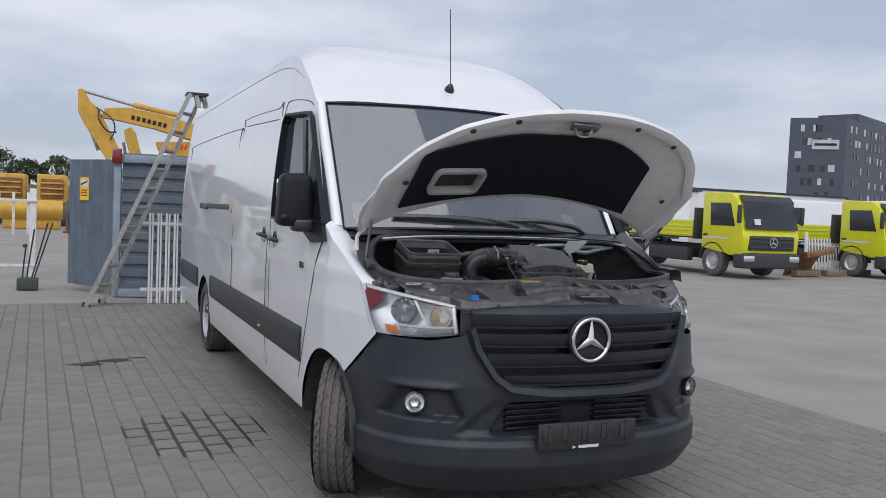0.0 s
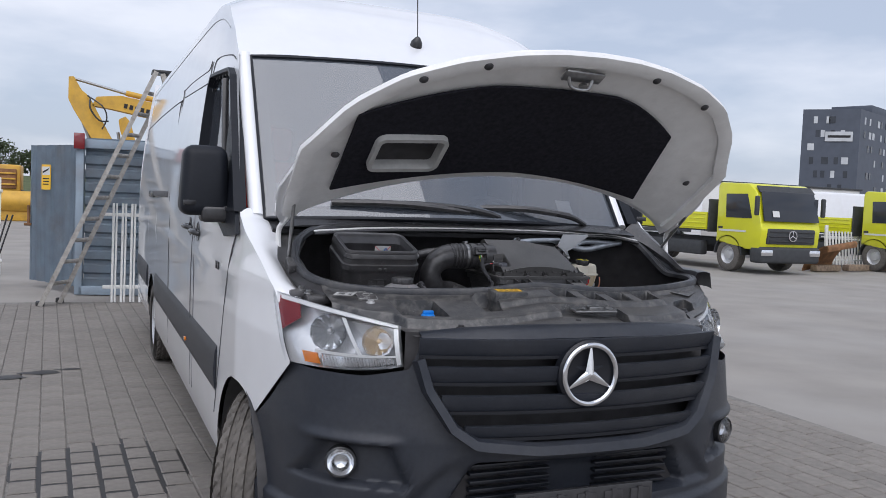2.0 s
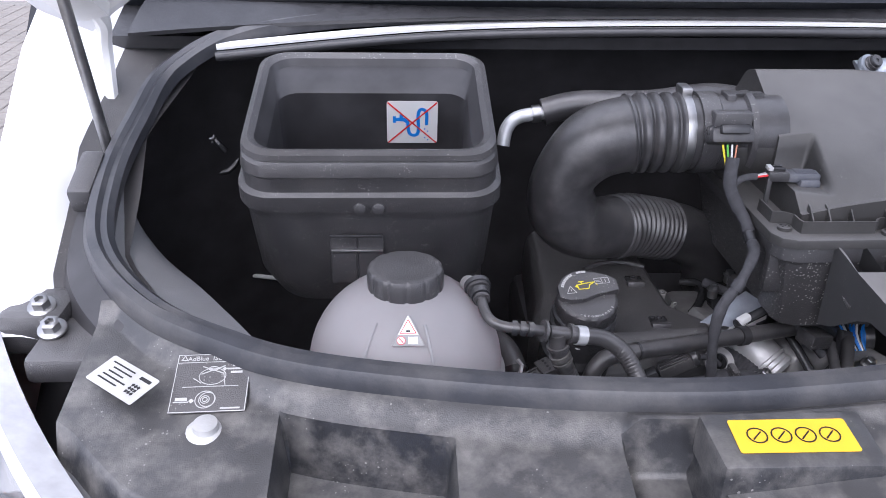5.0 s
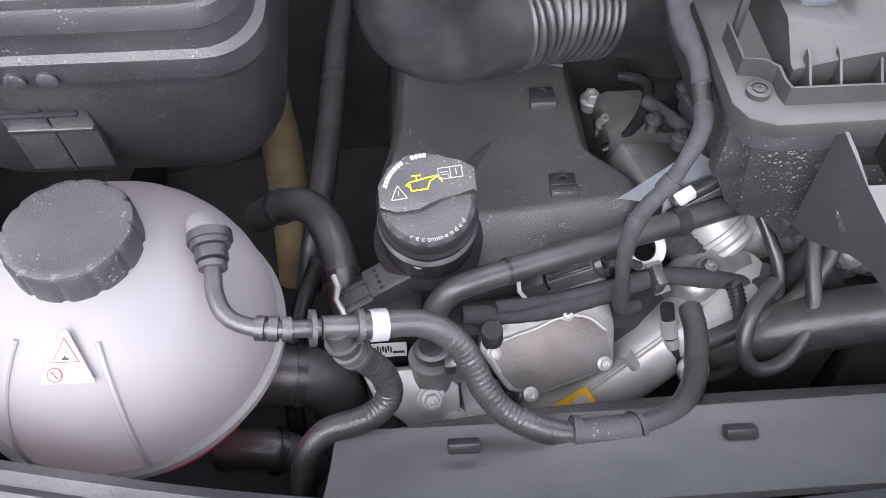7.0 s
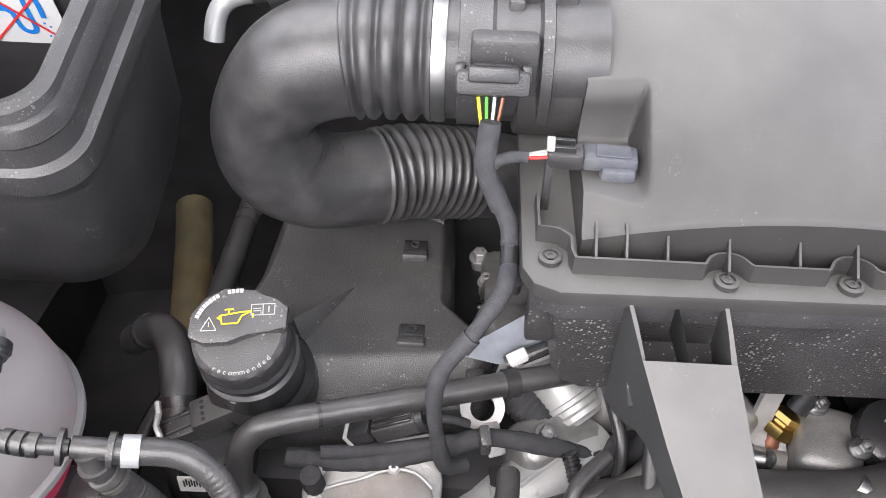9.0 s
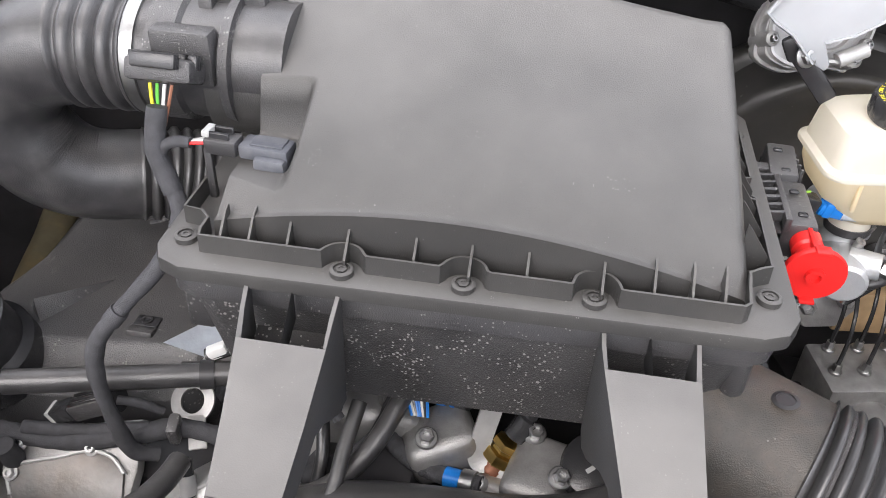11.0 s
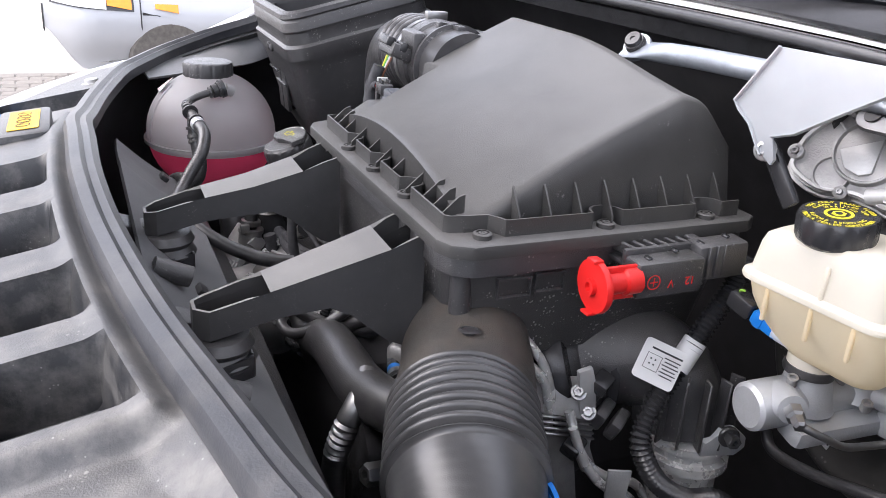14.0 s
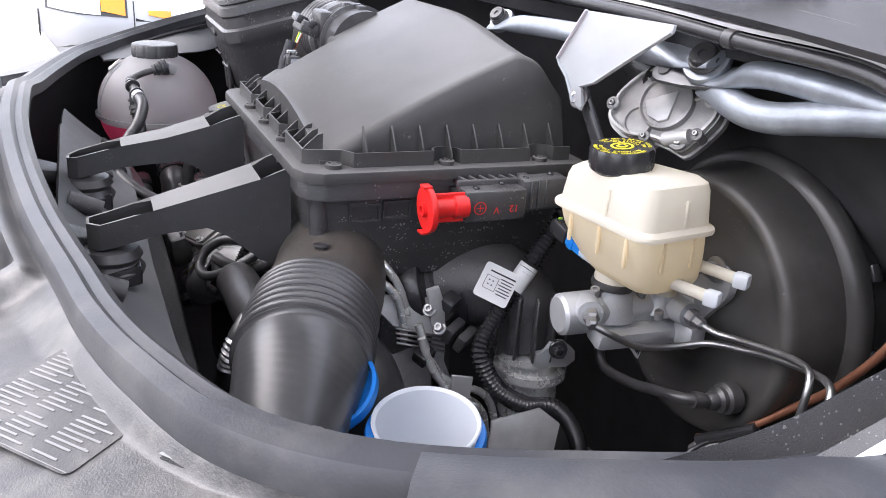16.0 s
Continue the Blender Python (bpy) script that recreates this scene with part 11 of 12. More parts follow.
def tree(x, y, h):
    th = thing("tree", (x, y, 1.8), "bushy green tree on the bank", "tree", "trees on the bank")
    bm = B()
    tube(bm, [(x, y, 1.6), (x + 0.05, y, 1.8 + h * 0.3), (x - 0.1, y, 1.8 + h * 0.6)], 0.12, seg=8, step=0.3)
    for k in range(4):
        a = rng.uniform(0, 6.28)
        tube(bm, [(x, y, 1.9 + h * 0.3), (x + 0.5 * math.cos(a), y + 0.5 * math.sin(a), 1.9 + h * 0.55)], 0.04, seg=6, step=0.3)
    part("trunk", bm, M_BARK, th)
    verts, faces = [], []
    for k in range(1500):
        a, e = rng.uniform(0, 6.283), rng.uniform(-0.9, 1.45)
        q = rng.uniform(0.35, 1.0) ** 0.5 * (0.8 + 0.35 * noise.noise((a * 1.3 + x, e * 2, y)))
        c = Vector((x + 0.62 * h * q * math.cos(a) * math.cos(e), y + 0.62 * h * q * math.sin(a) * math.cos(e), 1.8 + h * 0.55 + 0.5 * h * q * math.sin(e)))
        u = Vector((rng.uniform(-1, 1), rng.uniform(-1, 1), rng.uniform(-1, 1))).normalized() * 0.11
        w = Vector((rng.uniform(-1, 1), rng.uniform(-1, 1), rng.uniform(-1, 1))).cross(u).normalized() * 0.07
        i = len(verts)
        verts += [c - u, c + w, c + u, c - w]
        faces.append((i, i + 1, i + 2, i + 3))
    me = bpy.data.meshes.new("crown")
    me.from_pydata(verts, [], faces)
    me.materials.append(M_LEAF)
    ob = new("crown", me)
    ob.parent = th
    ob.matrix_parent_inverse = th.matrix_basis.inverted()


for k in range(15):
    tree(-4.2 - 2.6 * k + rng.uniform(-0.8, 0.8), 78 + rng.uniform(-5, 5), rng.uniform(2.4, 3.8))


# lime trucks
def truck(x, y, name_label):
    """x: left face seen from the front, y: the front; it stands along +y."""
    th = thing("flatbed_truck", (x + 1.1, y + 3, 0), name_label, "truck", "lime trucks in the yard")
    W = 1.98
    bm = B()
    sec = [(0.0, 0.62), (-0.06, 1.15), (0.02, 1.35), (0.22, 2.12), (0.5, 2.32), (1.55, 2.36), (1.62, 2.25), (1.62, 0.75), (0.9, 0.75), (0.55, 0.62)]
    lo = [bm.verts.new((x, y + a, b)) for a, b in sec]
    hi = [bm.verts.new((x + W, y + a, b)) for a, b in sec]
    bm.faces.new(lo)
    bm.faces.new(list(reversed(hi)))
    for i in range(len(sec)):
        bm.faces.new((lo[i], lo[(i + 1) % len(sec)], hi[(i + 1) % len(sec)], hi[i]))
    bmesh.ops.bevel(bm, geom=bm.edges[:], offset=0.05, segments=2, profile=0.5, affect="EDGES", clamp_overlap=True)
    cab = part("cab", bm, M_LIME, th)
    bm = B()
    prism(bm, [(-0.92, 1.36), (0.92, 1.36), (0.88, 2.12), (-0.88, 2.12)], lambda a, b, h: Vector((x + W / 2 + a, y - 0.04 + (b - 1.36) * 0.262 - h, b)), 0.03, bev=0.01)
    part("windscreen", bm, M_WINDARK, cab)
    bm = B()
    prism(bm, [(-0.93, 2.10), (0.93, 2.10), (0.90, 2.27), (-0.90, 2.27)], lambda a, b, h: Vector((x + W / 2 + a, y + 0.17 + (b - 2.10) * 0.9 - h, b)), 0.05, bev=0.02)
    part("sun_visor", bm, M_CHASSIS, cab)
    for dx, s in ((-0.004, -1), (W + 0.004, 1)):
        bm = B()
        prism(bm, [(0.30, 1.42), (1.25, 1.42), (1.28, 2.05), (0.50, 2.05)], lambda a, b, h: Vector((x + dx + s * h, y + a, b)), 0.012, bev=0.004)
        part("side_window", bm, M_WINDARK, cab)
        bm = B()
        rbox(bm, (x + dx + s * 0.12, y + 0.02, 1.75), (0.12, 0.10, 0.5), bev=0.04)
        part("mirror", bm, M_CHASSIS, cab)
        bm = B()
        rbox(bm, (x + dx, y + 1.45, 1.15), (0.03, 0.16, 0.06), bev=0.01)
        part("door_handle", bm, M_CHASSIS, cab)
    bm = B()
    rbox(bm, (x + W / 2, y - 0.03, 0.98), (1.60, 0.10, 0.40), bev=0.04)
    gr = part("grille", bm, M_CHASSIS, cab, "dark grille with a round badge")
    for k in range(3):
        bm = B()
        rbox(bm, (x + W / 2, y - 0.085, 0.86 + 0.12 * k), (1.5, 0.03, 0.04), bev=0.01)
        part("grille_bar", bm, M_TRIM, gr)
    bm = B()
    line = [Vector((x + W / 2 + 0.13 * math.cos(a), y - 0.11, 1.0 + 0.13 * math.sin(a))) for a in [2 * math.pi * k / 28 for k in range(28)]]
    sweep(bm, line, lambda i, s: [(-0.013, -0.01), (0.013, -0.01), (0.013, 0.01), (-0.013, 0.01)], closed=True, up=Vector((0, -1, 0)))
    for k in range(3):
        a = math.pi / 2 + k * 2.0944
        rbox(bm, (x + W / 2 + 0.06 * math.cos(a), y - 0.11, 1.0 + 0.06 * math.sin(a)), (0.125, 0.015, 0.026), rot=(0, -math.degrees(a), 0), bev=0.004)
    part("badge", bm, M_CHROME, gr)
    bm = B()
    rbox(bm, (x + W / 2, y + 0.12, 0.50), (W + 0.02, 0.42, 0.42), bev=0.07, seg=3)
    bp = part("bumper", bm, M_CHASSIS, th)
    for s in (-1, 1):
        bm = B()
        rbox(bm, (x + W / 2 + s * 0.80, y - 0.085, 0.56), (0.36, 0.06, 0.17), bev=0.03)
        part("headlamp", bm, M_REFLECT, bp)
    bm = B()
    rbox(bm, (x + W / 2, y + 4.2, 0.72), (0.9, 7.6, 0.22), bev=0.02)
    part("chassis", bm, M_CHASSIS, th)
    bm = B()
    rbox(bm, (x + 0.12, y + 3.4, 0.55), (0.25, 2.4, 0.40), bev=0.05)
    part("side_guard", bm, M_CHASSIS, th)
    bm = B()
    rbox(bm, (x + W - 0.12, y + 3.4, 0.55), (0.25, 2.4, 0.40), bev=0.05)
    part("side_guard", bm, M_CHASSIS, th)
    for s, cx in ((-1, x + 0.0), (1, x + W)):
        bm = B()
        rbox(bm, (cx, y + 5.0, 1.30), (0.05, 6.0, 0.48), bev=0.01)
        bd = part("bed_side", bm, M_LIME, th)
        for k in range(4):
            bm = B()
            rbox(bm, (cx + s * 0.03, y + 5.0, 1.12 + 0.12 * k), (0.02, 5.9, 0.03), bev=0.006)
            part("ridge", bm, M_LIME, bd)
        for wy in (1.15, 5.9):
            bm = B()
            lathe(bm, [(0.24, -0.12), (0.34, -0.14), (0.42, -0.11), (0.43, 0), (0.42, 0.11), (0.34, 0.14), (0.24, 0.12)], (cx - s * 0.14, y + wy, 0.43), (1, 0, 0), 36, caps=False)
            wh = part("wheel", bm, M_TYRE, th)
            bm = B()
            lathe(bm, [(0.25, s * 0.12), (0.20, s * 0.05), (0.14, s * 0.04), (0.11, s * 0.10), (0.0001, s * 0.11)], (cx - s * 0.14, y + wy, 0.43), (1, 0, 0), 28, caps=False)
            part("rim", bm, M_ALUW, wh)
            bm = B()
            patch(bm, lambda u, v: (cx - s * 0.26 * v, y + wy + 0.52 * math.cos(math.pi * u), 0.45 + 0.50 * math.sin(math.pi * u)), 14, 2, thick=0.03)
            part("mudguard", bm, M_CHASSIS, th)
    bm = B()
    rbox(bm, (x + W / 2, y + 5.0, 1.05), (W, 6.0, 0.06), bev=0.01)
    part("bed_floor", bm, M_CHASSIS, th)
    bm = B()
    rbox(bm, (x + W / 2, y + 1.95, 1.45), (W, 0.06, 0.9), bev=0.01)
    part("headboard", bm, M_CHASSIS, th)
    bm = B()
    rbox(bm, (x + 0.45, y - 0.10 + 0.05, 1.55), (0.22, 0.004, 0.16), rot=(-15, 0, 0), bev=0.0)
    part("paper", bm, M_WHITE, cab)
    bm = B()
    rbox(bm, (x - 0.008, y + 1.0, 1.08), (0.006, 1.0, 0.05), bev=0.0)
    part("stripe", bm, M_WHITE, cab)


truck(13.92, 13.95, "lime yellow flatbed truck with a dark bumper")
truck(19.6, 14.2, "lime yellow flatbed truck at the edge of the yard")


def far_van(x, y, l, h):
    th = thing("parked_van", (x, y, 0), "white van parked behind the trucks", "van", "white vans behind the trucks")
    bm = B()
    sec = [(0.0, 0.4), (0.0, 0.95), (0.5, 1.15), (1.1, h - 0.25), (1.5, h), (l, h), (l, 0.4)]
    lo = [bm.verts.new((x + a, y, b)) for a, b in sec]
    hi = [bm.verts.new((x + a, y + 2.0, b)) for a, b in sec]
    bm.faces.new(lo)
    bm.faces.new(list(reversed(hi)))
    for i in range(len(sec)):
        bm.faces.new((lo[i], lo[(i + 1) % len(sec)], hi[(i + 1) % len(sec)], hi[i]))
    bmesh.ops.bevel(bm, geom=bm.edges[:], offset=0.10, segments=3, profile=0.5, affect="EDGES", clamp_overlap=True)
    part("body", bm, M_PAINT, th)
    bm = B()
    rbox(bm, (x + l / 2 + 0.5, y - 0.01, 0.75), (l - 2.2, 0.03, 0.16), bev=0.01)
    part("moulding", bm, M_CHASSIS, th)
    bm = B()
    prism(bm, [(0.95, 1.25), (1.35, h - 0.35), (2.0, h - 0.35), (2.0, 1.25)], lambda a, b, hh: Vector((x + a, y - 0.004 - hh, b)), 0.01)
    part("side_window", bm, M_WINDARK, th)
    for wx in (1.0, l - 1.2):
        bm = B()
        lathe(bm, [(0.0001, -0.06), (0.2, -0.06), (0.22, -0.1), (0.34, -0.1), (0.35, 0.1), (0.2, 0.1)], (x + wx, y + 0.1, 0.35), (0, 1, 0), 28)
        part("wheel", bm, M_TYRE, th)


far_van(24.5, 24.0, 6.6, 2.62)
far_van(31.6, 25.0, 6.6, 2.85)
far_van(17.0, 27.0, 6.0, 2.5)
far_van(39.0, 25.0, 6.6, 2.7)

# ---- car parked beside the van ----
M_SILVER = mat("silver_car_paint", (0.42, 0.43, 0.45), 0.32, metal=0.25, var=0.04, scale=2, coat=0.5)
M_LENS = mat("clear_lamp_lens", (0.70, 0.72, 0.74), 0.12, var=0.08, scale=30, coat=0.5)
M_ORANGE = mat("amber_lens", (0.85, 0.30, 0.02), 0.18, var=0.06, scale=40, coat=0.5)


def car_half(y, z):
    """Half width of the car at a length and a height."""
    front = 0.34 * (1 - smooth_step(0.10, 0.50, y)) ** 1.6
    low = 0.085 * (1 - smooth_step(0.27, 0.52, z))
    high = 0.11 * smooth_step(0.62, 0.98, z)
    return 0.875 - front - low - high - 0.10 * smooth_step(4.0, 4.6, y)


def parked_car(x, y):
    th = thing("parked_car", (x, y + 2.2, 0), "silver car parked beside the van", "car")
    bm = B()
    rings = []
    for k in range(34):
        yy = 0.14 + 4.30 * (k / 33) ** 1.7
        zb = 0.26 + 0.30 * (1 - smooth_step(0.10, 0.42, yy)) + 0.10 * smooth_step(4.1, 4.44, yy)
        zt = 0.72 + 0.20 * smooth_step(0.12, 0.9, yy) + 0.06 * smooth_step(0.9, 2.0, yy)
        side = [zb + (zt - zb) * j / 10 for j in range(11)]
        rings.append([Vector((x + car_half(yy, z), y + yy, z)) for z in side] + [Vector((x + 0.4, y + yy, zt + 0.03)), Vector((x - 0.4, y + yy, zt + 0.03))] + [Vector((x - car_half(yy, z), y + yy, z)) for z in reversed(side)])
    loft(bm, rings, True)
    part("body", bm, M_SILVER, th, smooth=40)
    bm = B()
    rings = []
    for yy, zt, w in ((1.35, 0.97, 0.70), (1.75, 1.22, 0.66), (2.15, 1.42, 0.60), (2.6, 1.47, 0.58), (3.4, 1.44, 0.58), (3.9, 1.30, 0.60), (4.30, 0.99, 0.66)):
        rings.append([Vector((x + w + 0.08, y + yy, 0.93)), Vector((x + w, y + yy, zt - 0.03)), Vector((x + w - 0.08, y + yy, zt)), Vector((x - w + 0.08, y + yy, zt)), Vector((x - w, y + yy, zt - 0.03)), Vector((x - w - 0.08, y + yy, 0.93))])
    loft(bm, rings, True)
    part("cabin_glass", bm, M_WINDARK, th, "dark car windows", smooth=40)
    bm = B()
    rbox(bm, (x, y + 2.95, 1.455), (1.08, 1.30, 0.05), bev=0.02)
    part("roof", bm, M_SILVER, th)
    for sgn in (-1, 1):
        def skin(y0, y1, z0, z1, off):
            return lambda u, v: Vector((x + sgn * (car_half(y0 + (y1 - y0) * u, z0 + (z1 - z0) * v) + off), y + y0 + (y1 - y0) * u, z0 + (z1 - z0) * v + 0.03 * (1 - u) * (1 - v)))
        for name, box, off, m_ in (("lamp_gasket", (0.20, 0.755, 0.685, 0.86), 0.003, M_TRIM), ("headlamp", (0.22, 0.57, 0.698, 0.85), 0.009, M_LENS), ("turn_signal", (0.575, 0.74, 0.698, 0.85), 0.009, M_ORANGE), ("side_marker", (0.90, 1.06, 0.68, 0.74), 0.008, M_ORANGE), ("wing_seam", (0.795, 0.803, 0.55, 0.80), 0.002, M_TRIM), ("bumper_seam", (0.81, 0.93, 0.655, 0.663), 0.002, M_TRIM), ("fog_recess", (0.142, 0.150, 0.50, 0.70), 0.004, M_TRIM)):
            bm = B()
            patch(bm, skin(*box, off), 12, 4, thick=0.004)
            part(name, bm, m_, th, "amber lens" if m_ is M_ORANGE else "")
        for wy in (1.0, 3.6):
            bm = B()
            lathe(bm, [(0.19, -0.09), (0.29, -0.10), (0.31, -0.07), (0.31, 0.06), (0.29, 0.09), (0.19, 0.085)], (x + sgn * 0.79, y + wy, 0.31), (sgn, 0, 0), 36)
            tyre = part("tyre", bm, M_TYRE, th)
            bm = B()
            lathe(bm, [(0.20, 0.07), (0.19, 0.082), (0.17, 0.06), (0.06, 0.07), (0.04, 0.085), (0.0001, 0.085)], (x + sgn * 0.79, y + wy, 0.31), (sgn, 0, 0), 36)
            part("rim", bm, M_STEEL, tyre)


parked_car(-6.375, 0.0)
gate = thing("palisade_gate", (19.3, 16.0, 0), "leaning white palisade gate", "gate")
for k in range(15):
    bm = B()
    x = 18.45 + 0.15 * k
    rbox(bm, (x, 16.0 + 0.02 * k, 0.60), (0.055, 0.03, 1.05 if k < 9 else 0.95), rot=(0, -7, 0), bev=0.006)
    part("pale", bm, M_WHITEPAINT, gate)
for zz in (0.25, 0.95):
    bm = B()
    rbox(bm, (19.5, 16.18, zz), (2.2, 0.04, 0.05), bev=0.006)
    part("rail", bm, M_WHITEPAINT, gate)
bm = B()
rbox(bm, (18.42, 16.0, 0.65), (0.10, 0.06, 1.3), rot=(0, -3, 0), bev=0.01)
part("post", bm, M_WHITEPAINT, gate)
bkt = thing("digger_bucket", (17.7, 15.2, 0), "rusty brown digger bucket on the ground", "bucket")
bm = B()
patch(bm, lambda u, v: (16.9 + 1.3 * u, 16.1 + 0.45 * math.cos(3.4 * v) + 0.2 * u, 0.42 + 0.42 * math.sin(3.4 * v - 0.9) + 0.15 * u), 8, 14, thick=0.04)
bm.transform(Matrix.Translation((0.05, -1.1, -0.10)))
part("bucket_shell", bm, M_RUST, bkt)
for x, y, l in ((17.6, 15.2, 1.1), (19.0, 15.4, 1.0), (20.2, 15.6, 1.2)):
    bm = B()
    rbox(bm, (x, y, 0.09), (l, 0.22, 0.18), rot=(0, 0, 8), bev=0.02)
    ob = part("timber_baulk", bm, M_WOOD)
    tagged(ob, "weathered timber baulk lying on the ground", "timber", "timber baulks by the gate")

# dark office block far off
ob_ = thing("office_building", (169.6, 147.2, 0), "dark grey seven-storey office building", "building")
BC, BH = Vector((169.6, 147.2, 0)), 28.5
BLd, BRd = Vector((-0.70, 0.72, 0)).normalized(), Vector((0.92, 0.38, 0)).normalized()
bm = B()
p = [BC, BC + BLd * 13, BC + BLd * 13 + BRd * 44, BC + BRd * 44]
lo, hi = [bm.verts.new(q) for q in p], [bm.verts.new(q + Vector((0, 0, BH))) for q in p]
bm.faces.new(lo)
bm.faces.new(list(reversed(hi)))
for i in range(4):
    bm.faces.new((lo[i], lo[(i + 1) % 4], hi[(i + 1) % 4], hi[i]))
part("wall", bm, M_SLATE, ob_)
bm = B()
c = BC + BLd * 6.5 + BRd * 26
rbox(bm, (c.x, c.y, BH + 1.0), (26, 10, 2.4), rot=(0, 0, math.degrees(math.atan2(BRd.y, BRd.x))), bev=0.1)
part("roof_storey", bm, M_SLATE, ob_)
wr = random.Random(9)
for d, n2 in ((BLd, 4), (BRd, 14)):
    nrm = Vector((d.y, -d.x, 0))
    if nrm.dot(Vector((-0.7, -0.7, 0))) < 0:
        nrm = -nrm
    for fl in range(8):
        for k in range(n2):
            if wr.random() < 0.25:
                continue
            s = 2.2 + (9 if d is BLd else 42) / n2 * k + wr.choice((0.0, 0.6, 1.1))
            z0 = 1.6 + 3.35 * fl
            w_ = wr.choice((0.9, 0.9, 1.5))
            mt = M_WINLIGHT if wr.random() < 0.22 else M_WINDARK
            bm = B()
            a = BC + d * s + nrm * 0.02
            prism(bm, [(0, 0), (w_, 0), (w_, 1.7), (0, 1.7)], lambda q, r, h: a + d * q + Vector((0, 0, z0 + r)) + nrm * h, 0.08)
            part("window", bm, mt, ob_)
bm = B()
a = BC + BLd * 3.2 + nrm * 0.0
nl = Vector((BLd.y, -BLd.x, 0))
nl = nl if nl.dot(Vector((-0.7, -0.7, 0))) > 0 else -nl
prism(bm, [(0, 0), (6.2, 0), (6.2, 2.4), (0, 2.4)], lambda q, r, h: BC + BLd * (1.5 + q) + Vector((0, 0, 20.6 + r)) + nl * (0.15 + h), 0.1)
part("sign_board", bm, M_WINLIGHT, ob_)
prism_bm = B()
prism(prism_bm, [(0.5, 0.9), (5.6, 0.9), (5.6, 1.5), (0.5, 1.5)], lambda q, r, h: BC + BLd * (1.5 + q) + Vector((0, 0, 20.6 + r)) + nl * (0.26 + h), 0.02)
part("sign_bar", prism_bm, M_INK, ob_)
# more low white roofs and masts far behind on the right
for x, y, w_, h_ in ((60, 95, 30, 5.5), (100, 110, 40, 6.5)):
    th = thing("warehouse", (x, y, 0), "long pale warehouse far behind the yard", "warehouse", "warehouses behind the yard")
    bm = B()
    rbox(bm, (x, y, h_ / 2), (w_, 14, h_), bev=0.1)
    part("wall", bm, M_WHITEPAINT, th)
    bm = B()
    rbox(bm, (x, y, h_ + 0.15), (w_ + 0.6, 14.6, 0.3), bev=0.05)
    part("roof", bm, M_CHASSIS, th)

# ---- paving, last ----
bm = B()
patch(bm, lambda u, v: (-6.95 + 10.3 * u, -2.45 + 11.9 * v, -0.010), 4, 4)
pav = tagged(part("pavement", bm, M_JOINT), "grey concrete block paving with sandy joints", "pavement", kind="structure")
bm = B()
outl = [(-1.93 + 0.45 * 1 + 0.46 * math.cos(a) * (1 + 0.12 * math.sin(3 * a)), 2.30 + 0.60 * math.sin(a) * (1 + 0.10 * math.cos(5 * a))) for a in [2 * math.pi * k / 28 for k in range(28)]]
bm.faces.new([bm.verts.new((a, b, -0.006)) for a, b in outl])
part("wet_joints", bm, M_WET, pav, "dark wet joints")
bm = B()
for cx, cy, rx, ry in ((-2.16, 4.78, 0.14, 0.07), (-1.93, 4.92, 0.15, 0.07), (-1.73, 5.02, 0.10, 0.025)):
    bm.faces.new([bm.verts.new((cx + rx * math.cos(a) * (1 + 0.25 * math.sin(3 * a + cx)), cy + ry * math.sin(a) * (1 + 0.2 * math.cos(4 * a)), 0.004)) for a in [2 * math.pi * k / 20 for k in range(20)]])
part("oil_stain", bm, M_WET, pav, "dark oil stain")
PX, PY = 0.145, 0.205


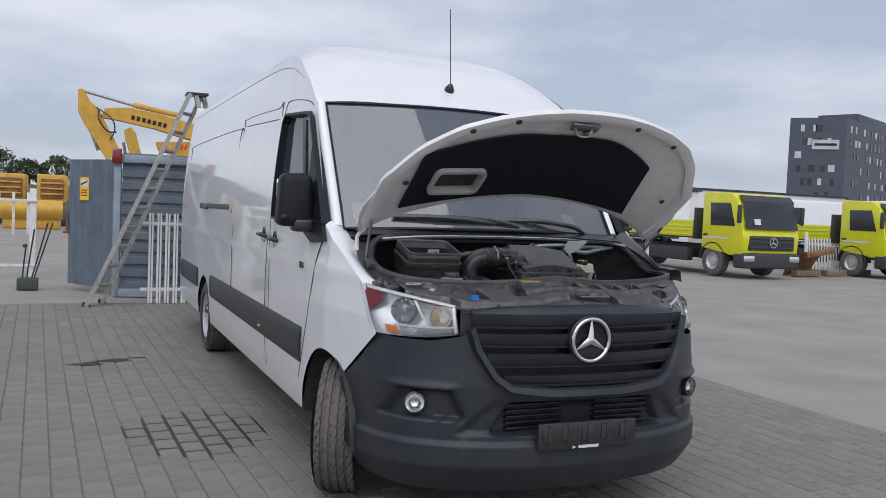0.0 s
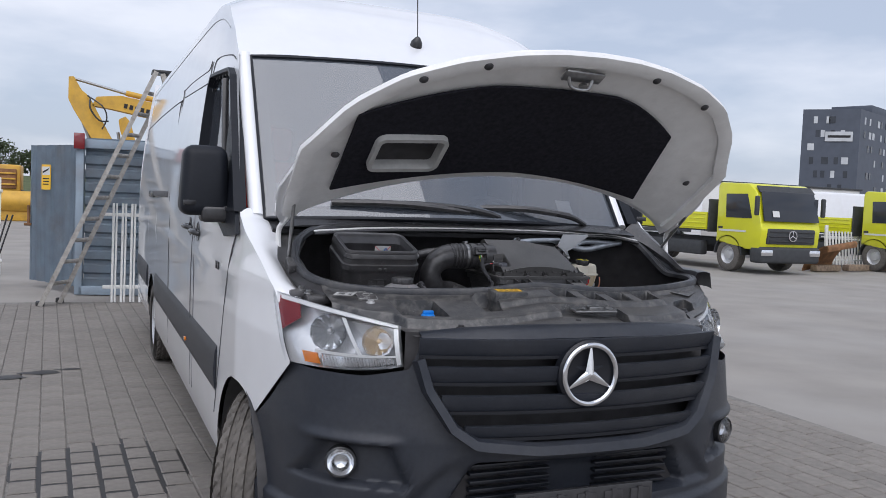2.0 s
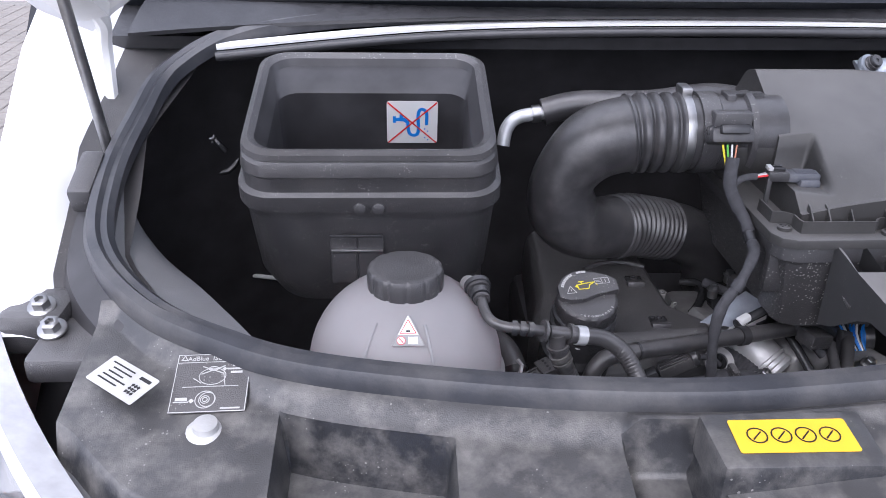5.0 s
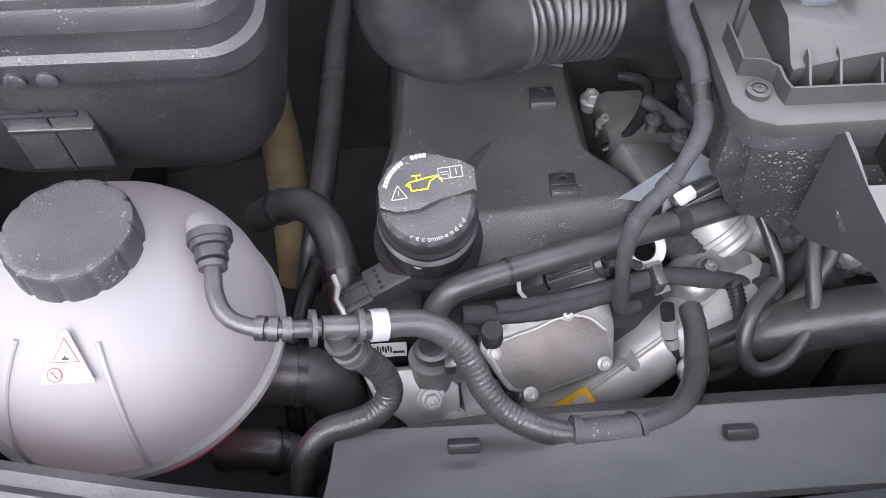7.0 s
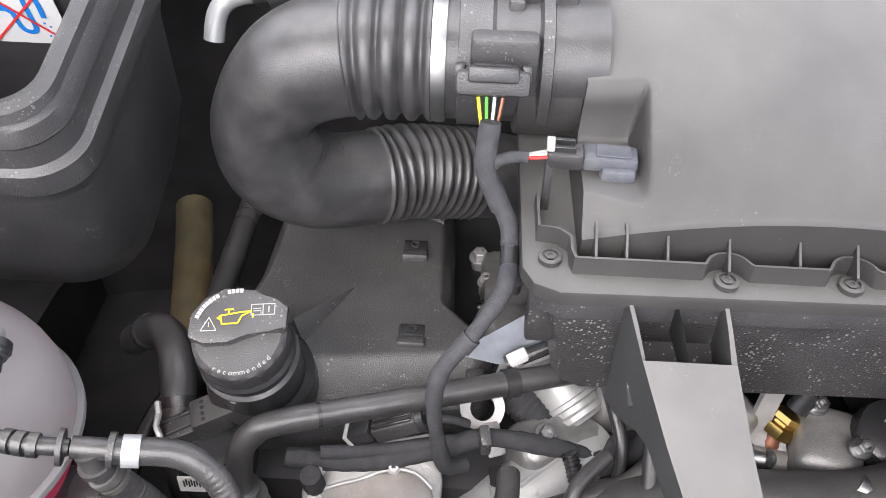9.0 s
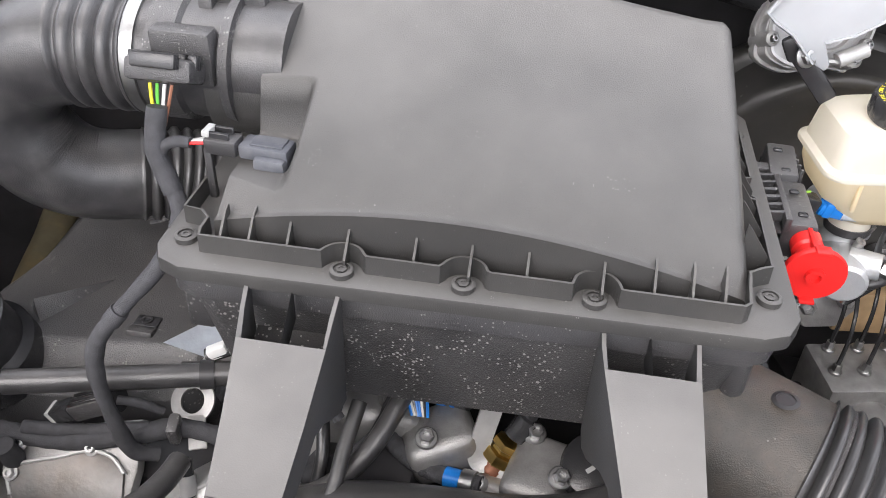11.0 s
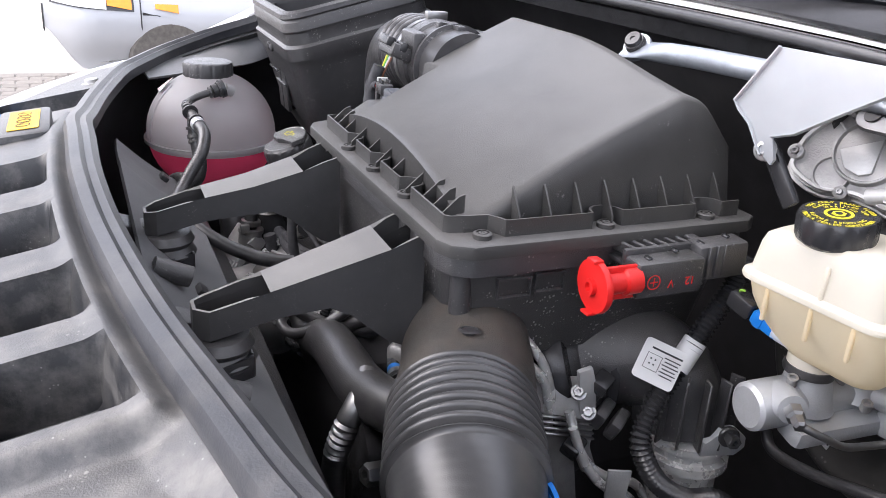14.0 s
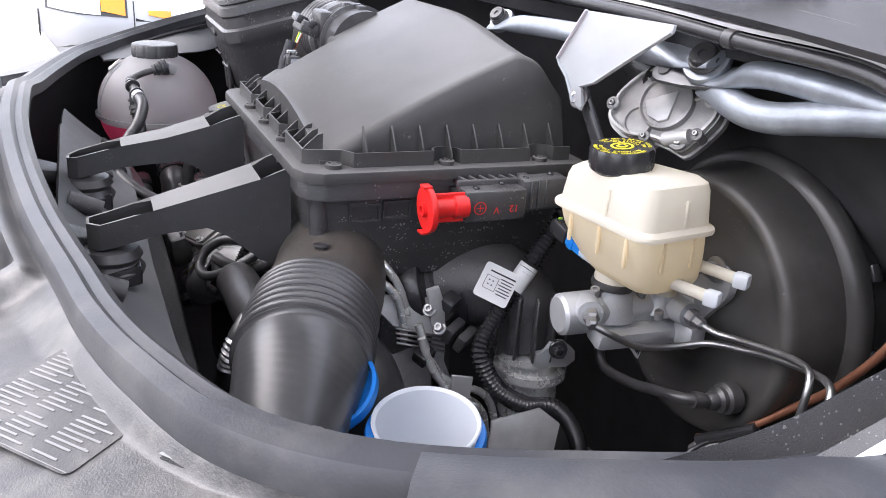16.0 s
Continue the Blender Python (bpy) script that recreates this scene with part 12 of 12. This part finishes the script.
def block_mesh(jx, jy):
    hx, hy, e = (PX - jx) / 2, (PY - jy) / 2, 0.006
    wob = 0.006
    ring = [(-hx, -hy), (-hx * 0.5, -hy + wob), (hx * 0.5, -hy - wob * 0.0), (hx, -hy), (hx + 0.0, 0), (hx, hy), (hx * 0.5, hy - wob * 0.0), (-hx * 0.5, hy + 0.0), (-hx, hy), (-hx, 0)]
    bm = B()
    top = [bm.verts.new((a * (1 - e / hx), b * (1 - e / hy), 0.0)) for a, b in ring]
    mid = [bm.verts.new((a, b, -0.005)) for a, b in ring]
    low = [bm.verts.new((a, b, -0.013)) for a, b in ring]
    bm.faces.new(top)
    for r0, r1 in ((top, mid), (mid, low)):
        for i in range(len(ring)):
            bm.faces.new((r0[i], r1[i], r1[(i + 1) % len(ring)], r0[(i + 1) % len(ring)]))
    bmesh.ops.recalc_face_normals(bm, faces=bm.faces[:])
    me = bpy.data.meshes.new("paver")
    bm.to_mesh(me)
    bm.free()
    me.materials.append(M_PAVE)
    return me


ME_A, ME_W = block_mesh(0.006, 0.006), block_mesh(0.022, 0.030)
co_a = [tuple(v.co) for v in ME_A.vertices]
fa_a = [tuple(q.vertices) for q in ME_A.polygons]
verts, faces, near = [], [], 0
TURN = Matrix.Rotation(radians(3.0), 4, "Z")
for i in range(-48, 24):
    for j in range(-12, 46):
        q = TURN @ Vector((i * PX, j * PY + (PY / 2 if i % 2 else 0), 0))
        if not (-6.9 < q.x < 3.4 and -2.4 < q.y < 9.4):
            continue
        dz = rng.uniform(-0.0025, 0.0)
        wet = ((q.x + 1.48) / 0.46) ** 2 + ((q.y - 2.30) / 0.60) ** 2 < 0.95
        if -2.75 < q.x < -1.02 and 0.75 < q.y < 4.4 and near < 300:
            ob = new("paver", ME_W if wet else ME_A)
            ob.parent = pav
            ob.matrix_basis = Matrix.Translation((q.x, q.y, dz)) @ TURN @ Matrix.Rotation(rng.uniform(-0.02, 0.02), 4, "Z")
            near += 1
        else:
            k = len(verts)
            R = Matrix.Translation((q.x, q.y, dz)) @ TURN
            verts += [R @ Vector(c) for c in co_a]
            faces += [tuple(k + n for n in f) for f in fa_a]
me = bpy.data.meshes.new("paving_rest")
me.from_pydata(verts, [], faces)
me.materials.append(M_PAVE)
ob = new("paving_rest", me)
ob.parent = pav
tagged(ob, kind="stuff")
